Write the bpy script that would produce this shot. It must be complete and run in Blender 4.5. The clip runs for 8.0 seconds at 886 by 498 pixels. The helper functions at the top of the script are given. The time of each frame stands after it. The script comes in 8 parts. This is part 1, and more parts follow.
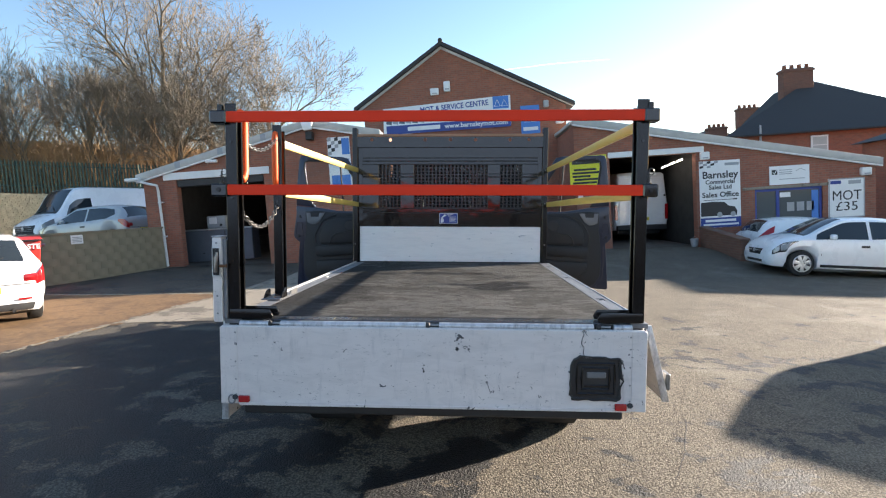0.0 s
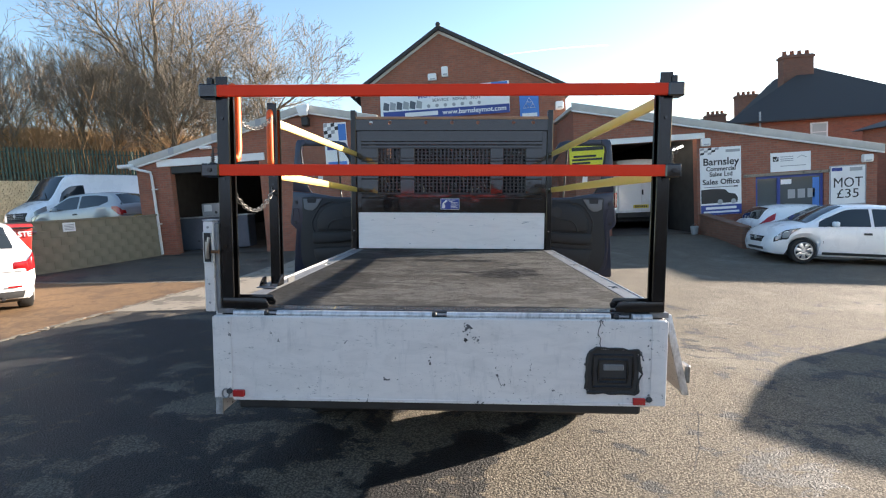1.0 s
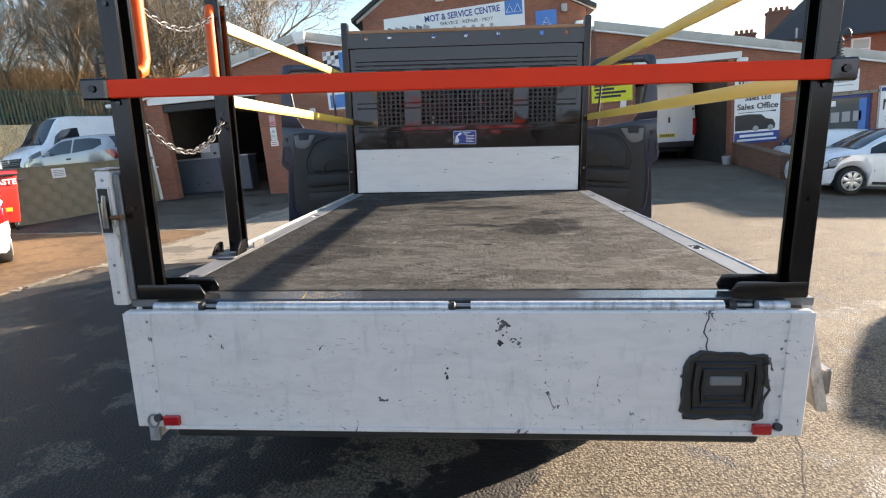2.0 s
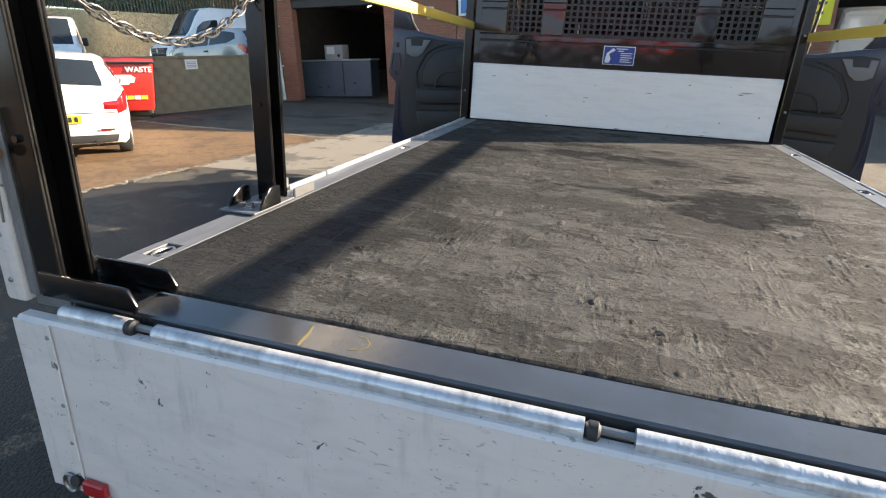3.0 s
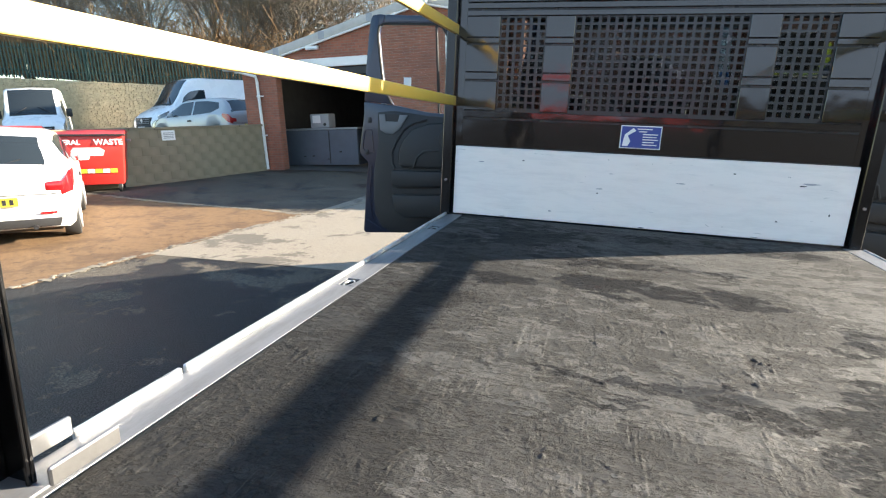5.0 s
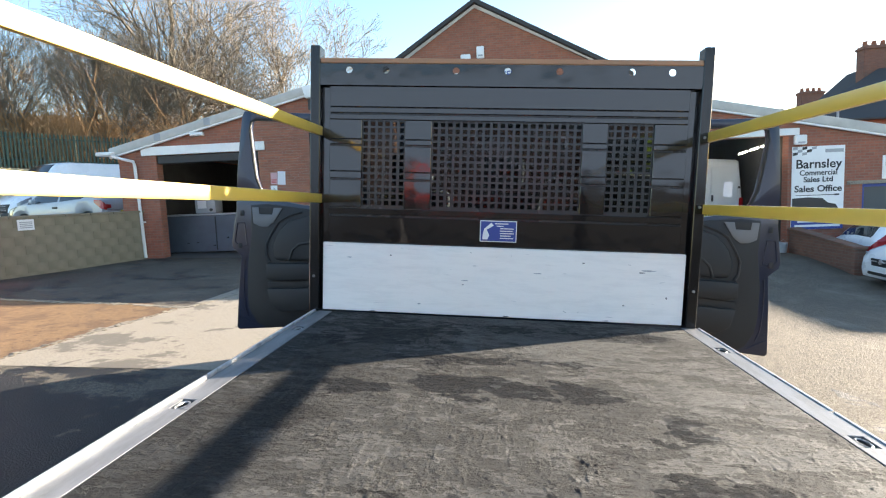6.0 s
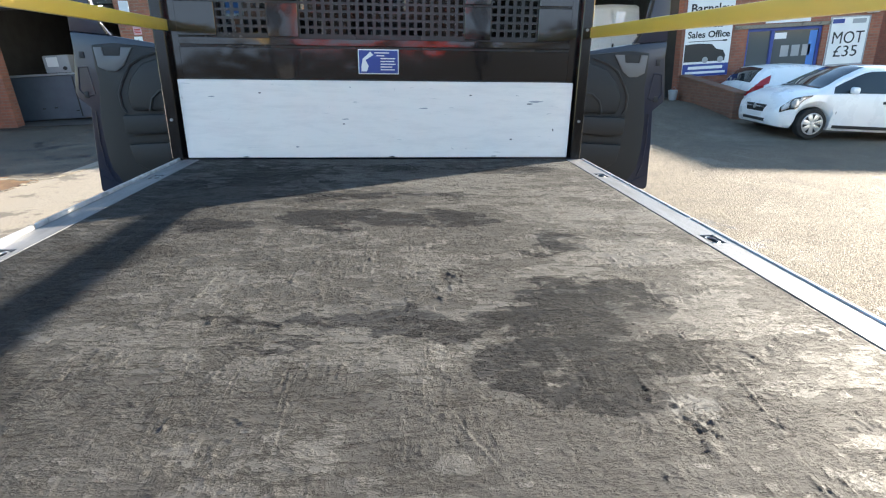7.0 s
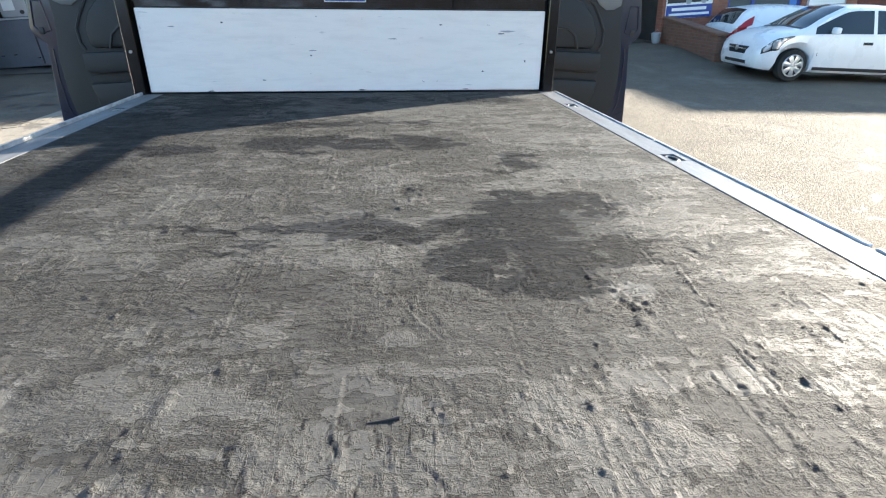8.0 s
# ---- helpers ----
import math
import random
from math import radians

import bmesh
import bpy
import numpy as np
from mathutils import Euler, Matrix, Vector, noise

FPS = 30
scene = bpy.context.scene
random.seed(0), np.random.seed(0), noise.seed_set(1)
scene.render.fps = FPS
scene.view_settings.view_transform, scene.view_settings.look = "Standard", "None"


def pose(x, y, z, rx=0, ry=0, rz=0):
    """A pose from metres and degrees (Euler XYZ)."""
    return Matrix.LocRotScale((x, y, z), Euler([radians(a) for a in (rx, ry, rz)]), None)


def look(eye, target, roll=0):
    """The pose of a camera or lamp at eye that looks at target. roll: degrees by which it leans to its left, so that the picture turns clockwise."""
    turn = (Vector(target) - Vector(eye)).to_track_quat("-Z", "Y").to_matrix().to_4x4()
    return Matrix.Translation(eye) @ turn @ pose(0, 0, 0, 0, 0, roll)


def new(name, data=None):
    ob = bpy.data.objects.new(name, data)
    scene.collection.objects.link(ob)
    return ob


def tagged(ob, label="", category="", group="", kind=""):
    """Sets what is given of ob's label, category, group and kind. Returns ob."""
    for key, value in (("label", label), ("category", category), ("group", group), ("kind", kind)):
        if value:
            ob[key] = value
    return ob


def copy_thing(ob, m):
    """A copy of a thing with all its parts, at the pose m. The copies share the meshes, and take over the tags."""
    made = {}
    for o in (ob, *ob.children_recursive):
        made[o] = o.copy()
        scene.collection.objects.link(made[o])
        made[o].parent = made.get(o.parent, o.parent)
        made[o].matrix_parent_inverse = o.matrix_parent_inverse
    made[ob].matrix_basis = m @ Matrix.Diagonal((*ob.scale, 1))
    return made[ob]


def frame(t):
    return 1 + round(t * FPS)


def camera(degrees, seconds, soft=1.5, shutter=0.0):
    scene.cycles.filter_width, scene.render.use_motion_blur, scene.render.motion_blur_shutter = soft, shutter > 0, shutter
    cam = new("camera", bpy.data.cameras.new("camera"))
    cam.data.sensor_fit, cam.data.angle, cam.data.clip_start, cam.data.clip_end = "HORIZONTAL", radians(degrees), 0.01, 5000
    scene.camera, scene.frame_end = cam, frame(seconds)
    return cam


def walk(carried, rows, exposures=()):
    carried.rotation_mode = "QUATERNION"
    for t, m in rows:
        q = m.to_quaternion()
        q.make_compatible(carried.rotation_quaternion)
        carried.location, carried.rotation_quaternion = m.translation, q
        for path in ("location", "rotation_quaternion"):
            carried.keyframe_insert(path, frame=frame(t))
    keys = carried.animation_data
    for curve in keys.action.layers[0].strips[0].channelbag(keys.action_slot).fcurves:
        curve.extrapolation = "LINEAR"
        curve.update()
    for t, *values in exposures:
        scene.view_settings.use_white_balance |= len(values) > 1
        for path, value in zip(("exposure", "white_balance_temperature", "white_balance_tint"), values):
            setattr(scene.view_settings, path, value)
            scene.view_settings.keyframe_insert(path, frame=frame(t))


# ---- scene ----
cam = camera(79.4, 8.0, 1.15)
# The truck stands on a slope: its own frame, in which the path is given too, leans by these degrees.
LEAN = pose(0, 0, 0, -0.71, 3.89, 0)
PATH = [
    (0, (0.169, 0.82, 1.536), (0.081, 2.814, 1.409), 0.2),
    (0.5, (0.159, 0.839, 1.532), (0.073, 2.832, 1.393), 0.2),
    (1, (0.11, 0.987, 1.508), (0.035, 2.978, 1.337), 0.2),
    (1.2, (0.125, 1.147, 1.491), (0.056, 3.135, 1.292), -0.1),
    (2.3, (0.006, 2.148, 1.497), (-0.143, 4.091, 1.046), -1.3),
    (2.5, (-0.018, 2.33, 1.491), (-0.223, 4.263, 1.019), -0.9),
    (2.7, (-0.029, 2.525, 1.478), (-0.409, 4.408, 0.921), 0.4),
    (3, (-0.07, 2.812, 1.474), (-0.578, 4.617, 0.778), 2.9),
    (3.5, (-0.201, 3.173, 1.409), (-0.78, 4.756, 0.333), 5.7),
    (4, (-0.287, 3.484, 1.364), (-0.976, 4.95, 0.191), 8.9),
    (4.5, (-0.292, 3.679, 1.464), (-0.94, 5.309, 0.502), 5.9),
    (5, (-0.256, 3.775, 1.569), (-0.769, 5.646, 1.085), 2.3),
    (5.2, (-0.225, 3.787, 1.661), (-0.747, 5.689, 1.328), 1.9),
    (6.3, (-0.011, 3.85, 1.671), (-0.011, 5.843, 1.498), 0.8),
    (6.5, (0.025, 3.865, 1.669), (0.117, 5.855, 1.493), 0.2),
    (6.7, (0.030, 3.883, 1.629), (0.177, 5.848, 1.294), 0.8),
    (7, (0.059, 3.933, 1.516), (0.22, 5.811, 0.845), 0.8),
    (7.5, (0.067, 3.946, 1.455), (0.257, 5.757, 0.627), 1.4),
    (8, (0.116, 3.874, 1.432), (0.33, 5.679, 0.599), 0.6),
]
# the clip's camera opens up a little once it looks over the bed
EXPOSURES = [(0.0, 1.87, 7000, 14), (1.2, 1.93, 7100, 15), (2.5, 2.14, 8000, 17), (3.2, 1.98, 7400, 12), (4.4, 2.20, 7000, 9), (5.2, 2.44, 7150, 11), (6.4, 2.42, 7100, 12), (7.1, 2.50, 6950, 10), (8.0, 2.53, 6700, 9)]
walk(cam, [(t, LEAN @ look(eye, target, roll)) for t, eye, target, roll in PATH], EXPOSURES)

# ---- light ----
SUN_WAY = LEAN.to_3x3() @ Vector((1.0, 0.57, 0.362))          # towards the sun
SUN_WAY.normalize()
SUN_EL = math.asin(SUN_WAY.z)
SUN_AZ = math.atan2(SUN_WAY.x, SUN_WAY.y)
world = bpy.data.worlds.new("sky")
scene.world = world
world.use_nodes = True
wn, wl = world.node_tree.nodes, world.node_tree.links
sky = wn.new("ShaderNodeTexSky")
sky.sky_type, sky.sun_disc = "NISHITA", False
sky.sun_elevation, sky.sun_rotation = SUN_EL, SUN_AZ
sky.air_density, sky.dust_density, sky.ozone_density = 1.0, 0.3, 1.65
tone = wn.new("ShaderNodeHueSaturation")
tone.inputs["Saturation"].default_value = 1.12
wl.new(sky.outputs[0], tone.inputs["Color"])
wl.new(tone.outputs[0], wn["Background"].inputs[0])
wn["Background"].inputs[1].default_value = 0.098
sun = new("sun", bpy.data.lights.new("sun", "SUN"))
sun.data.energy, sun.data.angle, sun.data.color = 5.0, radians(0.53), (1.0, 0.93, 0.82)
sun.matrix_world = look(SUN_WAY * 60, (0, 0, 0))


# ---- materials ----
def rgba(c):
    return (c[0], c[1], c[2], 1.0)


class Nodes:
    """A short way to write node trees."""

    def __init__(self, name):
        self.mat = bpy.data.materials.new(name)
        self.mat.use_nodes = True
        self.tree = self.mat.node_tree
        self.bsdf = self.tree.nodes["Principled BSDF"]

    def node(self, kind):
        return self.tree.nodes.new(kind)

    def put(self, socket, value):
        if hasattr(value, "links"):
            self.tree.links.new(value, socket)
        else:
            socket.default_value = value

    def coords(self, scale=(1, 1, 1), turn=(0, 0, 0), shift=(0, 0, 0)):
        c = self.node("ShaderNodeTexCoord")
        m = self.node("ShaderNodeMapping")
        m.inputs["Location"].default_value = shift
        m.inputs["Rotation"].default_value = turn
        m.inputs["Scale"].default_value = scale
        self.tree.links.new(c.outputs["Object"], m.inputs["Vector"])
        return m.outputs[0]

    def noise(self, vector, scale, detail=4, rough=0.55, distort=0.0):
        n = self.node("ShaderNodeTexNoise")
        self.put(n.inputs["Vector"], vector)
        n.inputs["Scale"].default_value = scale
        n.inputs["Detail"].default_value = detail
        n.inputs["Roughness"].default_value = rough
        n.inputs["Distortion"].default_value = distort
        return n.outputs["Fac"]

    def voronoi(self, vector, scale, feature="F1", out="Distance"):
        n = self.node("ShaderNodeTexVoronoi")
        n.feature = feature
        self.put(n.inputs["Vector"], vector)
        n.inputs["Scale"].default_value = scale
        return n.outputs[out]

    def ramp(self, fac, *stops):
        n = self.node("ShaderNodeValToRGB")
        self.put(n.inputs[0], fac)
        e = n.color_ramp.elements
        while len(e) < len(stops):
            e.new(0.5)
        for k, (p, c) in zip(e, stops):
            k.position = p
            k.color = (c, c, c, 1) if isinstance(c, (int, float)) else rgba(c)
        return n.outputs[0]

    def math(self, op, a, b=0.0, clamp=False):
        n = self.node("ShaderNodeMath")
        n.operation, n.use_clamp = op, clamp
        self.put(n.inputs[0], a)
        self.put(n.inputs[1], b)
        return n.outputs[0]

    def mix(self, fac, a, b, blend="MIX"):
        n = self.node("ShaderNodeMix")
        n.data_type, n.blend_type = "RGBA", blend
        self.put(n.inputs[0], fac)
        self.put(n.inputs[6], rgba(a) if isinstance(a, tuple) else a)
        self.put(n.inputs[7], rgba(b) if isinstance(b, tuple) else b)
        return n.outputs[2]

    def axes(self):
        c = self.node("ShaderNodeTexCoord")
        s = self.node("ShaderNodeSeparateXYZ")
        self.tree.links.new(c.outputs["Object"], s.inputs[0])
        return s.outputs

    def bump(self, height, strength, distance, normal=None):
        n = self.node("ShaderNodeBump")
        n.inputs["Strength"].default_value = strength
        n.inputs["Distance"].default_value = distance
        self.put(n.inputs["Height"], height)
        if normal is not None:
            self.put(n.inputs["Normal"], normal)
        return n.outputs[0]

    def done(self, color, rough, normal=None, metal=0.0, **more):
        self.put(self.bsdf.inputs["Base Color"], rgba(color) if isinstance(color, tuple) else color)
        self.put(self.bsdf.inputs["Roughness"], rough)
        self.put(self.bsdf.inputs["Metallic"], metal)
        if normal is not None:
            self.put(self.bsdf.inputs["Normal"], normal)
        for k, v in more.items():
            self.put(self.bsdf.inputs[k.replace("_", " ").title().replace("Ior", "IOR")], v)
        return self.mat


def worn(name, base, dirt, rough, amount=0.35, grain=60.0, bump=0.25, metal=0.0, blotch=3.0, stretch=(1, 1, 1), **more):
    """A surface of one base colour with blotches of dirt, fine grain and slight relief."""
    n = Nodes(name)
    v = n.coords(stretch)
    big = n.noise(v, blotch, 5, 0.6)
    fine = n.noise(v, grain, 3, 0.6)
    fac = n.math("MULTIPLY", n.ramp(big, (0.38, 0.0), (0.72, 1.0)), n.ramp(fine, (0.3, 0.4), (0.7, 1.0)))
    col = n.mix(n.math("MULTIPLY", fac, amount), base, dirt)
    r = n.math("ADD", n.math("MULTIPLY", n.math("SUBTRACT", big, 0.5), 0.25), rough, True)
    return n.done(col, r, n.bump(fine, bump, 0.002), metal, **more)


def brick_mat(name, c1, c2, mortar, soot):
    n = Nodes(name)
    x, y, z = n.axes()
    c = n.node("ShaderNodeCombineXYZ")
    n.put(c.inputs[0], n.math("ADD", x, y))
    n.put(c.inputs[1], z)
    b = n.node("ShaderNodeTexBrick")
    n.put(b.inputs["Vector"], c.outputs[0])
    for k, val in (("Scale", 1.0), ("Mortar Size", 0.006), ("Mortar Smooth", 0.3), ("Bias", 0.0), ("Brick Width", 0.225), ("Row Height", 0.075)):
        b.inputs[k].default_value = val
    v = n.coords()
    tone = n.ramp(n.noise(v, 9.0, 3, 0.7), (0.3, c1), (0.7, c2))
    n.put(b.inputs["Color1"], tone)
    n.put(b.inputs["Color2"], n.mix(0.45, tone, soot))
    b.inputs["Mortar"].default_value = rgba(mortar)
    big = n.ramp(n.noise(v, 0.7, 5, 0.65), (0.42, 0.0), (0.75, 1.0))
    col = n.mix(n.math("MULTIPLY", big, 0.45), b.outputs["Color"], soot)
    h = n.math("SUBTRACT", n.math("MULTIPLY", n.noise(v, 70, 3), 0.3), b.outputs["Fac"])
    return n.done(col, 0.9, n.bump(h, 0.5, 0.006))


def bed_mat():
    """Weathered film-faced board: grey film worn away in ragged patches, hairline cracks across, torn strokes along, oil."""
    n = Nodes("bed_board")

    def mask(name):
        a = n.node("ShaderNodeAttribute")
        a.attribute_name = name
        return a.outputs["Fac"]

    def centred(value, gain):
        return n.math("MULTIPLY", n.math("SUBTRACT", value, 0.5), gain)

    v = n.coords()
    ragged = n.noise(n.coords((9.0, 24.0, 1)), 1.0, 9, 0.68, 0.25)             # torn rims, longer across the bed
    streak = n.noise(n.coords((46.0, 2.6, 1), shift=(3.0, 1.0, 0)), 1.0, 5, 0.62, 0.3)     # wiped lengthwise
    mottle = n.noise(n.coords((1.0, 1.5, 1), shift=(5.0, 1.0, 0)), 5.0, 7, 0.68)
    dash = n.noise(n.coords((34.0, 260.0, 1), shift=(1.3, 2.9, 0)), 1.0, 4, 0.66, 0.5)     # cracks across
    dash_two = n.noise(n.coords((14.0, 95.0, 1), shift=(8.3, 4.1, 0)), 1.0, 5, 0.66, 0.6)
    stroke = n.noise(n.coords((240.0, 30.0, 1), shift=(7.0, 3.0, 0)), 1.0, 3, 0.6, 0.35)   # torn film along
    crumb = n.noise(n.coords((1.0, 1.15, 1), shift=(2.0, 6.0, 0)), 95.0, 5, 0.66, 0.5)
    grit = n.noise(v, 460.0, 3, 0.7)
    patch = n.noise(n.coords((1.0, 1.7, 1), shift=(9.0, 2.0, 0)), 6.5, 8, 0.70, 0.4)
    torn = n.ramp(n.math("ADD", n.math("MULTIPLY", patch, 0.8), n.math("MULTIPLY", crumb, 0.2)), (0.47, 0.12), (0.56, 1.0))     # clusters of torn surface

    bare = n.ramp(n.math("ADD", n.math("ADD", mask("wear"), centred(ragged, 1.5)), centred(streak, 0.5)), (0.475, 0.0), (0.53, 1.0))
    chip = n.ramp(n.math("ADD", n.math("ADD", mask("flake"), centred(ragged, 0.7)), centred(crumb, 0.55)), (0.50, 0.0), (0.52, 1.0))
    crack_at, comb_at = mask("crack"), mask("comb")
    cracks = n.math("MULTIPLY", n.math("MULTIPLY", n.ramp(dash, (0.60, 0.0), (0.62, 1.0)), torn), n.math("ADD", n.math("MULTIPLY", crack_at, 0.75), n.math("MULTIPLY", bare, 0.35), True))
    splits = n.math("MULTIPLY", n.ramp(dash_two, (0.586, 0.0), (0.60, 1.0)), crack_at)
    strokes = n.math("MULTIPLY", n.math("MULTIPLY", n.ramp(stroke, (0.57, 0.0), (0.60, 1.0)), comb_at), torn)
    crumbs = n.math("MULTIPLY", n.ramp(crumb, (0.59, 0.0), (0.605, 1.0)), n.math("MULTIPLY", torn, n.math("ADD", mask("rough"), 0.35)))
    wipes = n.ramp(streak, (0.58, 0.0), (0.70, 1.0))

    film = n.mix(n.ramp(mottle, (0.36, 0.0), (0.64, 1.0)), (0.062, 0.0615, 0.059), (0.086, 0.085, 0.080))
    under = n.mix(n.ramp(mottle, (0.36, 0.0), (0.64, 1.0)), (0.039, 0.0385, 0.037), (0.060, 0.059, 0.056))
    col = n.mix(bare, film, under)
    fresh = n.ramp(n.math("ADD", mask("fresh"), centred(ragged, 1.3)), (0.42, 0.0), (0.60, 0.85))
    col = n.mix(fresh, col, (0.022, 0.0217, 0.021))
    col = n.mix(n.math("MULTIPLY", wipes, 0.35), col, (0.105, 0.103, 0.097))
    col = n.mix(n.math("MULTIPLY", chip, 0.40), col, (0.034, 0.0335, 0.032))
    col = n.mix(n.math("MULTIPLY", n.ramp(grit, (0.36, 1.0), (0.48, 0.0)), 0.16), col, (0.024, 0.0235, 0.022))
    col = n.mix(n.math("MULTIPLY", n.ramp(grit, (0.55, 0.0), (0.66, 1.0)), 0.12), col, (0.15, 0.147, 0.138))
    col = n.mix(n.math("MULTIPLY", strokes, 0.25), col, (0.14, 0.137, 0.13))
    col = n.mix(n.math("MULTIPLY", cracks, 0.75), col, (0.013, 0.0125, 0.012))
    col = n.mix(n.math("MULTIPLY", splits, 0.85), col, (0.018, 0.017, 0.016))
    col = n.mix(n.math("MULTIPLY", n.ramp(mask("scuff"), (0.25, 0.0), (0.7, 1.0)), 0.7), col, (0.15, 0.147, 0.138))
    col = n.mix(n.math("MULTIPLY", n.ramp(mask("pit"), (0.2, 0.0), (0.6, 1.0)), 0.8), col, (0.018, 0.016, 0.015))
    oil = n.ramp(n.math("ADD", mask("stain"), n.math("ADD", centred(ragged, 1.9), centred(crumb, 0.35))), (0.49, 0.0), (0.535, 1.0))
    wet = n.math("MULTIPLY", oil, n.ramp(crumb, (0.36, 0.50), (0.60, 0.90)))
    col = n.mix(wet, col, (0.015, 0.0155, 0.0175))
    rough = n.math("SUBTRACT", n.math("ADD", n.math("ADD", 0.54, n.math("MULTIPLY", bare, 0.08)), n.math("MULTIPLY", grit, 0.14)), n.math("MULTIPLY", oil, 0.16), True)

    h = n.math("MULTIPLY", bare, -0.30)
    for value, height in ((chip, -0.45), (cracks, -0.8), (splits, -1.3), (strokes, 0.9), (crumbs, 1.5), (n.math("MULTIPLY", crumb, torn), 0.25), (grit, 0.07), (n.math("MULTIPLY", dash_two, torn), 0.25), (ragged, 0.2), (patch, 0.6)):
        h = n.math("ADD", h, n.math("MULTIPLY", value, height))
    shine = n.math("SUBTRACT", n.math("SUBTRACT", 0.16, n.math("MULTIPLY", bare, 0.05)), n.math("MULTIPLY", oil, 0.08), True)
    return n.done(col, rough, n.bump(h, 1.0, 0.0085), specular_ior_level=shine)


def ground_mat():
    """Old asphalt: pale chippings where dry, damp dark patches with islands of dry surface."""
    n = Nodes("asphalt")
    v = n.coords()
    x, y, _ = n.axes()
    stone = n.voronoi(v, 70.0)
    grit = n.noise(v, 95.0, 4, 0.75)
    big = n.noise(v, 0.5, 6, 0.62, 0.3)
    mid = n.noise(v, 1.9, 9, 0.70, 0.3)
    dry = n.mix(n.ramp(grit, (0.40, 0.0), (0.60, 1.0)), (0.082, 0.068, 0.050), (0.29, 0.25, 0.195))
    chip = n.voronoi(v, 70.0, "F1", "Color")
    dry = n.mix(0.45, dry, n.mix(chip, (0.09, 0.075, 0.055), (0.36, 0.315, 0.25)))
    dry = n.mix(n.math("MULTIPLY", n.ramp(stone, (0.42, 0.0), (0.62, 1.0)), 0.7), dry, (0.045, 0.037, 0.028))
    dry = n.mix(n.math("MULTIPLY", n.ramp(mid, (0.46, 0.0), (0.60, 1.0)), 0.5), dry, (0.10, 0.088, 0.07))
    dry = n.mix(n.math("MULTIPLY", n.ramp(big, (0.54, 0.0), (0.66, 1.0)), 0.4), dry, (0.29, 0.265, 0.22))
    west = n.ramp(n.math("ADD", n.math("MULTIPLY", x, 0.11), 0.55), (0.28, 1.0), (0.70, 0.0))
    # painted shade: dry tone lowered westward, besides the damp patches below
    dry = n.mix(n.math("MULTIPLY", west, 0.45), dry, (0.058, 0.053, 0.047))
    # unseen asphalt behind the camera, darkened so the lower headboard planks mirror dark
    south_dim = n.ramp(n.math("ADD", n.math("MULTIPLY", y, 0.1), n.math("MULTIPLY", big, 0.2)), (0.0, 0.95), (0.12, 0.0))
    dry = n.mix(south_dim, dry, (0.02, 0.021, 0.023))
    damp = n.mix(n.ramp(grit, (0.38, 0.0), (0.64, 1.0)), (0.008, 0.0085, 0.0095), (0.026, 0.026, 0.027))
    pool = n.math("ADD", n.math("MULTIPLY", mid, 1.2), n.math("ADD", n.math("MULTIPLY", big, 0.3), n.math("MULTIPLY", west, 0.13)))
    north = n.ramp(n.math("MULTIPLY", y, 0.05), (0.34, 0.0), (0.55, 0.5))
    wet = n.ramp(n.math("ADD", pool, n.math("MULTIPLY", north, -0.30)), (0.80, 0.0), (0.83, 1.0))
    col = n.mix(wet, dry, damp)
    rough = n.math("SUBTRACT", 0.9, n.math("MULTIPLY", wet, 0.35))
    h = n.math("ADD", n.math("MULTIPLY", stone, -0.6), n.math("MULTIPLY", grit, 0.8))
    return n.done(col, rough, n.bump(h, 1.0, 0.012), specular_ior_level=0.3)


def brown_mat():
    n = Nodes("brown_tarmac")
    v = n.coords()
    grit = n.noise(v, 110.0, 3, 0.7)
    mid = n.noise(v, 1.7, 6, 0.65, 0.4)
    coarse = n.noise(v, 11.0, 9, 0.8)
    col = n.mix(n.ramp(grit, (0.35, 0.0), (0.68, 1.0)), (0.10, 0.055, 0.024), (0.29, 0.17, 0.08))
    col = n.mix(n.math("MULTIPLY", n.ramp(coarse, (0.52, 0.0), (0.60, 1.0)), 0.8), col, (0.07, 0.038, 0.02))
    col = n.mix(n.math("MULTIPLY", n.ramp(coarse, (0.34, 1.0), (0.40, 0.0)), 0.5), col, (0.40, 0.28, 0.15))
    col = n.mix(n.math("MULTIPLY", n.ramp(mid, (0.50, 0.0), (0.57, 1.0)), 0.65), col, (0.095, 0.052, 0.026))
    return n.done(col, 0.8, n.bump(n.math("ADD", grit, n.math("MULTIPLY", n.voronoi(v, 60.0), -0.6)), 0.5, 0.008))


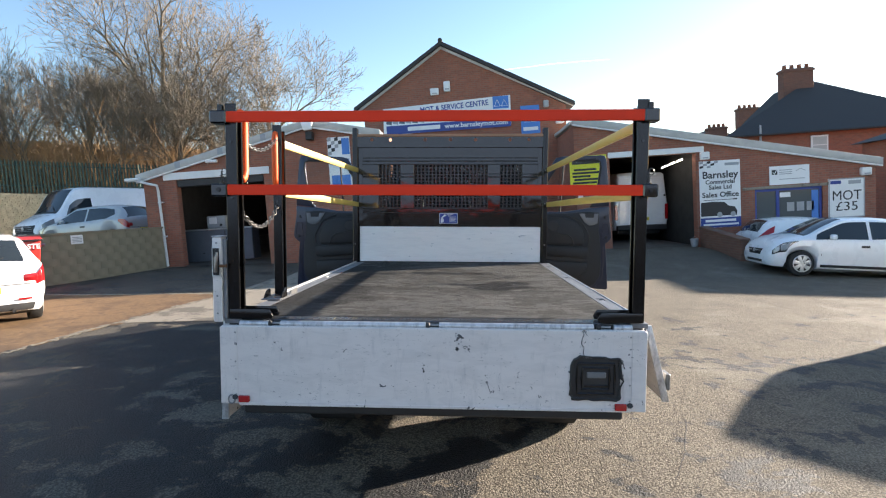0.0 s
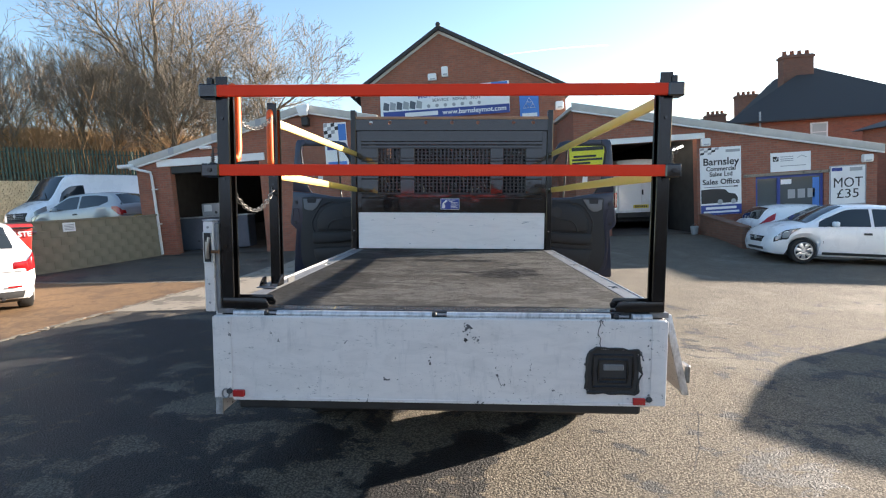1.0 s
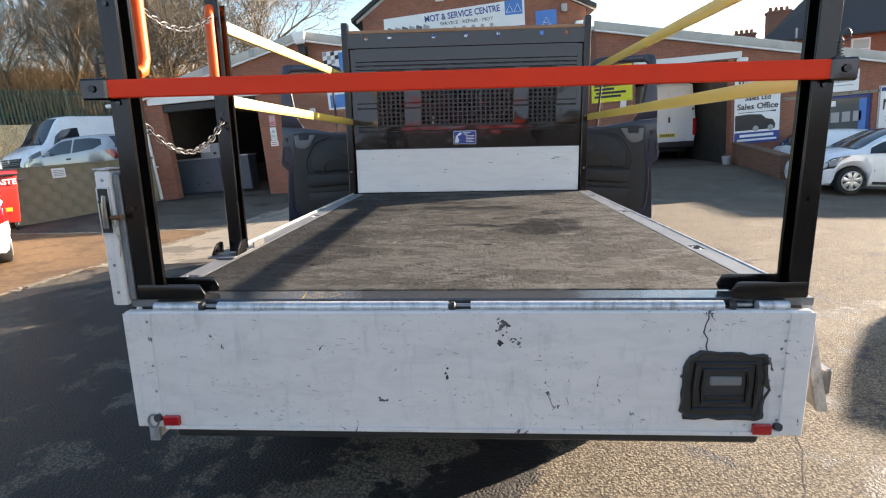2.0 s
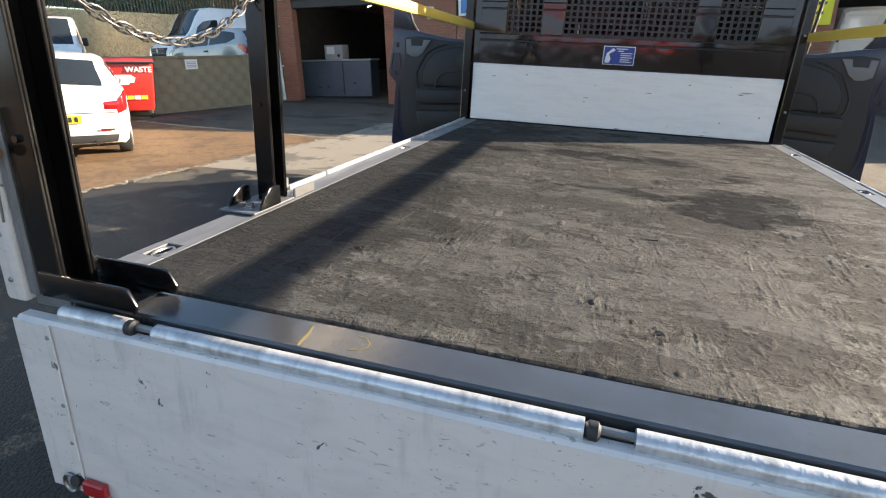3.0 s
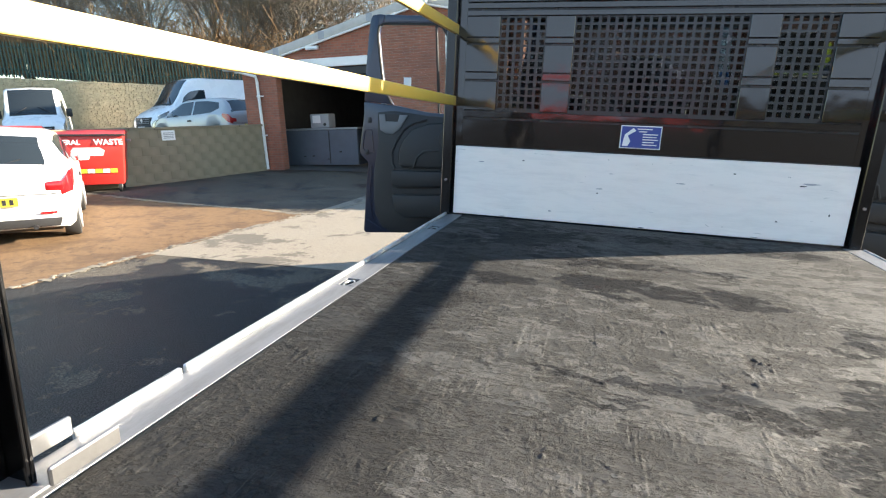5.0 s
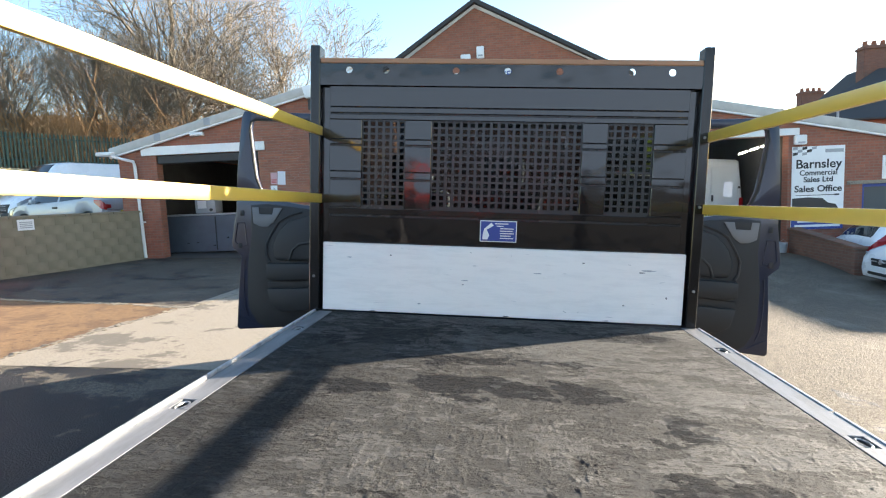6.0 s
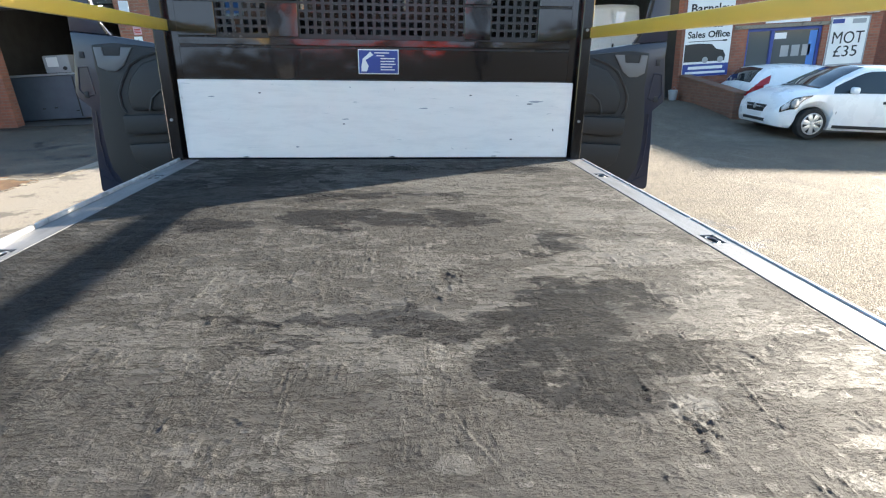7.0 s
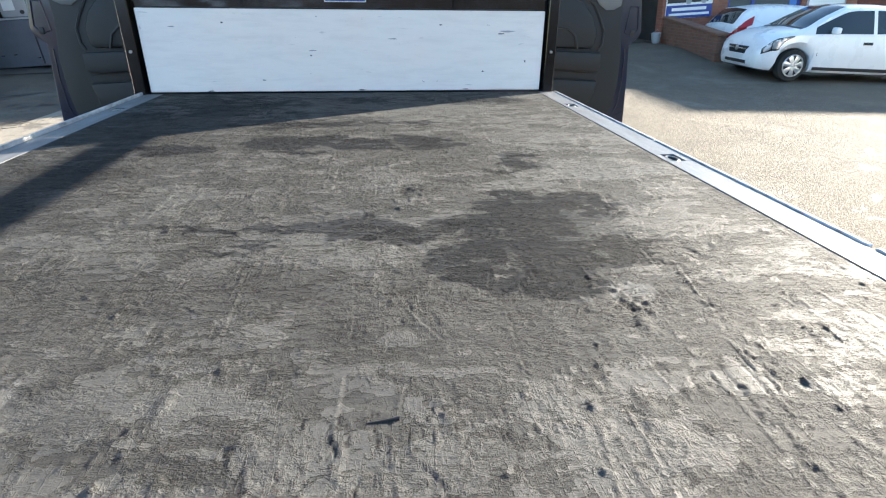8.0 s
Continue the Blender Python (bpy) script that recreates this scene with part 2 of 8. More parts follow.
def kick_mat():
    """White panel with faint grey rubs along it and a few short scrapes."""
    n = Nodes("scuffed_white_panel")
    rub = n.noise(n.coords((1.6, 1, 9)), 3.0, 7, 0.68, 0.4)
    scrape = n.noise(n.coords((5.0, 1, 34)), 1.7, 5, 0.6, 0.5)
    fleck = n.noise(n.coords((1.0, 1, 0.7)), 21.0, 5, 0.62, 0.9)
    where = n.noise(n.coords(), 4.0, 3, 0.6)
    col = n.mix(n.math("MULTIPLY", n.ramp(rub, (0.45, 0.0), (0.72, 1.0)), 0.35), (0.85, 0.81, 0.76), (0.60, 0.575, 0.545))
    col = n.mix(n.math("MULTIPLY", n.ramp(scrape, (0.67, 0.0), (0.72, 1.0)), 0.5), col, (0.42, 0.415, 0.41))
    flecks = n.math("MULTIPLY", n.ramp(fleck, (0.69, 0.0), (0.70, 1.0)), n.ramp(where, (0.49, 0.0), (0.56, 1.0)))
    col = n.mix(n.math("MULTIPLY", flecks, 0.6), col, (0.14, 0.14, 0.14))
    return n.done(col, 0.4, n.bump(rub, 0.15, 0.004))


def concrete_mat():
    """Weathered concrete: pale, with sharp-edged damp stains, grit and hairline dirt."""
    n = Nodes("concrete_apron")
    v = n.coords()
    grit = n.noise(v, 60.0, 6, 0.75)
    mid = n.noise(v, 1.5, 10, 0.72, 0.3)
    big = n.noise(v, 0.45, 5, 0.6)
    col = n.mix(n.ramp(grit, (0.36, 0.0), (0.62, 1.0)), (0.17, 0.147, 0.115), (0.325, 0.285, 0.23))
    col = n.mix(n.math("MULTIPLY", n.ramp(big, (0.4, 0.0), (0.65, 1.0)), 0.4), col, (0.26, 0.215, 0.16))
    stain = n.ramp(n.math("ADD", mid, n.math("MULTIPLY", big, 0.4)), (0.74, 0.0), (0.78, 1.0))
    col = n.mix(n.math("MULTIPLY", stain, 0.75), col, (0.085, 0.075, 0.062))
    return n.done(col, 0.88, n.bump(grit, 0.6, 0.008))


def tail_mat():
    """White-painted alloy drop panel: chips down to dark metal, grey scuffs, grime at the foot."""
    n = Nodes("chipped_white_paint")
    v = n.coords()
    scuff = n.noise(n.coords((3, 1, 9)), 2.2, 6, 0.65, 0.8)
    chip = n.noise(n.coords((1.0, 1, 0.62)), 26.0, 6, 0.62, 0.9)
    where = n.noise(v, 2.6, 3, 0.6)
    chips = n.ramp(n.math("ADD", chip, n.math("MULTIPLY", where, 0.32)), (0.845, 0.0), (0.858, 1.0))
    nick = n.noise(n.coords((0.8, 1, 1.9)), 60.0, 4, 0.6, 0.6)
    nicks = n.math("MULTIPLY", n.ramp(nick, (0.645, 0.0), (0.66, 1.0)), n.ramp(n.noise(v, 5.0, 3), (0.44, 0.0), (0.56, 1.0)))
    col = n.mix(n.math("MULTIPLY", n.ramp(scuff, (0.44, 0.0), (0.7, 1.0)), 0.45), (0.70, 0.66, 0.635), (0.50, 0.475, 0.46))
    smear = n.ramp(n.noise(n.coords((7, 1, 1.3)), 4.0, 5, 0.65), (0.56, 0.0), (0.75, 1.0))
    col = n.mix(n.math("MULTIPLY", smear, 0.38), col, (0.33, 0.33, 0.34))
    col = n.mix(n.math("MULTIPLY", nicks, 0.65), col, (0.16, 0.16, 0.165))
    col = n.mix(chips, col, (0.07, 0.07, 0.075))
    return n.done(col, 0.42, n.bump(n.math("SUBTRACT", n.math("MULTIPLY", n.noise(v, 5, 3), 0.5), n.math("MULTIPLY", chips, 0.35)), 0.25, 0.004))


def paint(name, color, rough=0.25, coat=0.6, dirt=0.15, shine=0.5, coat_index=1.5, coat_rough=0.06, dents=0.0):
    n = Nodes(name)
    v = n.coords()
    big = n.noise(v, 2.4, 5, 0.6)
    fine = n.noise(v, 90.0, 2)
    col = n.mix(n.math("MULTIPLY", n.ramp(big, (0.4, 0.0), (0.75, 1.0)), dirt), color, tuple(0.35 * c + 0.05 for c in color))
    return n.done(col, n.math("ADD", rough, n.math("MULTIPLY", big, 0.12)), n.bump(n.math("ADD", n.math("MULTIPLY", fine, 0.04), n.math("MULTIPLY", n.noise(v, 4.0, 2), dents)), 0.6, 0.002), 0.0, coat_weight=coat, coat_roughness=coat_rough, coat_ior=coat_index, specular_ior_level=shine)


def glass_mat(name, tint=(0.9, 0.94, 0.93)):
    n = Nodes(name)
    n.bsdf.inputs["Transmission Weight"].default_value = 1.0
    n.bsdf.inputs["IOR"].default_value = 1.1
    return n.done(tint, 0.02)


def lamp_mat(name, color, strength):
    n = Nodes(name)
    n.bsdf.inputs["Emission Color"].default_value = rgba(color)
    n.bsdf.inputs["Emission Strength"].default_value = strength
    return n.done(color, 0.4)


M = dict(
    asphalt=ground_mat(), brown=brown_mat(), bed=bed_mat(), tail=tail_mat(), kick=kick_mat(), concrete=concrete_mat(),
    kerb=worn("broken_kerb_stone", (0.27, 0.235, 0.18), (0.10, 0.085, 0.065), 0.95, 0.9, 40, 0.6, blotch=6),
    brick_dark=brick_mat("dark_ramp_brick", (0.19, 0.085, 0.055), (0.24, 0.115, 0.075), (0.17, 0.13, 0.10), (0.10, 0.055, 0.04)),
    sheetblack=worn("black_punched_steel", (0.020, 0.021, 0.0225), (0.022, 0.021, 0.020), 0.28, 0.5, 90, 0.2, 0.2),
    blackpost=paint("black_post_paint", (0.004, 0.004, 0.0045), 0.12, 0.0, 0.08, 0.42),
    brick=brick_mat("red_brick", (0.33, 0.105, 0.062), (0.39, 0.142, 0.085), (0.25, 0.18, 0.135), (0.16, 0.075, 0.055)),
    brick_far=brick_mat("house_brick", (0.31, 0.10, 0.062), (0.37, 0.135, 0.08), (0.24, 0.16, 0.12), (0.16, 0.07, 0.05)),
    # chimney brick: the shade of its backlit face is put into the colour
    brick_backlit=brick_mat("backlit_brick", (0.19, 0.085, 0.06), (0.23, 0.105, 0.075), (0.15, 0.11, 0.09), (0.10, 0.06, 0.05)),
    net=worn("pane_with_net_curtain", (0.50, 0.53, 0.50), (0.36, 0.38, 0.37), 0.15, 0.5, 20, 0.1),
    officeglass=Nodes("office_glass").done((0.085, 0.10, 0.105), 0.06, None, 0.0, specular_ior_level=0.9),
    # block tone set lower: part of the wall's shade is in the colour
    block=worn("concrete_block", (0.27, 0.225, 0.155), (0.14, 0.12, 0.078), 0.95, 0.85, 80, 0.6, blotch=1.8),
    rubble=worn("rubble_stone", (0.60, 0.48, 0.31), (0.24, 0.19, 0.13), 0.95, 0.75, 30, 0.6, blotch=4.5),
    slate=worn("slate_roof", (0.034, 0.034, 0.036), (0.06, 0.056, 0.053), 0.75, 0.5, 40, 0.5, blotch=4, stretch=(1, 1, 6)),
    fascia=worn("weathered_white_fascia", (0.62, 0.60, 0.55), (0.36, 0.35, 0.33), 0.6, 0.5, 50, 0.3),
    verge=worn("asbestos_verge", (0.52, 0.50, 0.455), (0.32, 0.305, 0.28), 0.8, 0.6, 60, 0.3),
    whitegloss=worn("white_gloss", (0.78, 0.77, 0.74), (0.5, 0.48, 0.45), 0.35, 0.25, 60, 0.1),
    # near black: the shade inside garage and bay is put into the plaster's colour
    plaster=worn("unlit_plaster", (0.035, 0.034, 0.032), (0.02, 0.019, 0.018), 0.9, 0.6, 30, 0.3),
    garage_floor=worn("garage_floor", (0.10, 0.095, 0.09), (0.04, 0.04, 0.04), 0.7, 0.8, 30, 0.3),
    black=paint("black_gloss_steel", (0.003, 0.0035, 0.005), 0.03, 0.0, 0.03, 0.65, dents=3.2),
    blackmatt=worn("black_plastic", (0.016, 0.016, 0.017), (0.05, 0.05, 0.05), 0.55, 0.5, 90, 0.25),
    rubber=worn("tyre_rubber", (0.018, 0.018, 0.018), (0.06, 0.055, 0.05), 0.85, 0.5, 60, 0.3),
    red=paint("red_painted_bar", (0.92, 0.05, 0.014), 0.5, 0.0, 0.15, 0.2),
    yellow=paint("yellow_painted_bar", (0.80, 0.50, 0.02), 0.5, 1.0, 0.12, 1.0, 2.2, 0.42),
    orange=paint("orange_grab_paint", (0.78, 0.105, 0.008), 0.45, 0.0, 0.1),
    steel=worn("galvanised_steel", (0.33, 0.33, 0.33), (0.13, 0.125, 0.12), 0.36, 0.6, 45, 0.3, 0.85),
    alloy=worn("scuffed_alloy_rail", (0.19, 0.195, 0.205), (0.085, 0.085, 0.086), 0.45, 0.8, 70, 0.35, 0.25, stretch=(8, 1.2, 8)),
    strip=worn("worn_alloy_tread", (0.15, 0.155, 0.165), (0.075, 0.074, 0.072), 0.20, 0.9, 60, 0.22, 0.7, blotch=5),
    lip=worn("bright_worn_lip", (0.68, 0.69, 0.70), (0.16, 0.16, 0.165), 0.34, 1.0, 55, 0.7, 0.5, stretch=(2, 1, 1), blotch=14),
    navy=paint("dark_blue_paint", (0.010, 0.014, 0.034), 0.25, 0.3, 0.15),
    trim=worn("door_trim_plastic", (0.014, 0.014, 0.015), (0.03, 0.03, 0.03), 0.6, 0.4, 150, 0.3),
    trim_grey=worn("grey_trim_plastic", (0.16, 0.165, 0.17), (0.09, 0.09, 0.09), 0.5, 0.3, 150, 0.2),
    seat=worn("seat_cloth", (0.10, 0.10, 0.108), (0.05, 0.05, 0.05), 0.95, 0.4, 200, 0.3),
    glass=glass_mat("clear_glass"),
    dustyglass=Nodes("dusty_glass").done((0.17, 0.20, 0.20), 0.05, None, 0.0, transmission_weight=0.95, specular_ior_level=0.8, ior=1.2),
    darkglass=Nodes("tinted_glass").done((0.012, 0.016, 0.018), 0.04, None, 0.0, coat_weight=0.5),
    screen=Nodes("vehicle_glass").done((0.02, 0.026, 0.03), 0.03, None, 0.0, specular_ior_level=0.75),
    carwhite=paint("white_car_paint", (0.86, 0.86, 0.86), 0.22, 0.7, 0.06),
    carsilver=paint("silver_car_paint", (0.46, 0.48, 0.50), 0.28, 0.7, 0.08),
    chrome=worn("wheel_silver", (0.6, 0.61, 0.62), (0.3, 0.3, 0.3), 0.3, 0.3, 60, 0.1, 0.7),
    redlens=Nodes("red_lens").done((0.42, 0.012, 0.015), 0.15, None, 0.0, coat_weight=0.6),
    clearlens=Nodes("headlamp_lens").done((0.30, 0.32, 0.34), 0.08, None, 0.3, coat_weight=0.8),
    plate=worn("number_plate", (0.78, 0.62, 0.05), (0.5, 0.4, 0.05), 0.4, 0.2),
    plate_white=worn("number_plate_front", (0.75, 0.75, 0.73), (0.5, 0.5, 0.5), 0.4, 0.2),
    biffred=paint("bin_red", (0.60, 0.025, 0.018), 0.35, 0.2, 0.25),
    board=worn("sign_white", (0.80, 0.80, 0.79), (0.55, 0.55, 0.55), 0.45, 0.25, 60, 0.05),
    ink=worn("sign_black", (0.02, 0.02, 0.022), (0.05, 0.05, 0.05), 0.5, 0.2, 60, 0.05),
    blue=worn("sign_blue", (0.025, 0.055, 0.26), (0.03, 0.06, 0.18), 0.45, 0.3, 60, 0.05),
    midblue=worn("sign_midblue", (0.05, 0.2, 0.55), (0.05, 0.15, 0.4), 0.45, 0.3, 60, 0.05),
    grey=worn("sign_grey", (0.35, 0.36, 0.37), (0.2, 0.2, 0.2), 0.5, 0.3, 60, 0.05),
    rust=worn("rusty_bolt", (0.16, 0.075, 0.035), (0.06, 0.03, 0.02), 0.8, 0.6, 120, 0.3),
    pinksheet=worn("faded_pink_sheet", (0.62, 0.36, 0.38), (0.5, 0.3, 0.3), 0.6, 0.3, 60, 0.05),
    darksteel=worn("dull_chain_steel", (0.10, 0.097, 0.094), (0.04, 0.038, 0.035), 0.45, 0.6, 60, 0.2, 0.6),
    chalk=worn("yellow_chalk", (0.25, 0.185, 0.05), (0.09, 0.082, 0.06), 0.9, 1.0, 200, 0.2),
    fence=worn("green_palisade", (0.016, 0.055, 0.04), (0.01, 0.03, 0.025), 0.5, 0.5, 40, 0.2),
    bark=worn("bare_bark", (0.12, 0.098, 0.07), (0.05, 0.042, 0.03), 0.9, 0.6, 30, 0.3, blotch=1.2),
    twig=worn("thin_twigs", (0.19, 0.155, 0.115), (0.085, 0.07, 0.052), 0.9, 0.6, 10, 0.1, blotch=0.8),
    scrub=worn("brown_scrub", (0.30, 0.18, 0.085), (0.15, 0.09, 0.045), 0.95, 0.7, 8, 0.2, blotch=0.4),
    litter=worn("leaf_litter_bank", (0.15, 0.095, 0.05), (0.07, 0.06, 0.03), 0.95, 0.8, 6, 0.6, blotch=0.5),
    wood=worn("bare_wood_edge", (0.42, 0.22, 0.12), (0.25, 0.14, 0.08), 0.7, 0.5, 80, 0.3),
    pot=worn("terracotta", (0.26, 0.10, 0.06), (0.13, 0.06, 0.045), 0.9, 0.5, 30, 0.2),
    tube=lamp_mat("strip_light_tube", (1.0, 0.97, 0.9), 6.0),
    steelblue=worn("blue_grey_cladding", (0.10, 0.115, 0.14), (0.06, 0.06, 0.07), 0.5, 0.5, 30, 0.2),
    # for the added wall that only shows mirrored in the headboard planks
    cladding=worn("pale_blue_cladding", (0.28, 0.40, 0.60), (0.23, 0.31, 0.43), 0.5, 0.4, 30, 0.2, stretch=(4, 1, 0.3)),
    toolred=paint("tool_red", (0.5, 0.03, 0.02), 0.35, 0.2, 0.2),
    yellowboard=worn("yellow_banner", (0.75, 0.68, 0.03), (0.6, 0.5, 0.03), 0.5, 0.2),
)


# ---- shapes ----
def box(lo, hi, bev=0.0, bm=None, seg=1):
    """A box from corner to corner, its edges bevelled; added to bm if that is given."""
    bm = bm or bmesh.new()
    made = bmesh.ops.create_cube(bm, size=1.0)["verts"]
    c = [(a + b) / 2 for a, b in zip(lo, hi)]
    for v in made:
        v.co = Vector([c[k] + v.co[k] * (hi[k] - lo[k]) for k in range(3)])
    if bev:
        edges = list({e for v in made for e in v.link_edges})
        bmesh.ops.bevel(bm, geom=edges, offset=bev, segments=seg, affect="EDGES", profile=0.5)
    return bm


def ring(c, x, y, r, n, turn=0.0):
    return [c + x * (r * math.cos(turn + 2 * math.pi * k / n)) + y * (r * math.sin(turn + 2 * math.pi * k / n)) for k in range(n)]


def tube(points, radii, n=8, bm=None, caps=True, closed=False):
    """A round bar along points; radii: one, or one a point."""
    bm = bm or bmesh.new()
    pts = [Vector(p) for p in points]
    if not hasattr(radii, "__len__"):
        radii = [radii] * len(pts)
    rows, side = [], None
    for k, p in enumerate(pts):
        if closed:
            d = pts[(k + 1) % len(pts)] - pts[k - 1]
        else:
            d = pts[min(k + 1, len(pts) - 1)] - pts[max(k - 1, 0)]
        d.normalize()
        if side is None:
            side = d.orthogonal().normalized()
        side = (side - d * side.dot(d)).normalized()
        rows.append([bm.verts.new(q) for q in ring(p, side, d.cross(side), radii[k], n)])
    pairs = list(zip(rows, rows[1:])) + ([(rows[-1], rows[0])] if closed else [])
    for a, b in pairs:
        for k in range(n):
            bm.faces.new((a[k], a[(k + 1) % n], b[(k + 1) % n], b[k]))
    if caps and not closed:
        bm.faces.new(rows[0][::-1])
        bm.faces.new(rows[-1])
    return bm


def slab(points, offset, bev=0.0, bm=None):
    """A flat outline pushed along offset into a solid."""
    bm = bm or bmesh.new()
    o = Vector(offset)
    a = [bm.verts.new(Vector(p)) for p in points]
    b = [bm.verts.new(Vector(p) + o) for p in points]
    n = len(a)
    faces = [bm.faces.new(a[::-1]), bm.faces.new(b)]
    for k in range(n):
        faces.append(bm.faces.new((a[k], a[(k + 1) % n], b[(k + 1) % n], b[k])))
    bmesh.ops.recalc_face_normals(bm, faces=faces)
    if bev:
        edges = list({e for f in faces for e in f.edges})
        bmesh.ops.bevel(bm, geom=edges, offset=bev, segments=2, affect="EDGES", profile=0.5)
    return bm


def mesh_of(name, bm, material, smooth=32.0):
    me = bpy.data.meshes.new(name)
    bm.to_mesh(me)
    bm.free()
    me.materials.append(material)
    me.shade_smooth()
    me.set_sharp_from_angle(angle=radians(smooth))
    return me


def part(name, bm, material, parent, label=""):
    """Links a bmesh as one mesh object under a thing or under a part."""
    ob = new(name, mesh_of(name, bm, M[material]))
    ob.parent = parent
    return tagged(ob, label)


def thing(name, label, category, m=None, group="", kind=""):
    ob = new(name)
    ob.empty_display_size = 0.2
    if m is not None:
        ob.matrix_world = m
    return tagged(ob, label, category, group, kind)


def solid(name, bm, material, label, category, kind="", group="", m=None):
    ob = new(name, mesh_of(name, bm, M[material]))
    if m is not None:
        ob.matrix_world = m
    return tagged(ob, label, category, group, kind)


def letters(words, size, m, material, parent, name="lettering", align="CENTER", bold=0.0, width=None):
    """Raised lettering in the built-in font, turned into a mesh."""
    cu = bpy.data.curves.new(name, "FONT")
    cu.body, cu.size, cu.align_x, cu.align_y = words, size, align, "CENTER"
    cu.extrude, cu.offset, cu.resolution_u = 0.002, bold, 3
    tmp = new("tmp_text", cu)
    me = bpy.data.meshes.new_from_object(tmp.evaluated_get(bpy.context.evaluated_depsgraph_get()))
    bpy.data.objects.remove(tmp)
    me.materials.clear()
    me.materials.append(M[material])
    if width:
        xs = [v.co.x for v in me.vertices]
        f = width / (max(xs) - min(xs))
        for v in me.vertices:
            v.co.x *= f
    # each letter an object of its own
    bm = bmesh.new()
    bm.from_mesh(me)
    left = set(bm.verts)
    islands = []
    while left:
        todo, isle = [left.pop()], []
        while todo:
            v = todo.pop()
            isle.append(v)
            for e in v.link_edges:
                o = e.other_vert(v)
                if o in left:
                    left.discard(o)
                    todo.append(o)
        islands.append({v.index for v in isle})
    bm.free()
    for isle in islands:
        order = {old: k for k, old in enumerate(sorted(isle))}
        one = bpy.data.meshes.new("letter")
        one.from_pydata([tuple(me.vertices[i].co) for i in sorted(isle)], [], [[order[i] for i in p.vertices] for p in me.polygons if p.vertices[0] in isle])
        one.materials.append(M[material])
        ob = new("letter", one)
        ob.parent = parent
        ob.matrix_basis = m
    bpy.data.meshes.remove(me)


FACING = pose(0, 0, 0, 90, 0, 0)      # lettering upright, read from the -y side


# ---- ground ----
def ease(a, b, x):
    t = min(1.0, max(0.0, (x - a) / (b - a)))
    return t * t * (3 - 2 * t)


def level(x, y):
    """The ground's height: the yard falls to the east, and runs up level along the garage fronts."""
    cx = max(-15.0, min(16.0, x))
    yard = -0.068 * max(cx, -2.0) - 0.03 * min(cx + 2.0, 0.0) - 0.0124 * max(-6.0, min(20.0, y))
    apron = 0.24 - 0.029 * max(0.0, cx + 9.0)
    k = ease(-2.0, -6.0, x)
    w = ease(14.0 - 1.4 * k, 18.8 - 1.5 * k, y) * ease(10.5, 7.6, x)
    z = yard * (1 - w) + apron * w
    return z + (0.65 * ease(-0.1, -0.8, x + 9.75 - 0.303 * (y - 19.1)) + 0.5 * ease(-11.0, -13.0, x) * ease(21.0, 24.0, y)) * ease(12.5, 14.5, y) - 0.25 * ease(30, 120, math.hypot(x, y))


def sheet(name, xs, ys, lift, material, label, category, inside=None):
    bm = bmesh.new()
    grid = [[bm.verts.new((x, y, level(x, y) + lift)) for x in xs] for y in ys]
    for j in range(len(ys) - 1):
        for i in range(len(xs) - 1):
            if inside is None or inside((xs[i] + xs[i + 1]) / 2, (ys[j] + ys[j + 1]) / 2):
                bm.faces.new((grid[j][i], grid[j][i + 1], grid[j + 1][i + 1], grid[j + 1][i]))
    loose = [v for v in bm.verts if not v.link_faces]
    bmesh.ops.delete(bm, geom=loose, context="VERTS")
    return solid(name, bm, material, label, category, "structure")


def steps(a, b, d):
    n = max(1, round((b - a) / d))
    return [a + (b - a) * k / n for k in range(n + 1)]


GX = [-900, -400, -180, -90, -50] + steps(-32, 32, 0.5) + [50, 90, 180, 400, 900]
GY = [-900, -400, -180, -80, -40] + steps(-20, 44, 0.5) + [60, 90, 180, 400, 900]
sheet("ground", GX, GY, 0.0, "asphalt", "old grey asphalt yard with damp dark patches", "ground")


def brown_edge(y):
    """The eastern rim of the brown tarmac at y, slightly ragged."""
    return -5.2 + 0.07 * math.sin(y * 1.7) + 0.05 * math.sin(y * 5.3 + 1) + 0.12 * (y - 8)


sheet("pavement", steps(-26, -4.2, 0.1), steps(-14, 13.0, 0.2), 0.006, "brown", "worn brown tarmac with a broken rim", "pavement",
      lambda x, y: x < brown_edge(y) and y < 11.68 - 0.15 * max(x + 5.65, -6.0) + 0.05 * math.sin(x * 3.1) + 0.03 * math.sin(x * 9))
sheet("concrete_apron", steps(-7.0, -1.0, 0.25), steps(8.6, 16.0, 0.25), 0.004, "concrete", "pale concrete apron with damp stains", "pavement",
      lambda x, y: x > brown_edge(y) - 0.1 and x < -1.0 + 0.2 * math.sin(y * 2) and y > 7.0 + 0.3 * math.sin(x * 2.3))


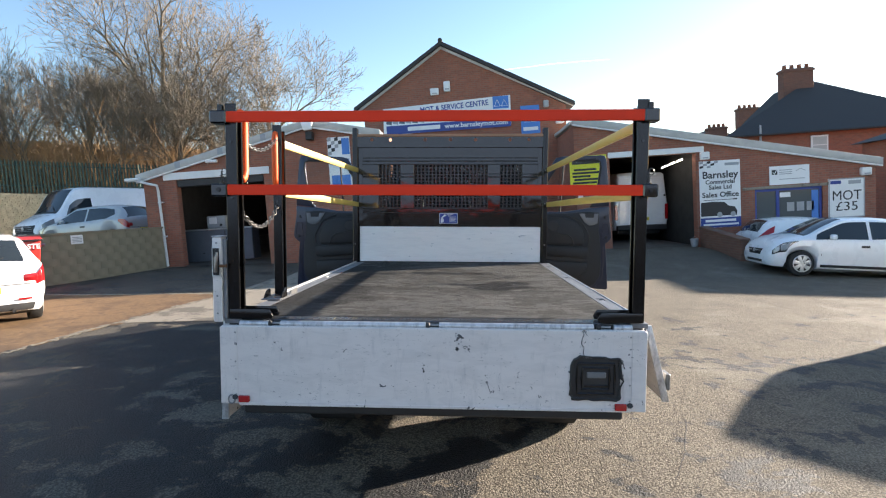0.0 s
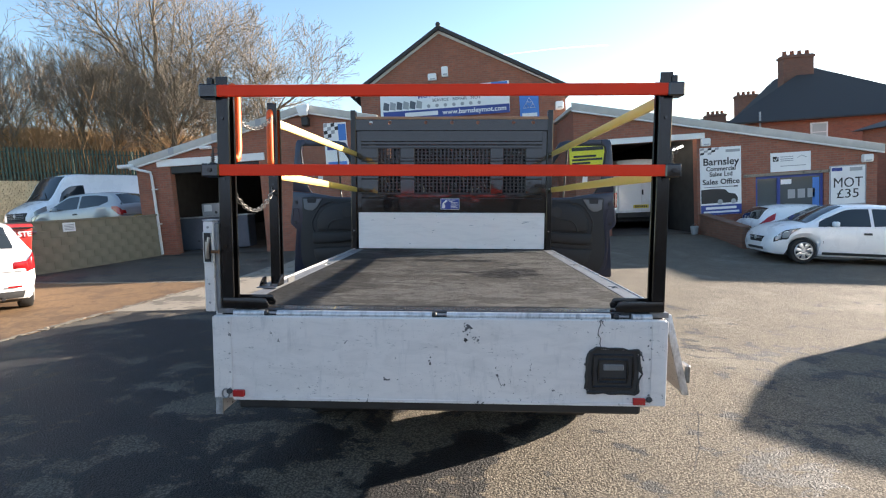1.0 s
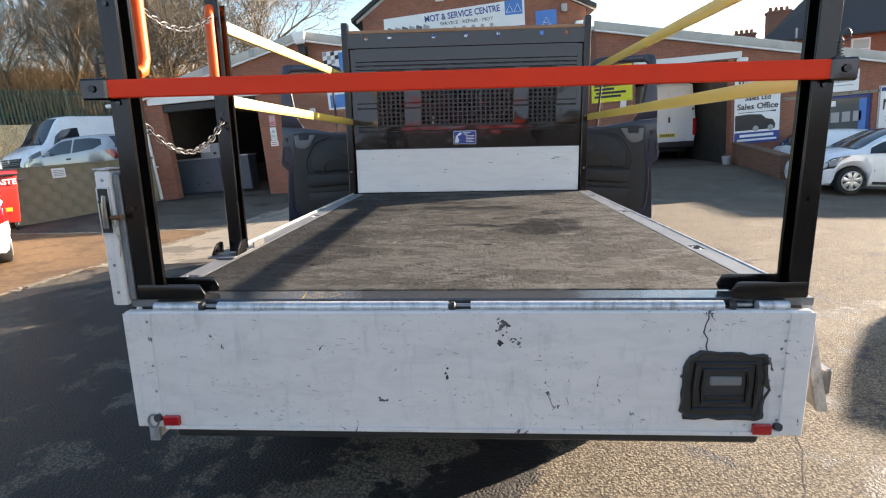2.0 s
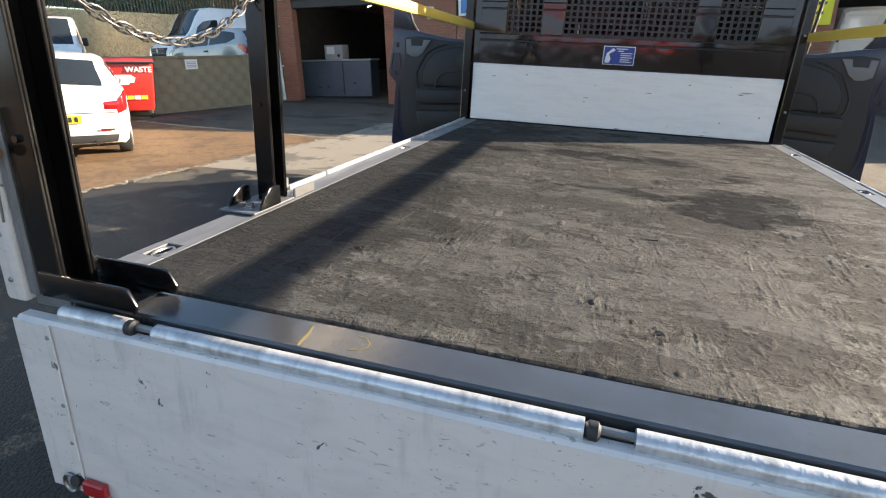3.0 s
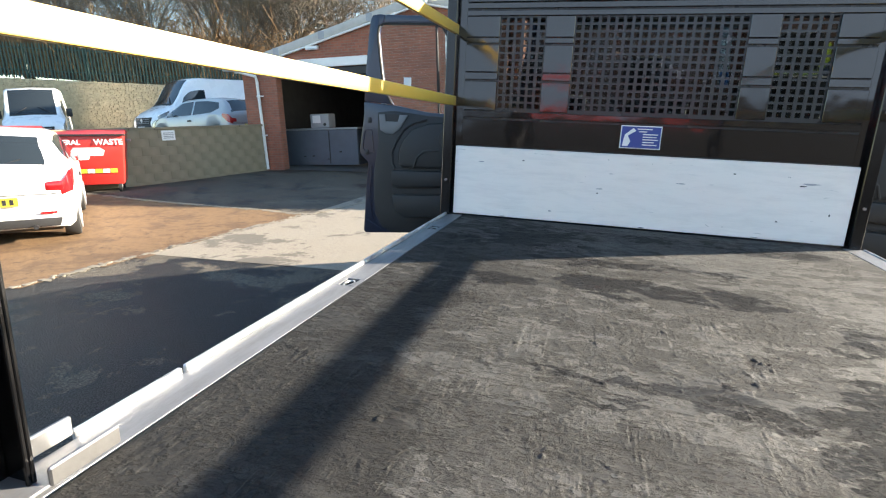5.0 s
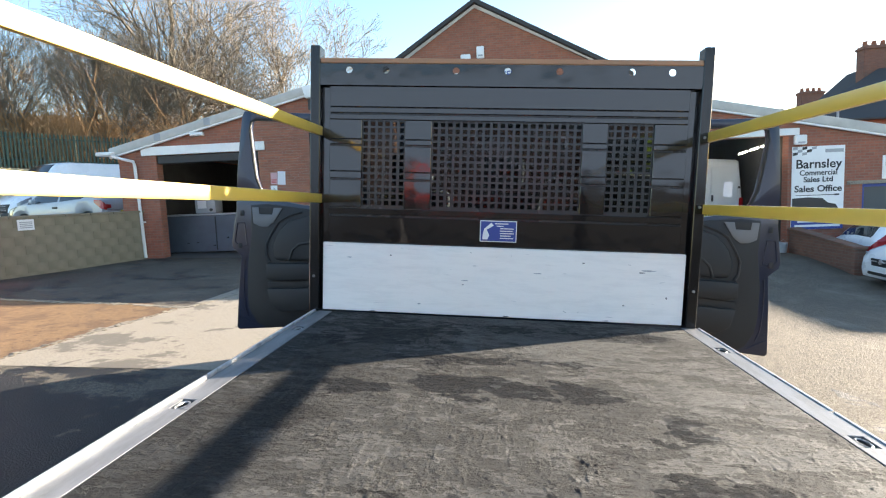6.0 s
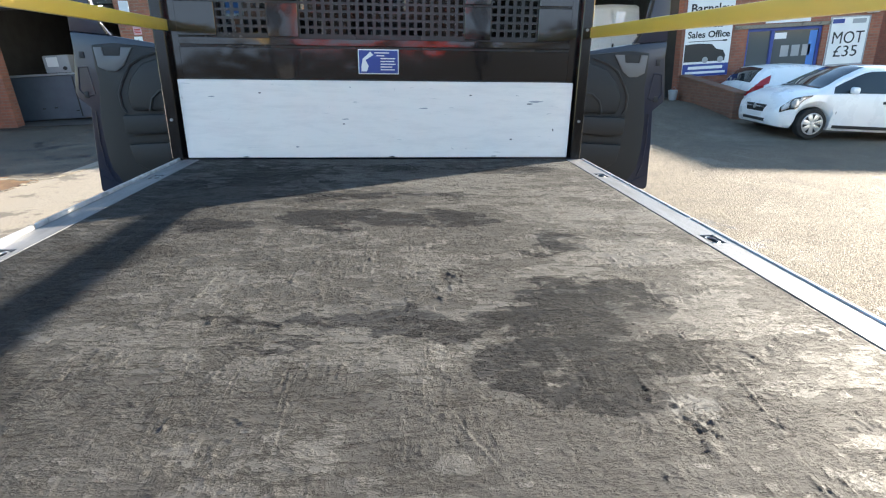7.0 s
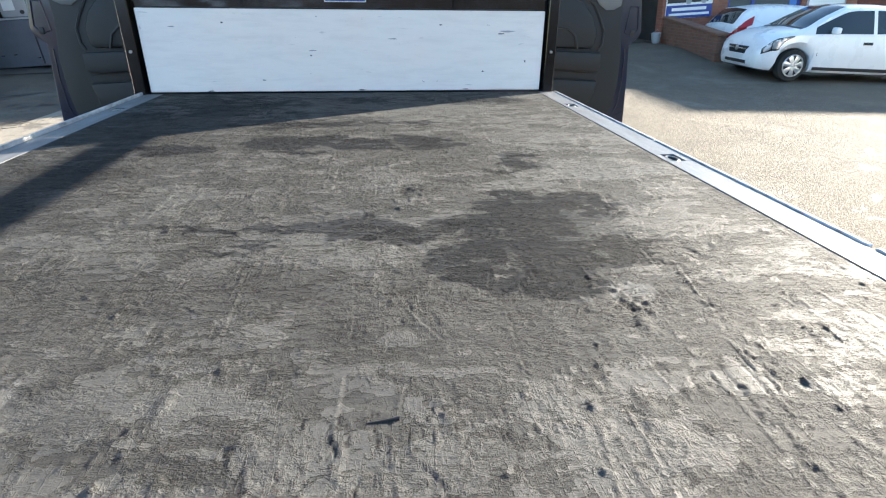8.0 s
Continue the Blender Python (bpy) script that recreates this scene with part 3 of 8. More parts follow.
def rubble_line(name, points, wide, count, seed, label):
    """A broken seam: a row of small stone and mortar lumps along a line on the ground."""
    rnd = random.Random(seed)
    bm = bmesh.new()
    for _ in range(count):
        k = rnd.random() * (len(points) - 1)
        i = int(k)
        p = Vector(points[i]).lerp(Vector(points[i + 1]), k - i)
        x, y = p.x + rnd.gauss(0, wide), p.y + rnd.gauss(0, wide)
        r = rnd.uniform(0.010, 0.042) * rnd.uniform(0.6, 1.0)
        made = bmesh.ops.create_icosphere(bm, subdivisions=1, radius=r)["verts"]
        sx, sy, sz = rnd.uniform(0.8, 2.2), rnd.uniform(0.6, 1.2), rnd.uniform(0.25, 0.55)
        for v in made:
            v.co = Vector((x + v.co.x * sx * rnd.uniform(0.8, 1.2), y + v.co.y * sy, level(x, y) + 0.006 + v.co.z * sz))
    return solid(name, bm, "kerb", label, "rubble", "stuff")


rubble_line("broken_kerb", [(-9.9, 12.4), (-8.6, 12.1), (-7.2, 11.87), (-5.65, 11.7), (-4.75, 11.5)], 0.03, 620, 3, "broken concrete seam along the brown tarmac")
rubble_line("broken_edging", [(-5.35, 6.6), (-5.2, 8.0), (-5.05, 9.4), (-4.78, 11.4)], 0.022, 320, 4, "crumbled edge of the brown tarmac")
rubble_line("ground_seam", [(-4.7, 11.5), (-4.3, 13.4), (-3.6, 15.4)], 0.012, 240, 5, "cracked mortar seam in the concrete apron")


# ---- the garage buildings ----
FY = 19.2       # front of the two wings
MY = 22.4       # front of the taller middle building


def wall_run(name, pieces, y0, y1, material, label, kind="structure", category="wall"):
    """A wall along x out of outlines in (x, z), each pushed from y0 to y1."""
    bm = bmesh.new()
    for outline in pieces:
        slab([(x, y0, z) for x, z in outline], (0, y1 - y0, 0), 0, bm)
    return solid(name, bm, material, label, category, kind)


# west wing: a low gable with a garage opening, laid out on the line of the east wing and then drawn up to its own line
WEST = pose(-0.18, 2.3, 1.50) @ Matrix.Scale(0.905, 4) @ pose(-0.1, -2.3, -1.6)


def west(*names):
    for ob in list(bpy.data.objects):
        if ob.parent is None and ob.name in names:
            ob.matrix_basis = WEST @ ob.matrix_basis


# west wing walls
wall_run("wall_west_wing", [
    [(-10.75, -0.3), (-9.57, -0.3), (-9.57, 3.75), (-10.75, 3.45)],
    [(-9.57, 3.27), (-6.42, 3.27), (-6.42, 4.53), (-9.57, 3.75)],
    [(-6.42, -0.3), (-2.36, -0.3), (-2.36, 4.36), (-4.71, 4.87), (-6.42, 4.53)],
], FY, FY + 0.3, "brick", "red brick garage front with a low gable")
wall_run("wall_west_side", [[(-10.75, -0.3), (-10.45, -0.3), (-10.45, 3.45), (-10.75, 3.45)]], FY + 0.3, 31.0, "brick", "red brick side wall of the garage")
# near-black linings cover the brick so the opening reads as unlit
wall_run("wall_garage_lining", [[(-10.395, -0.3), (-9.62, -0.3), (-9.62, 3.4), (-10.395, 3.4)]], FY + 0.304, FY + 0.34, "plaster", "grubby plaster inside the garage front, darkened to look unlit")
wall_run("wall_garage_side_lining", [[(-10.445, -0.3), (-10.40, -0.3), (-10.40, 3.4), (-10.445, 3.4)]], FY + 0.345, 30.69, "plaster", "grubby plastered side wall of the garage, darkened to look unlit")
wall_run("wall_garage_divide", [[(-5.4, -0.3), (-5.15, -0.3), (-5.15, 4.3), (-5.4, 4.3)]], FY + 0.3, 30.7, "plaster", "grubby plastered inner garage wall, darkened to look unlit")
wall_run("wall_west_back", [[(-10.45, -0.3), (-5.4, -0.3), (-5.4, 3.9), (-10.45, 3.4)]], 30.7, 31.0, "plaster", "grubby plastered back wall of the garage, darkened to look unlit")
wall_run("garage_roof_west", [[(-11.0, 3.40), (-4.71, 4.90), (-4.71, 5.0), (-11.0, 3.50)], [(-4.71, 4.90), (-2.2, 4.36), (-2.2, 4.46), (-4.71, 5.0)]],
         FY - 0.02, 31.2, "verge", "grey sheet roof of the garage", category="roof")


def verge(name, a, b, deep, label):
    """A bargeboard along a roof's sloping edge, with metal joint straps."""
    (xa, za), (xb, zb) = a, b
    ob = thing(name, label, "fascia", kind="structure")
    part("board", slab([(xa, FY - 0.13, za), (xb, FY - 0.13, zb), (xb, FY - 0.13, zb - deep), (xa, FY - 0.13, za - deep)], (0, 0.105, 0), 0.012), "verge", ob)
    part("under_strip", slab([(xa, FY - 0.118, za - deep - 0.002), (xb, FY - 0.118, zb - deep - 0.002), (xb, FY - 0.118, zb - deep - 0.055), (xa, FY - 0.118, za - deep - 0.055)], (0, 0.09, 0), 0.004), "whitegloss", ob, "white painted strip under the verge")
    n = max(2, int(math.hypot(xb - xa, zb - za) / 1.4))
    for k in range(1, n if za < zb else 1):
        f = k / n
        x, z = xa + (xb - xa) * f, za + (zb - za) * f
        part("joint_strap", box((x - 0.10, FY - 0.142, z - deep * 0.95), (x + 0.10, FY - 0.131, z - 0.01), 0.004), "grey", ob)
    return ob


verge("trim_west", (-10.95, 3.53), (-4.71, 5.03), 0.24, "weathered pale grey verge board on the garage gable")
verge("trim_west_short", (-4.70, 5.03), (-2.2, 4.50), 0.24, "short pale verge board sloping to the middle building")
verge("trim_east", (3.95, 4.33), (13.95, 2.30), 0.24, "long pale grey verge board above the sales office")
part_lintel = thing("lintel_west", "white painted steel lintel over the garage opening", "lintel", kind="structure")
part("beam", box((-10.0, FY - 0.06, 3.275), (-6.2, FY - 0.004, 3.53), 0.012), "whitegloss", part_lintel)
part("shutter_box", box((-9.55, FY + 0.02, 3.02), (-6.44, FY + 0.28, 3.268), 0.02), "blackmatt", part_lintel, "dark roller shutter box")

drain = thing("downpipe", "white plastic downpipe with a swan-neck on the brick corner", "downpipe", kind="structure")
part("pipe", tube([(-10.9, FY - 0.25, 3.33), (-10.5, FY - 0.2, 3.2), (-10.22, FY - 0.1, 3.12), (-10.2, FY - 0.08, 2.95), (-10.12, FY - 0.08, 0.25)], 0.045, 10), "whitegloss", drain)
part("gutter_end", box((-11.25, FY - 0.32, 3.30), (-10.75, FY - 0.05, 3.42), 0.03), "whitegloss", drain)
for z in (2.5, 1.3):
    part("pipe_clip", box((-10.24, FY - 0.13, z), (-10.05, FY - 0.01, z + 0.04), 0.006), "whitegloss", drain)

west("wall_west_wing", "wall_west_side", "wall_garage_lining", "wall_garage_side_lining", "wall_garage_divide", "wall_west_back", "garage_roof_west",
     "trim_west", "trim_west_short", "lintel_west", "downpipe")

# east wing: a lean-to that falls to the east, with a van-high opening and the sales office
wall_run("wall_east_wing", [
    [(4.0, -1.2), (5.15, -1.2), (5.15, 3.84), (4.0, 4.07)],
    [(5.15, 2.87), (8.0, 2.87), (8.0, 3.25), (5.15, 3.84)],
    [(8.0, -1.2), (9.9, -1.2), (9.9, 2.86), (8.0, 3.25)],
    [(9.9, 1.5), (12.1, 1.5), (12.1, 2.41), (9.9, 2.86)],
    [(9.9, -1.2), (12.1, -1.2), (12.1, 0.15), (9.9, 0.15)],
    [(12.1, -1.2), (13.8, -1.2), (13.8, 2.06), (12.1, 2.41)],
], FY, FY + 0.3, "brick", "red brick sales office front under a sloping roof")
wall_run("wall_east_side", [[(13.5, -1.2), (13.8, -1.2), (13.8, 2.06), (13.5, 2.10)]], FY + 0.3, 31.0, "brick", "red brick end wall of the sales office")
wall_run("wall_bay_divide", [[(8.1, -1.2), (8.3, -1.2), (8.3, 3.15), (8.1, 3.19)]], FY + 0.3, 30.7, "plaster", "grubby plastered wall of the van bay, darkened to look unlit")
wall_run("wall_bay_west", [[(4.0, -1.2), (4.25, -1.2), (4.25, 4.0), (4.0, 4.05)]], FY + 0.3, 30.7, "brick", "brick west wall of the van bay")
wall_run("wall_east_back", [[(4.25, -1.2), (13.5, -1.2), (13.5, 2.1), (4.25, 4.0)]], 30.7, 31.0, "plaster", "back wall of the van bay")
wall_run("garage_roof_east", [[(3.9, 4.09), (14.0, 2.05), (14.0, 2.16), (3.9, 4.20)]], FY - 0.02, 31.2, "verge", "grey sheet roof of the sales office", category="roof")
lintel = thing("lintel_east", "white painted lintel over the van bay", "lintel", kind="structure")
part("beam", box((5.1, FY - 0.06, 2.875), (8.25, FY - 0.004, 3.06), 0.012), "whitegloss", lintel)
sheet("garage_floor", steps(-9.4, -4.8, 0.5), steps(17.6, 27.8, 0.6), 0.02, "garage_floor", "oily concrete garage floor", "floor")
sheet("bay_floor", steps(4.3, 8.1, 0.5), steps(FY + 0.05, 30.6, 0.6), 0.02, "garage_floor", "oily concrete floor of the van bay", "floor")

# middle building
wall_run("wall_middle", [[(-3.6, -0.5), (4.4, -0.5), (4.4, 5.34), (-0.37, 7.87), (-3.6, 5.75)]], MY, MY + 0.3, "brick", "tall red brick gable of the service building")
wall_run("wall_middle_west", [[(-3.6, -0.5), (-3.3, -0.5), (-3.3, 5.7), (-3.6, 5.7)]], MY + 0.3, 34, "brick", "brick side wall of the service building")
wall_run("wall_middle_east", [[(4.1, -0.5), (4.4, -0.5), (4.4, 5.3), (4.1, 5.3)]], MY + 0.3, 34, "brick", "brick side wall of the service building")
wall_run("roof_middle", [[(-3.95, 5.62), (-0.37, 7.94), (-0.37, 8.08), (-3.95, 5.76)], [(-0.37, 7.94), (4.72, 5.26), (4.72, 5.40), (-0.37, 8.08)]],
         MY - 0.25, 34.2, "slate", "dark slate roof of the service building", category="roof")
wall_run("trim_middle", [[(-3.8, 5.6), (-0.37, 7.82), (-0.37, 7.93), (-3.8, 5.71)], [(-0.37, 7.82), (4.72, 5.22), (4.72, 5.33), (-0.37, 7.93)]],
         MY - 0.06, MY - 0.01, "fascia", "thin pale mortar verge under the slates", category="trim")
solid("ridge_cap", tube([(-0.37, MY - 0.28, 8.10), (-0.37, 34.2, 8.10)], 0.09, 8), "slate", "dark ridge tile cap on the gable roof", "ridge cap", "structure")
wall_run("wall_yard_link", [[(-2.36, -0.3), (-2.06, -0.3), (-2.06, 4.0), (-2.36, 4.02)]], 17.9, MY, "brick", "brick return wall beside the service building")


# ---- signs ----
def sign(name, x0, x1, z0, z1, y, label, material="board", thick=0.03, border=None):
    ob = thing(name, label, "sign")
    part("panel", box((x0, y - thick, z0), (x1, y - 0.003, z1), 0.004), material, ob)
    if border:
        w = 0.035
        for lo, hi in (((x0, z0), (x1, z0 + w)), ((x0, z1 - w), (x1, z1)), ((x0, z0 + w), (x0 + w, z1 - w)), ((x1 - w, z0 + w), (x1, z1 - w))):
            part("border", box((lo[0], y - thick - 0.012, lo[1]), (hi[0], y - thick - 0.001, hi[1])), border, ob)
    return ob


def bar(ob, x0, x1, z0, z1, y, material, name="printed_bar", tilt=0.0):
    part(name, slab([(x0, y, z0), (x1, y, z0 + tilt), (x1, y, z1 + tilt), (x0, y, z1)], (0, 0.004, 0)), material, ob)


def chequers(ob, x0, z1, w, h, nx, nz, y, slant=0.0, fade=0):
    for i in range(nx):
        for j in range(nz):
            if (i + j) % 2 == 0 and (fade == 0 or i + j < fade):
                a, b = x0 + i * w / nx, z1 - j * h / nz
                bar(ob, a, a + w / nx, b - h / nz, b, y, "ink" if (i * 3 + j) % 4 else "grey", "chequer", slant)


sales = sign("sales_office_sign", 8.09, 9.42, 0.33, 2.56, FY, "tall white sales office sign with dark van picture and blue foot")
YS = FY - 0.036
letters("Barnsley", 0.33, pose(8.76, YS, 2.08) @ FACING, "ink", sales, bold=0.006, width=1.16)
letters("Commercial", 0.2, pose(8.76, YS, 1.85) @ FACING, "ink", sales, bold=0.004, width=0.95)
letters("Sales Ltd", 0.2, pose(8.76, YS, 1.67) @ FACING, "ink", sales, bold=0.004, width=0.74)
letters("Sales Office", 0.24, pose(8.76, YS, 1.42) @ FACING, "ink", sales, bold=0.005, width=1.2)
bar(sales, 8.2, 9.27, 1.245, 1.262, YS, "ink")
bar(sales, 9.18, 9.3, 1.232, 1.275, YS, "ink", "arrow_head")
chequers(sales, 8.10, 2.54, 0.72, 0.22, 6, 3, YS, 0.02, 6)
bar(sales, 8.92, 9.38, 2.38, 2.47, YS, "grey", "emblem")
bar(sales, 8.095, 9.415, 0.335, 0.66, YS, "blue", "foot_panel")
bar(sales, 8.25, 9.25, 0.52, 0.60, YS - 0.003, "board")
bar(sales, 8.18, 9.34, 0.40, 0.46, YS - 0.003, "board")
part("van_picture", slab([(8.11, YS, 0.72), (9.28, YS, 0.72), (9.30, YS, 0.86), (9.22, YS, 1.0), (9.02, YS, 1.04), (8.88, YS, 1.17), (8.5, YS, 1.2), (8.11, YS, 1.18)], (0, 0.004, 0)), "ink", sales, "dark printed van shape")
for x in (8.72, 9.16):
    part("printed_wheel", tube([(x, YS - 0.004, 0.76), (x, YS + 0.001, 0.76)], 0.085, 16), "grey", sales)

testboard = sign("test_price_sign", 12.26, 13.42, 0.40, 1.70, FY, "white board with the test price in a grey border", border="grey")
letters("MOT", 0.46, pose(12.84, YS, 1.12) @ FACING, "ink", testboard, width=0.92)
letters("\u00a335", 0.42, pose(12.84, YS, 0.76) @ FACING, "ink", testboard, width=0.7)
bar(testboard, 12.32, 12.66, 1.52, 1.63, YS, "blue", "emblem")
bar(testboard, 12.9, 13.3, 1.50, 1.62, YS, "grey", "emblem")

approval = sign("approval_board", 10.37, 11.66, 1.62, 2.24, FY, "small white approval board with a tick box above the window")
bar(approval, 10.44, 10.62, 1.96, 2.12, YS, "ink", "tick_box")
for z in (2.10, 2.03, 1.97, 1.80):
    bar(approval, 10.68, 11.1 if z > 1.9 else 11.5, z - 0.012, z + 0.012, YS, "grey")
part("tick", tube([(10.47, YS - 0.006, 2.04), (10.52, YS - 0.006, 1.98), (10.61, YS - 0.006, 2.13)], 0.013, 6), "board", approval)
part("roof_emblem", tube([(11.22, YS - 0.004, 2.05), (11.36, YS - 0.004, 2.12), (11.52, YS - 0.004, 2.05)], 0.01, 6), "grey", approval)

# the office window: blue frame, glass and a lit pale poster row behind it
win = thing("window_1", "office window with a blue frame and pale lettering", "window", kind="structure")
for lo, hi in (((9.9, 0.15), (12.1, 0.25)), ((9.9, 1.42), (12.1, 1.5)), ((9.9, 0.25), (9.98, 1.42)), ((12.02, 0.25), (12.1, 1.42)), ((10.62, 0.25), (10.72, 1.42))):
    part("window_frame", box((lo[0], FY + 0.05, lo[1]), (hi[0], FY + 0.13, hi[1]), 0.008), "blue", win)
for x0, x1 in ((9.98, 10.62), (10.72, 12.02)):
    pane = part("pane", box((x0, FY + 0.085, 0.25), (x1, FY + 0.091, 1.42)), "officeglass", win)
part("window_sill", box((9.8, FY - 0.07, 0.07), (12.2, FY + 0.12, 0.145), 0.01), "fascia", win)
part("lintel", box((9.5, FY - 0.03, 1.505), (12.3, FY - 0.003, 1.6), 0.006), "concrete", win)
for x in (10.98, 11.3, 11.62):
    part("pale_letter_shape", box((x, FY + 0.076, 0.72), (x + 0.24, FY + 0.083, 1.02), 0.003), "grey", win)
part("side_strip", box((11.78, FY + 0.076, 0.3), (12.0, FY + 0.083, 1.38), 0.003), "midblue", win)
part("poster", box((10.75, FY + 0.076, 1.2), (11.1, FY + 0.083, 1.36), 0.003), "board", win)

# three small safety notices one under another on the pier beside the garage opening
YP = 17.594
for x0, x1, z0, z1, mat, words in ((-5.775, -5.60, 2.12, 2.42, "pinksheet", "faded pink safety notice on the brick pier"), (-5.795, -5.615, 1.72, 2.08, "board", "white warning notice with a dark triangle"), (-5.83, -5.60, 1.545, 1.705, "board", "small white strip notice with pink print")):
    note = thing("safety_notice", words, "notice", group="notices on the pier")
    part("sheet", box((x0, YP - 0.012, z0), (x1, YP - 0.002, z1), 0.002), mat, note)
    xm, zm, hz = (x0 + x1) / 2, (z0 + z1) / 2, z1 - z0
    if hz > 0.32:
        part("triangle_mark", tube([(xm - 0.055, YP - 0.014, zm + 0.02), (xm, YP - 0.014, zm + 0.12), (xm + 0.055, YP - 0.014, zm + 0.02)], 0.007, 6, closed=True), "ink", note)
        part("triangle_dot", box((xm - 0.006, YP - 0.0165, zm + 0.04), (xm + 0.006, YP - 0.0125, zm + 0.085), 0.001), "ink", note)
    for k in range(3 if hz > 0.2 else 2):
        zk = z0 + hz * (0.12 + 0.11 * k) if hz > 0.2 else z0 + 0.04 + 0.055 * k
        part("printed_bar", box((x0 + 0.02, YP - 0.0155, zk), (x1 - 0.02 - 0.02 * (k % 2), YP - 0.0125, zk + 0.018)), "grey" if mat == "board" and hz > 0.2 else "toolred", note)

# banner on the middle gable
YB = MY - 0.05
banner = thing("service_banner", "long white banner with a blue band hung on the gable", "banner")
part("sheet", slab([(-2.72, YB, 4.62), (2.36, YB, 4.70), (2.38, YB, 5.86), (-2.68, YB, 5.66)], (0, 0.02, 0)), "board", banner)
bar(banner, -2.6, 2.35, 4.64, 4.98, YB - 0.005, "blue", "blue_band")
letters("MOT & SERVICE CENTRE", 0.3, pose(0.15, YB - 0.008, 5.56) @ pose(0, 0, 0, 0, -2.5, 0) @ FACING, "blue", banner, bold=0.006, width=2.7)
letters("SERVICE \u00b7 REPAIR \u00b7 MOT", 0.16, pose(0.3, YB - 0.008, 5.3) @ FACING, "ink", banner, width=1.9)
letters("www.barnsleymot.com", 0.26, pose(0.98, YB - 0.011, 4.82) @ FACING, "board", banner, bold=0.005, width=2.5)
bar(banner, -1.75, -0.45, 4.74, 4.9, YB - 0.009, "board")
part("blue_square", box((1.68, YB - 0.007, 5.36), (2.3, YB - 0.001, 5.84)), "midblue", banner)
for dx in (-0.14, 0.14):
    part("triangle_mark", tube([(1.99 + dx - 0.12, YB - 0.012, 5.45), (1.99 + dx, YB - 0.012, 5.7), (1.99 + dx + 0.12, YB - 0.012, 5.45)], 0.016, 6, closed=True), "board", banner)
for k in range(7):
    part("small_emblem", tube([(-0.8 + k * 0.33, YB - 0.006, 5.1), (-0.8 + k * 0.33, YB - 0.001, 5.1)], 0.07, 12), "grey", banner)
for k in range(6):
    part("picture_patch", slab([(-2.6 + 0.26 * k, YB - 0.006, 5.06), (-2.38 + 0.26 * k, YB - 0.006, 5.02), (-2.34 + 0.26 * k, YB - 0.006, 5.28), (-2.55 + 0.26 * k, YB - 0.006, 5.36)], (0, 0.004, 0)), "grey" if k % 2 else "steelblue", banner)
banner.matrix_basis = pose(-0.13, 0, 0)

tri = sign("triangle_sign", 2.62, 3.36, 4.3, 5.4, MY, "blue test station sign with three white triangles", "midblue")
for x, z in ((2.99, 4.98), (2.86, 4.76), (3.12, 4.76)):
    part("triangle_mark", tube([(x - 0.1, MY - 0.04, z), (x, MY - 0.04, z + 0.18), (x + 0.1, MY - 0.04, z)], 0.014, 6, closed=True), "board", tri)
bar(tri, 2.7, 3.28, 4.42, 4.56, MY - 0.036, "board")
wsign = sign("chequer_sign", -4.08, -3.30, 2.6, 4.36, FY, "white and blue sign with chequers on the brick")
chequers(wsign, -4.07, 4.34, 0.5, 0.6, 4, 5, FY - 0.036, 0.02, 6)
bar(wsign, -3.58, -3.32, 3.75, 4.3, FY - 0.036, "midblue", "blue_square")
bar(wsign, -4.0, -3.35, 3.45, 3.6, FY - 0.036, "blue")
bar(wsign, -4.0, -3.35, 2.66, 3.05, FY - 0.036, "midblue")
esign = sign("narrow_sign", 3.25, 3.55, 2.2, 4.1, MY, "narrow white sign strip on the brick")
bar(esign, 3.28, 3.52, 3.6, 3.95, MY - 0.036, "grey")
bar(esign, 3.28, 3.52, 2.3, 2.7, MY - 0.036, "midblue")


ysign = sign("yellow_sign", 3.82, 5.05, 1.95, 3.02, FY - 0.005, "large yellow sign with rows of dark print", "yellowboard")
for k, (a, b) in enumerate(((3.95, 4.7), (3.9, 4.9), (3.9, 4.5), (3.95, 4.85), (3.9, 4.7))):
    bar(ysign, a, b, 2.52 - 0.11 * k, 2.59 - 0.11 * k, FY - 0.041, "ink")
bar(ysign, 3.9, 4.95, 2.74, 2.86, FY - 0.041, "ink")


def wall_box(name, x, z, w, h, d, y, material, label, category):
    ob = thing(name, label, category)
    part("case", box((x - w / 2, y - d, z - h / 2), (x + w / 2, y - 0.002, z + h / 2), min(w, h) * 0.14, None, 2), material, ob)
    part("strip", box((x - w * 0.3, y - d - 0.008, z - h * 0.34), (x + w * 0.3, y - d + 0.004, z - h * 0.2), 0.003), "grey", ob)
    return ob


wall_box("alarm_box", -0.72, 6.2, 0.34, 0.28, 0.08, MY, "board", "small pale alarm box on the gable", "alarm")
wall_box("bell_box", -0.22, 6.36, 0.26, 0.4, 0.12, MY, "board", "white bell box high on the gable", "alarm")
wall_box("security_light", 3.62, 5.4, 0.2, 0.26, 0.18, MY, "grey", "small security light under the verge", "light")
wall_box("camera_box", 4.12, 4.75, 0.3, 0.3, 0.3, MY, "board", "white round-cornered security housing on brick", "security housing")
wall_box("junction_box", 8.26, 2.74, 0.3, 0.26, 0.14, FY, "whitegloss", "white junction box beside the lintel", "junction box")
wall_box("meter_box", 13.42, 1.88, 0.32, 0.26, 0.16, FY, "whitegloss", "white box under the roof end", "junction box")
wall_box("bulkhead_lamp", -8.2, 3.83, 0.4, 0.11, 0.12, FY, "whitegloss", "small pale bulkhead lamp over the lintel", "lamp")
flood = thing("floodlight", "black floodlight with a pale reflector on the gable", "floodlight")
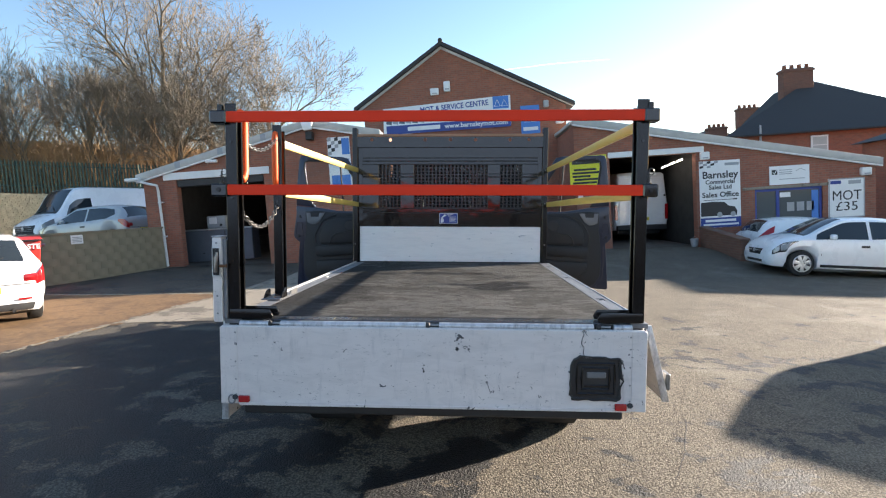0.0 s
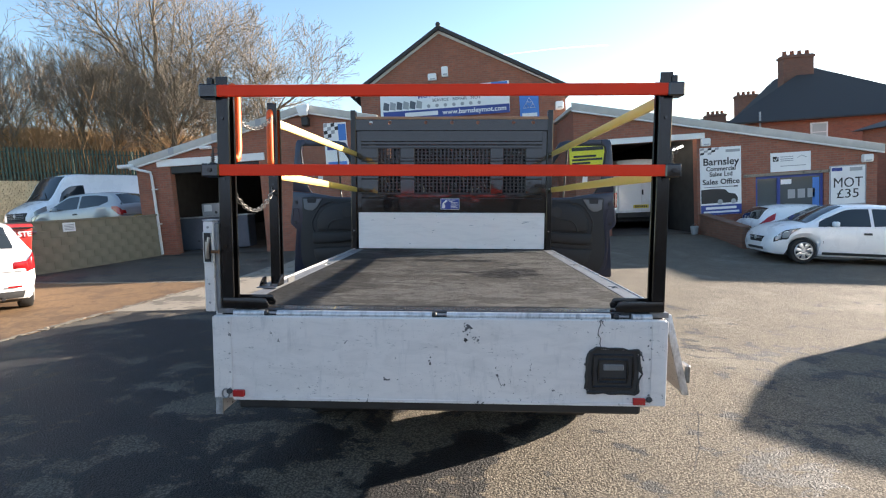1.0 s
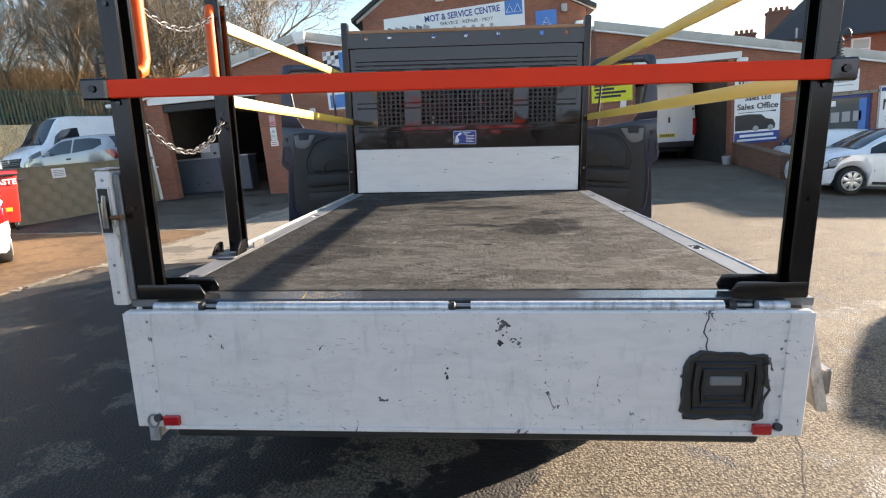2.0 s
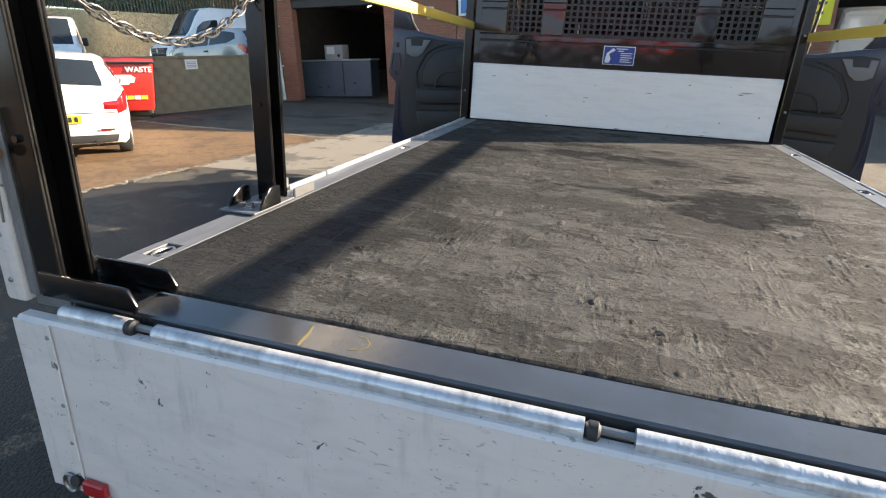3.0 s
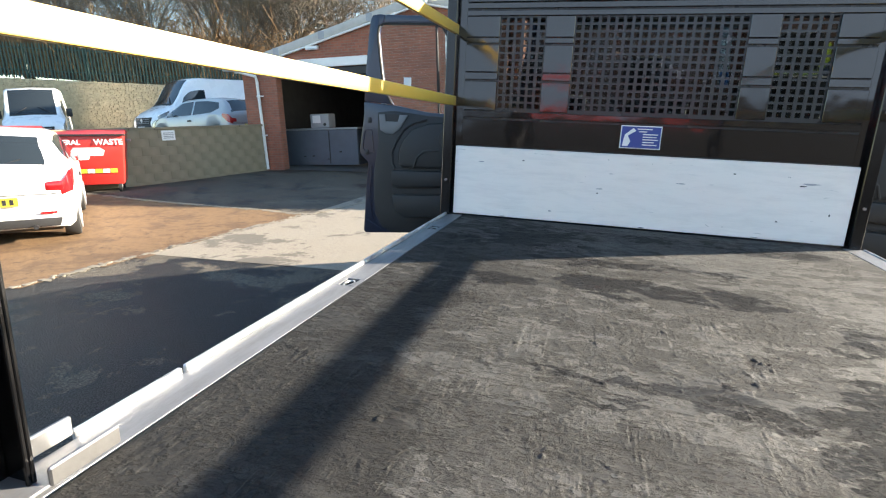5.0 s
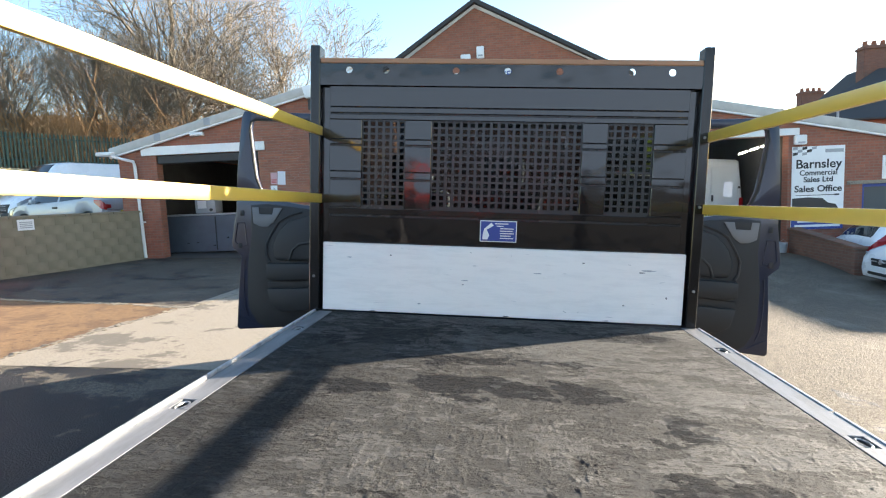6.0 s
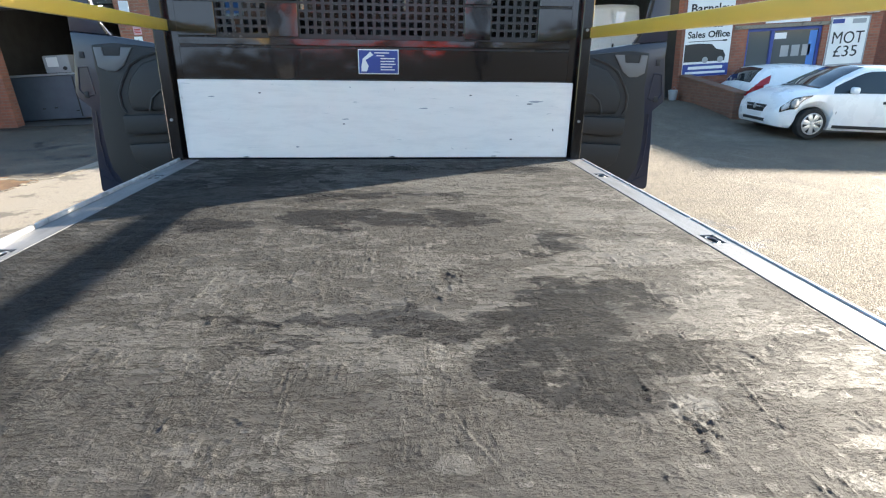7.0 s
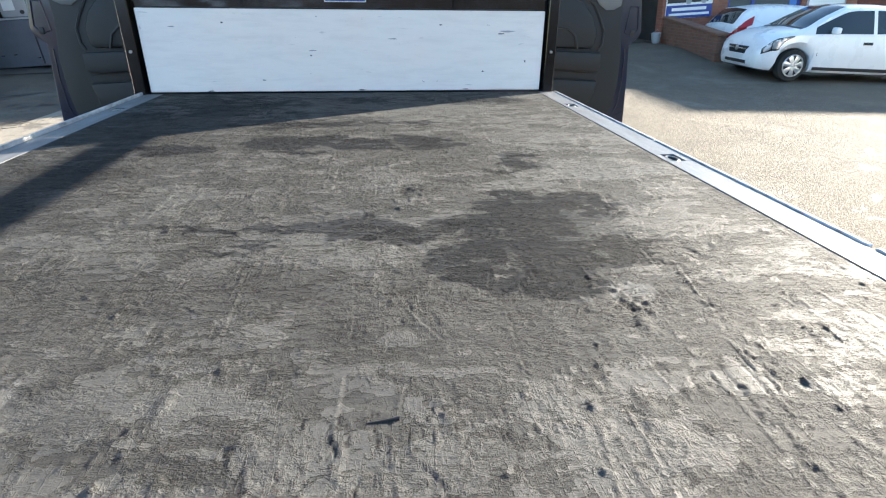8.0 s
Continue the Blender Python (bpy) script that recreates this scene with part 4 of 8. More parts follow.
part("head", slab([(-4.86, FY - 0.42, 4.93), (-4.44, FY - 0.42, 4.98), (-4.5, FY - 0.42, 4.62), (-4.76, FY - 0.42, 4.6)], (0, 0.16, 0), 0.02), "board", flood, "pale sunlit reflector hood")
part("bracket", box((-4.74, FY - 0.3, 4.3), (-4.52, FY - 0.02, 4.59), 0.02), "blackmatt", flood)

west("chequer_sign", "bulkhead_lamp", "floodlight")

# ---- inside the garage and the van bay ----
def strip_light(a, b):
    ob = thing("strip_light", "lit fluorescent strip light under the roof", "light", group="strip lights")
    a, b = Vector(a), Vector(b)
    part("tube", tube([a, b], 0.018, 8), "tube", ob)
    up = Vector((0, 0, 0.06))
    part("batten", tube([a + up * 0.7, b + up * 0.7], 0.02, 6), "whitegloss", ob)
    return ob


strip_light((-8.37, 22.46, 3.25), (-6.87, 20.16, 3.25))
west("strip_light")
strip_light((7.62, 21.25, 2.54), (7.61, 20.68, 2.58))
strip_light((7.60, 20.50, 2.592), (7.58, 19.95, 2.63))
strip_light((7.58, 19.78, 2.635), (7.60, 19.32, 2.675))

bench = thing("workbench", "long blue-grey steel workbench in the dark garage", "workbench")
part("front_panel", box((-10.3, 20.5, 0.25), (-7.55, 20.56, 1.42), 0.01), "steelblue", bench)
part("worktop", box((-10.35, 20.45, 1.425), (-7.5, 21.2, 1.48), 0.01), "grey", bench)
part("end_panel", box((-7.6, 20.57, 0.25), (-7.55, 21.2, 1.42), 0.005), "steelblue", bench)
part("door_seam", box((-8.6, 20.485, 0.3), (-8.57, 20.499, 1.38)), "blackmatt", bench)
cab = thing("tool_cabinet", "tall dark grey tool cabinet at the garage side", "cabinet")
part("body", box((-6.9, 22.5, 0.25), (-6.0, 23.3, 2.2), 0.02), "steelblue", cab)
part("door", box((-6.87, 22.475, 0.3), (-6.46, 22.497, 2.15), 0.006), "blackmatt", cab)
part("door", box((-6.44, 22.475, 0.3), (-6.03, 22.497, 2.15), 0.006), "blackmatt", cab)
machine = thing("bench_machine", "pale boxy machine standing on the workbench", "machine")
part("housing", box((-9.3, 20.6, 1.485), (-8.6, 21.1, 1.95), 0.04, None, 2), "grey", machine)
part("screen", box((-9.2, 20.585, 1.65), (-8.9, 20.597, 1.9), 0.006), "board", machine)
part("knob", tube([(-8.75, 20.57, 1.6), (-8.75, 20.6, 1.6)], 0.05, 10), "blackmatt", machine)

west("workbench", "tool_cabinet", "bench_machine")


def bottle(x, y, material, h, label):
    z = level(x, y) + 0.021
    ob = thing("bottle", label, "bottle", group="bottles on the garage threshold")
    prof = [(0, 0.0), (0.068, 0.0), (0.075, 0.02), (0.075, h * 0.66), (0.03, h * 0.84), (0.03, h * 0.92)]
    part("body", tube([(x, y, z + q) for _, q in prof], [max(r, 0.001) for r, _ in prof], 12), material, ob)
    part("cap", tube([(x, y, z + h * 0.92), (x, y, z + h)], 0.034, 10), "blackmatt", ob)


bottle(-8.40, 17.9, "board", 0.38, "white plastic bottle on the garage threshold")
bottle(-8.12, 17.9, "board", 0.40, "white plastic bottle on the garage threshold")
bottle(-7.4, 18.2, "steelblue", 0.52, "dark canister standing on the garage floor")
bottle(-7.75, 18.1, "fence", 0.30, "squat green can standing on the garage floor")
rack = thing("tool_rack", "row of red and dark tools hung on the bay wall", "tool rack")
part("rail", box((5.2, 30.6, 2.55), (8.0, 30.698, 2.6), 0.006), "blackmatt", rack)
for k in range(9):
    part("hung_tool", tube([(5.35 + k * 0.3, 30.55, 2.56), (5.37 + k * 0.3, 30.55, 1.9 + 0.1 * (k % 3))], [0.03, 0.05], 7), "toolred" if k % 3 == 1 else "blackmatt", rack)


# ---- the truck, in its own leaning frame ----
truck = thing("flatbed_truck", "dark blue flatbed truck with worn bed and open cab doors", "truck", LEAN)

# bed
part("bed_frame", box((-1.07, 3.52, 0.86), (1.07, 6.93, 0.974), 0.01), "blackmatt", truck)


def smooth_noise(rng, gx, gy, sx, sy, octaves=1, fall=0.5, bend=0.0):
    """Noise of about 0 mean and unit spread on a grid of places, sx and sy waves a metre; bend sways it so that no rows show."""
    out, amp, total_amp = np.zeros(gx.shape), 1.0, 0.0
    x, y = gx, gy
    if bend:
        x = gx + smooth_noise(rng, gx, gy, sx * 0.35, sy * 0.35, 2, 0.6) * bend / sx
        y = gy + smooth_noise(rng, gx, gy, sx * 0.35, sy * 0.35, 2, 0.6) * bend / sy
    for _ in range(octaves):
        a = rng.uniform(-0.2, 0.2) * min(sx, sy) / max(sx, sy)
        u, v = (x + y * a) * sx, (y - x * a) * sy
        u, v = u - u.min() + rng.random(), v - v.min() + rng.random()
        lat = rng.standard_normal((int(v.max()) + 2, int(u.max()) + 2)).astype(np.float32)
        i, j = u.astype(np.int32), v.astype(np.int32)
        fu, fv = u - i, v - j
        fu, fv = fu * fu * (3 - 2 * fu), fv * fv * (3 - 2 * fv)
        top = lat[j, i] * (1 - fu) + lat[j, i + 1] * fu
        low = lat[j + 1, i] * (1 - fu) + lat[j + 1, i + 1] * fu
        out += amp * (top * (1 - fv) + low * fv)
        total_amp += amp * amp
        amp, sx, sy = amp * fall, sx * 2.03, sy * 2.03
    return out / math.sqrt(total_amp) * 1.5


def step_up(x, a, b):
    f = np.clip((x - a) / (b - a), 0, 1)
    return f * f * (3 - 2 * f)


def worn_board(x0, x1, y0, y1, top, thick):
    """The bed's board as a fine relief of dents, scores, gouges and lumps, with masks for wear, cracks, torn film and oil."""
    rng = np.random.default_rng(7)
    xs = np.linspace(x0, x1, int((x1 - x0) / 0.0031))
    ys = np.concatenate([np.arange(y0, 4.95, 0.0026), np.linspace(4.95, y1, 430)])
    gx, gy = np.meshgrid(xs, ys)

    def around(cx, cy, reach):
        i0, i1 = np.searchsorted(xs, (cx - reach, cx + reach))
        j0, j1 = np.searchsorted(ys, (cy - reach, cy + reach))
        return (slice(j0, j1), slice(i0, i1)), gx[j0:j1, i0:i1] - cx, gy[j0:j1, i0:i1] - cy

    sway_x, sway_y = 0.030 * smooth_noise(rng, gx, gy, 5, 8, 4, 0.65), 0.022 * smooth_noise(rng, gx, gy, 6, 9, 4, 0.65)

    def block(cx, cy, a, b, soft):
        """1 inside a box of half sizes a, b; falls to 0 over soft."""
        d = np.hypot(np.maximum(np.abs(gx + sway_x - cx) - a + soft, 0), np.maximum(np.abs(gy + sway_y - cy) - b + soft, 0))
        return 1 - step_up(d, 0, 2 * soft)

    east, rear = step_up(gx, 0.1, 0.75), 1 - step_up(gy + 0.05 * smooth_noise(rng, gx, gy, 3, 3, 2), 4.38, 4.52)
    wear = 0.48 + 0.20 * smooth_noise(rng, gx, gy, 3.0, 5.0, 3, 0.65) + 0.13 * smooth_noise(rng, gx, gy, 16, 26, 4, 0.7) - 0.10 * rear + 0.30 * step_up(-gx, 0.38, 0.66)
    for cx, cy, a, b in ((-0.20, 4.62, 0.45, 0.13), (0.35, 4.52, 0.16, 0.07), (-0.30, 5.72, 0.5, 0.10), (0.42, 5.50, 0.22, 0.14), (0.0, 5.05, 0.35, 0.06)):
        wear += 0.22 * block(cx, cy, a, b, 0.07)
    fresh = step_up(-gx + 0.06 * smooth_noise(rng, gx, gy, 2, 3, 3, 0.6), 0.54, 0.74) * (1 - 0.5 * step_up(gy, 5.0, 5.8))
    flake = 0.40 + 0.14 * smooth_noise(rng, gx, gy, 13, 19, 4, 0.68) + 0.05 * east
    crack = np.clip(0.45 + 0.6 * east + 0.45 * smooth_noise(rng, gx, gy, 1.8, 2.6, 3, 0.6) - 0.75 * rear * (1 - east), 0, 1)
    comb = np.clip(-0.15 + 0.80 * rear + 0.75 * smooth_noise(rng, gx, gy, 4.5, 5.5, 4, 0.65), 0, 1)
    crumbly = np.clip(0.35 + 0.5 * smooth_noise(rng, gx, gy, 3.0, 3.0, 4, 0.65), 0, 1)
    h = 0.0006 * smooth_noise(rng, gx, gy, 1.6, 1.8, 3, 0.5) + 0.0002 * smooth_noise(rng, gx, gy, 60, 60, 2, 0.6) * (0.3 + crumbly)
    pit, scuff = np.zeros_like(h), np.zeros_like(h)
    # lifted edges of the film: low steps where two plies part, more of them on the side that gets the loads
    ply = smooth_noise(rng, gx, gy, 7, 16, 5, 0.66, 0.7)
    h += (0.3 + 0.7 * east) * (0.0005 * step_up(ply, 0.35, 0.42) - 0.0006 * step_up(-ply, 0.7, 0.76))
    # torn clusters: crumbs of ply standing up, combed strokes lengthwise and open cracks across
    torn = step_up(smooth_noise(rng, gx, gy, 6, 9, 5, 0.68, 0.5), 0.1, 1.1)
    h += 0.0013 * torn * step_up(smooth_noise(rng, gx, gy, 60, 48, 2, 0.6, 0.6), 0.95, 1.2)
    h += 0.0012 * comb * step_up(smooth_noise(rng, gx, gy, 85, 15, 2, 0.55, 0.6), 0.8, 1.2)
    ridge = np.abs(smooth_noise(rng, gx, gy, 9, 34, 3, 0.6, 0.8))
    h -= 0.0016 * crack * (1 - step_up(ridge, 0.04, 0.16)) * step_up(smooth_noise(rng, gx, gy, 5, 8, 3, 0.6), -0.1, 0.4)
    pit = np.maximum(pit, 0.95 * crack * (1 - step_up(ridge, 0.02, 0.10)) * step_up(smooth_noise(rng, gx, gy, 5, 8, 3, 0.6), 0.2, 0.6))
    # gouges: short cuts, each with a raised lip
    for _ in range(70):
        cx, cy = rng.uniform(x0 + 0.03, x1 - 0.03), rng.uniform(y0 + 0.03, y1 - 0.03)
        a = rng.normal(0, 0.35) if rng.random() < 0.6 else rng.normal(1.57, 0.3)
        lng, wid = rng.uniform(0.006, 0.026), rng.uniform(0.0018, 0.0026)
        at, dx, dy = around(cx, cy, 0.04)
        u, w = dx * math.sin(a) + dy * math.cos(a), dx * math.cos(a) - dy * math.sin(a)
        cut = np.exp(-1.2 * ((u / lng) ** 2 + (w / wid) ** 2))
        h[at] += rng.uniform(0.6, 1.3) * 0.0013 * np.exp(-((u / lng) ** 2 + ((w - 2.0 * wid) / wid) ** 2)) - 0.0012 * cut
        pit[at] = np.maximum(pit[at], cut * rng.uniform(0.1, 0.4))
    # tears across the grain, most on the loading side, and combs of short cuts where something sharp stood
    tears = []
    for _ in range(520):
        cx = rng.uniform(x0 + 0.04, x1 - 0.04)
        if cx > 0.05 or rng.random() < 0.4:
            tears.append((cx, rng.uniform(y0 + 0.04, y1 - 0.5), rng.normal(1.57, 0.22), rng.uniform(0.005, 0.022), rng.uniform(0.0016, 0.0025)))
    for cx, cy, a, b, count in ((0.11, 4.32, 0.12, 0.05, 46), (-0.36, 4.20, 0.05, 0.03, 22), (-0.02, 4.15, 0.10, 0.03, 18), (0.34, 4.62, 0.07, 0.04, 16), (0.48, 4.42, 0.10, 0.06, 14)):
        for _ in range(count):
            tears.append((rng.normal(cx, a * 0.6), rng.normal(cy, b * 0.6), rng.normal(0.0, 0.12), rng.uniform(0.005, 0.015), rng.uniform(0.0015, 0.0019)))
    for cx, cy, a, lng, wid in tears:
        at, dx, dy = around(cx, cy, 0.05)
        u, w = dx * math.sin(a) + dy * math.cos(a), dx * math.cos(a) - dy * math.sin(a)
        w = w + 0.0025 * np.sin(u * rng.uniform(120, 320) + rng.uniform(0, 6)) * rng.uniform(0.2, 1.0)
        cut = np.exp(-1.2 * ((u / lng) ** 4 + (w / wid) ** 2))
        h[at] += 0.0007 * np.exp(-((u / lng) ** 4 + ((w - 1.9 * wid) / wid) ** 2)) - 0.0009 * cut
        pit[at] = np.maximum(pit[at], cut * rng.uniform(0.45, 1.0))
    # lumps of stuck dirt and splinters
    for _ in range(260):
        cx, cy, r = rng.uniform(x0 + 0.02, x1 - 0.02), rng.uniform(y0 + 0.02, 5.4), rng.uniform(0.003, 0.009)
        at, dx, dy = around(cx, cy, 0.03)
        h[at] += rng.uniform(0.0010, 0.0028) * np.exp(-((dx / r) ** 2 + (dy / (r * rng.uniform(0.7, 2.2))) ** 2) ** 2)
    # knots pulled out of the ply: a ragged crater with a torn rim
    for cx, cy, r in ((-0.42, 4.102, 0.015), (-0.18, 3.951, 0.013), (-0.608, 3.951, 0.011), (0.074, 3.77, 0.012), (-0.33, 3.90, 0.010), (0.171, 5.175, 0.022), (-0.05, 3.86, 0.009), (0.498, 4.572, 0.016)):
        at, dx, dy = around(cx, cy, 0.09)
        d = np.hypot(dx, dy) / r + 0.5 * smooth_noise(rng, dx, dy, 90, 90, 2)
        h[at] += -0.0022 * np.exp(-(d ** 2)) + 0.0022 * np.exp(-(((d - 1.7) / 0.6) ** 2)) * step_up(smooth_noise(rng, dx, dy, 70, 70, 1), -0.5, 0.5)
        pit[at] = np.maximum(pit[at], 0.75 * np.exp(-((d / 0.8) ** 2)))
    # long scores drawn by loads slid in and out
    scores = [(0.668, 5.122, 0.604, 4.66, 0.0026), (0.717, 5.046, 0.658, 4.839, 0.002), (0.093, 5.527, 0.106, 4.662, 0.002), (0.30, 4.72, 0.27, 4.60, 0.002), (0.12, 4.66, 0.20, 4.48, 0.0024), (-0.06, 4.10, -0.02, 3.70, 0.002), (0.66, 4.75, 0.58, 4.30, 0.0024), (0.62, 4.62, 0.66, 4.22, 0.002)]
    for _ in range(110):
        cx, cy, lng, lean = rng.uniform(x0, x1), rng.uniform(y0, y1), rng.uniform(0.06, 0.40), rng.normal(0, 0.06)
        scores.append((cx, cy, cx + lng * lean, cy - lng, rng.uniform(0.0013, 0.0024)))
    for xa, ya, xb, yb, wid in scores:
        lng = math.hypot(xb - xa, yb - ya)
        at, dx, dy = around((xa + xb) / 2, (ya + yb) / 2, lng / 2 + 0.02)
        ux, uy = (xb - xa) / lng, (yb - ya) / lng
        u, w = dx * ux + dy * uy, dx * uy - dy * ux
        if u.size:
            w = w + 0.002 * smooth_noise(rng, u * 0.1, u, 1.0, 9, 2)
            fade = np.clip(1 - (2 * u / lng) ** 6, 0, 1) * step_up(smooth_noise(rng, u * 0.01, u, 1.0, 22, 1), -1.2, -0.2)
            h[at] += fade * (0.0012 * np.exp(-(((w - 1.8 * wid) / wid) ** 2)) - 0.0013 * np.exp(-((w / wid) ** 2)))
            pit[at] = np.maximum(pit[at], 0.30 * fade * np.exp(-((w / wid) ** 2)))
            scuff[at] = np.maximum(scuff[at], 0.45 * fade * np.exp(-(((w - 1.8 * wid) / (0.7 * wid)) ** 2)))
    # scuffed pale places: wiped strokes, a chafed spot and a slot where a strap rubbed
    for cx, cy, a, b, g in ((0.532, 4.613, 0.040, 0.028, 0.9), (0.352, 4.75, 0.012, 0.07, 0.8), (-0.012, 5.28, 0.004, 0.13, 0.7), (-0.395, 5.10, 0.006, 0.10, 0.6), (-0.33, 5.16, 0.005, 0.11, 0.5), (-0.345, 4.43, 0.010, 0.06, 0.7), (0.13, 4.80, 0.010, 0.05, 0.5), (-0.30, 4.20, 0.03, 0.05, 0.5), (-0.48, 3.80, 0.05, 0.03, 0.5)):
        at, dx, dy = around(cx, cy, 0.16)
        d = (dx / a) ** 2 + (dy / b) ** 2 + 0.5 * smooth_noise(rng, dx, dy, 60, 40, 3, 0.7)
        scuff[at] = np.maximum(scuff[at], g * (1 - step_up(d, 0.5, 1.4)))
    for cx, cy in ((0.178, 4.362), (-0.18, 4.358), (-0.53, 4.35), (0.55, 4.36), (-0.56, 5.35), (0.58, 5.55), (-0.04, 5.50), (-0.02, 6.40)):      # sunk screw heads
        d = np.hypot(gx - cx, gy - cy)
        h += -0.0016 * np.exp(-((d / 0.006) ** 4)) + 0.0009 * np.exp(-(((d - 0.009) / 0.003) ** 2))
        pit = np.maximum(pit, 0.5 * np.exp(-((d / 0.006) ** 4)))
    # oil: one large spill with an arm across the bed, thin dark bands farther on, and damp near the headboard
    stain = 0.08 + 0.10 * smooth_noise(rng, gx, gy, 1.6, 5, 3, 0.6) * step_up(gy, 5.3, 5.8)
    for cx, cy, a, b, g in ((0.50, 5.02, 0.17, 0.13, 0.85), (0.45, 4.86, 0.19, 0.16, 0.85), (0.37, 4.70, 0.13, 0.10, 0.75), (0.60, 4.93, 0.07, 0.16, 0.7), (0.08, 4.925, 0.20, 0.06, 0.85), (-0.24, 4.93, 0.17, 0.026, 0.75), (-0.19, 4.855, 0.09, 0.018, 0.7), (0.17, 5.19, 0.035, 0.03, 0.6), (0.40, 5.36, 0.07, 0.035, 0.65), (0.45, 5.21, 0.05, 0.03, 0.6),
                            (-0.10, 5.72, 0.24, 0.11, 0.85), (0.30, 5.72, 0.13, 0.10, 0.85), (-0.54, 5.62, 0.15, 0.08, 0.75), (0.51, 5.44, 0.08, 0.08, 0.8), (-0.10, 6.02, 0.45, 0.06, 0.65), (-0.55, 6.35, 0.35, 0.16, 0.7), (0.35, 6.55, 0.5, 0.12, 0.7), (-0.25, 6.62, 0.45, 0.09, 0.7)):
        stain = np.maximum(stain, g * block(cx, cy, a, b, 0.04))
    edge = np.minimum(np.minimum(gx - x0, x1 - gx), np.minimum(gy - y0, y1 - gy))
    h = np.where(edge < 0.003, -0.004, h * (1 - 0.3 * stain) * step_up(edge, 0.002, 0.016) + 0.0004)
    ny, nx = h.shape
    verts = np.stack([gx, gy, top + h], axis=-1).reshape(-1, 3)
    k = np.arange(nx * ny).reshape(ny, nx)
    quads = np.stack([k[:-1, :-1], k[:-1, 1:], k[1:, 1:], k[1:, :-1]], axis=-1).reshape(-1, 4)
    rim = np.concatenate([k[0, :], k[1:, -1], k[-1, -2::-1], k[-2:0:-1, 0]])
    foot = verts[rim].copy()
    foot[:, 2] = top - thick
    m = np.arange(len(rim))
    side = np.stack([rim, m + nx * ny, np.roll(m, -1) + nx * ny, np.roll(rim, -1)], axis=-1)
    faces = np.concatenate([quads, side])
    me = bpy.data.meshes.new("bed_board")
    me.vertices.add(len(verts) + len(foot))
    me.vertices.foreach_set("co", np.concatenate([verts, foot]).astype(np.float32).ravel())
    me.loops.add(len(faces) * 4)
    me.loops.foreach_set("vertex_index", faces.astype(np.int32).ravel())
    me.polygons.add(len(faces))
    me.polygons.foreach_set("loop_start", np.arange(len(faces), dtype=np.int32) * 4)
    me.update(calc_edges=True)
    for name, values in (("fresh", fresh), ("pit", pit), ("stain", stain), ("wear", wear), ("flake", flake), ("crack", crack), ("comb", comb), ("rough", crumbly), ("scuff", scuff)):
        layer = me.attributes.new(name, "FLOAT", "POINT")
        layer.data.foreach_set("value", np.concatenate([values.ravel(), np.zeros(len(foot))]).astype(np.float32))
    me.shade_smooth()
    me.materials.append(M["bed"])
    ob = new("bed_board", me)
    ob.parent = truck
    return tagged(ob, "worn dark flaking anti-slip board")


worn_board(-0.985, 0.982, 3.588, 6.84, 1.0, 0.014)
part("nail", tube([(0.088, 4.346, 1.0008), (0.122, 4.350, 1.0016), (0.124, 4.3502, 1.0016)], [0.0008, 0.0022, 0.003], 7), "blackmatt", truck, "bent dark nail pressed into the board")
rear_strip = part("rear_tread", box((-0.99, 3.492, 0.975), (0.99, 3.585, 0.999), 0.004), "strip", truck, "worn dull alloy tread strip")


def chalk_mark(points, wide):
    bm = bmesh.new()
    pts = [Vector(p) for p in points]
    rows = []
    for k, p in enumerate(pts):
        d = (pts[min(k + 1, len(pts) - 1)] - pts[max(k - 1, 0)]).normalized()
        s = Vector((-d.y, d.x, 0)) * wide * (0.6 + 0.5 * ((k * 37) % 5) / 5)
        rows.append([bm.verts.new(p + s + Vector((0, 0, h))) for h in (0.0, 0.0004)] + [bm.verts.new(p - s + Vector((0, 0, h))) for h in (0.0004, 0.0)])
    for a, b in zip(rows, rows[1:]):
        for k in range(4):
            bm.faces.new((a[k], a[(k + 1) % 4], b[(k + 1) % 4], b[k]))
    bm.faces.new(rows[0][::-1])
    bm.faces.new(rows[-1])
    bmesh.ops.recalc_face_normals(bm, faces=bm.faces)
    return bm


part("chalk_mark", chalk_mark([(-0.517, 3.567, 0.9992), (-0.512, 3.545, 0.9992), (-0.51, 3.52, 0.9992), (-0.508, 3.498, 0.9992)], 0.0026), "chalk", rear_strip, "smudged yellow chalk mark")
part("chalk_mark", chalk_mark([(-0.425, 3.562, 0.9992), (-0.408, 3.560, 0.9992), (-0.398, 3.548, 0.9992), (-0.397, 3.535, 0.9992), (-0.405, 3.522, 0.9992), (-0.421, 3.516, 0.9992)], 0.0014), "chalk", rear_strip, "smudged yellow chalk mark")

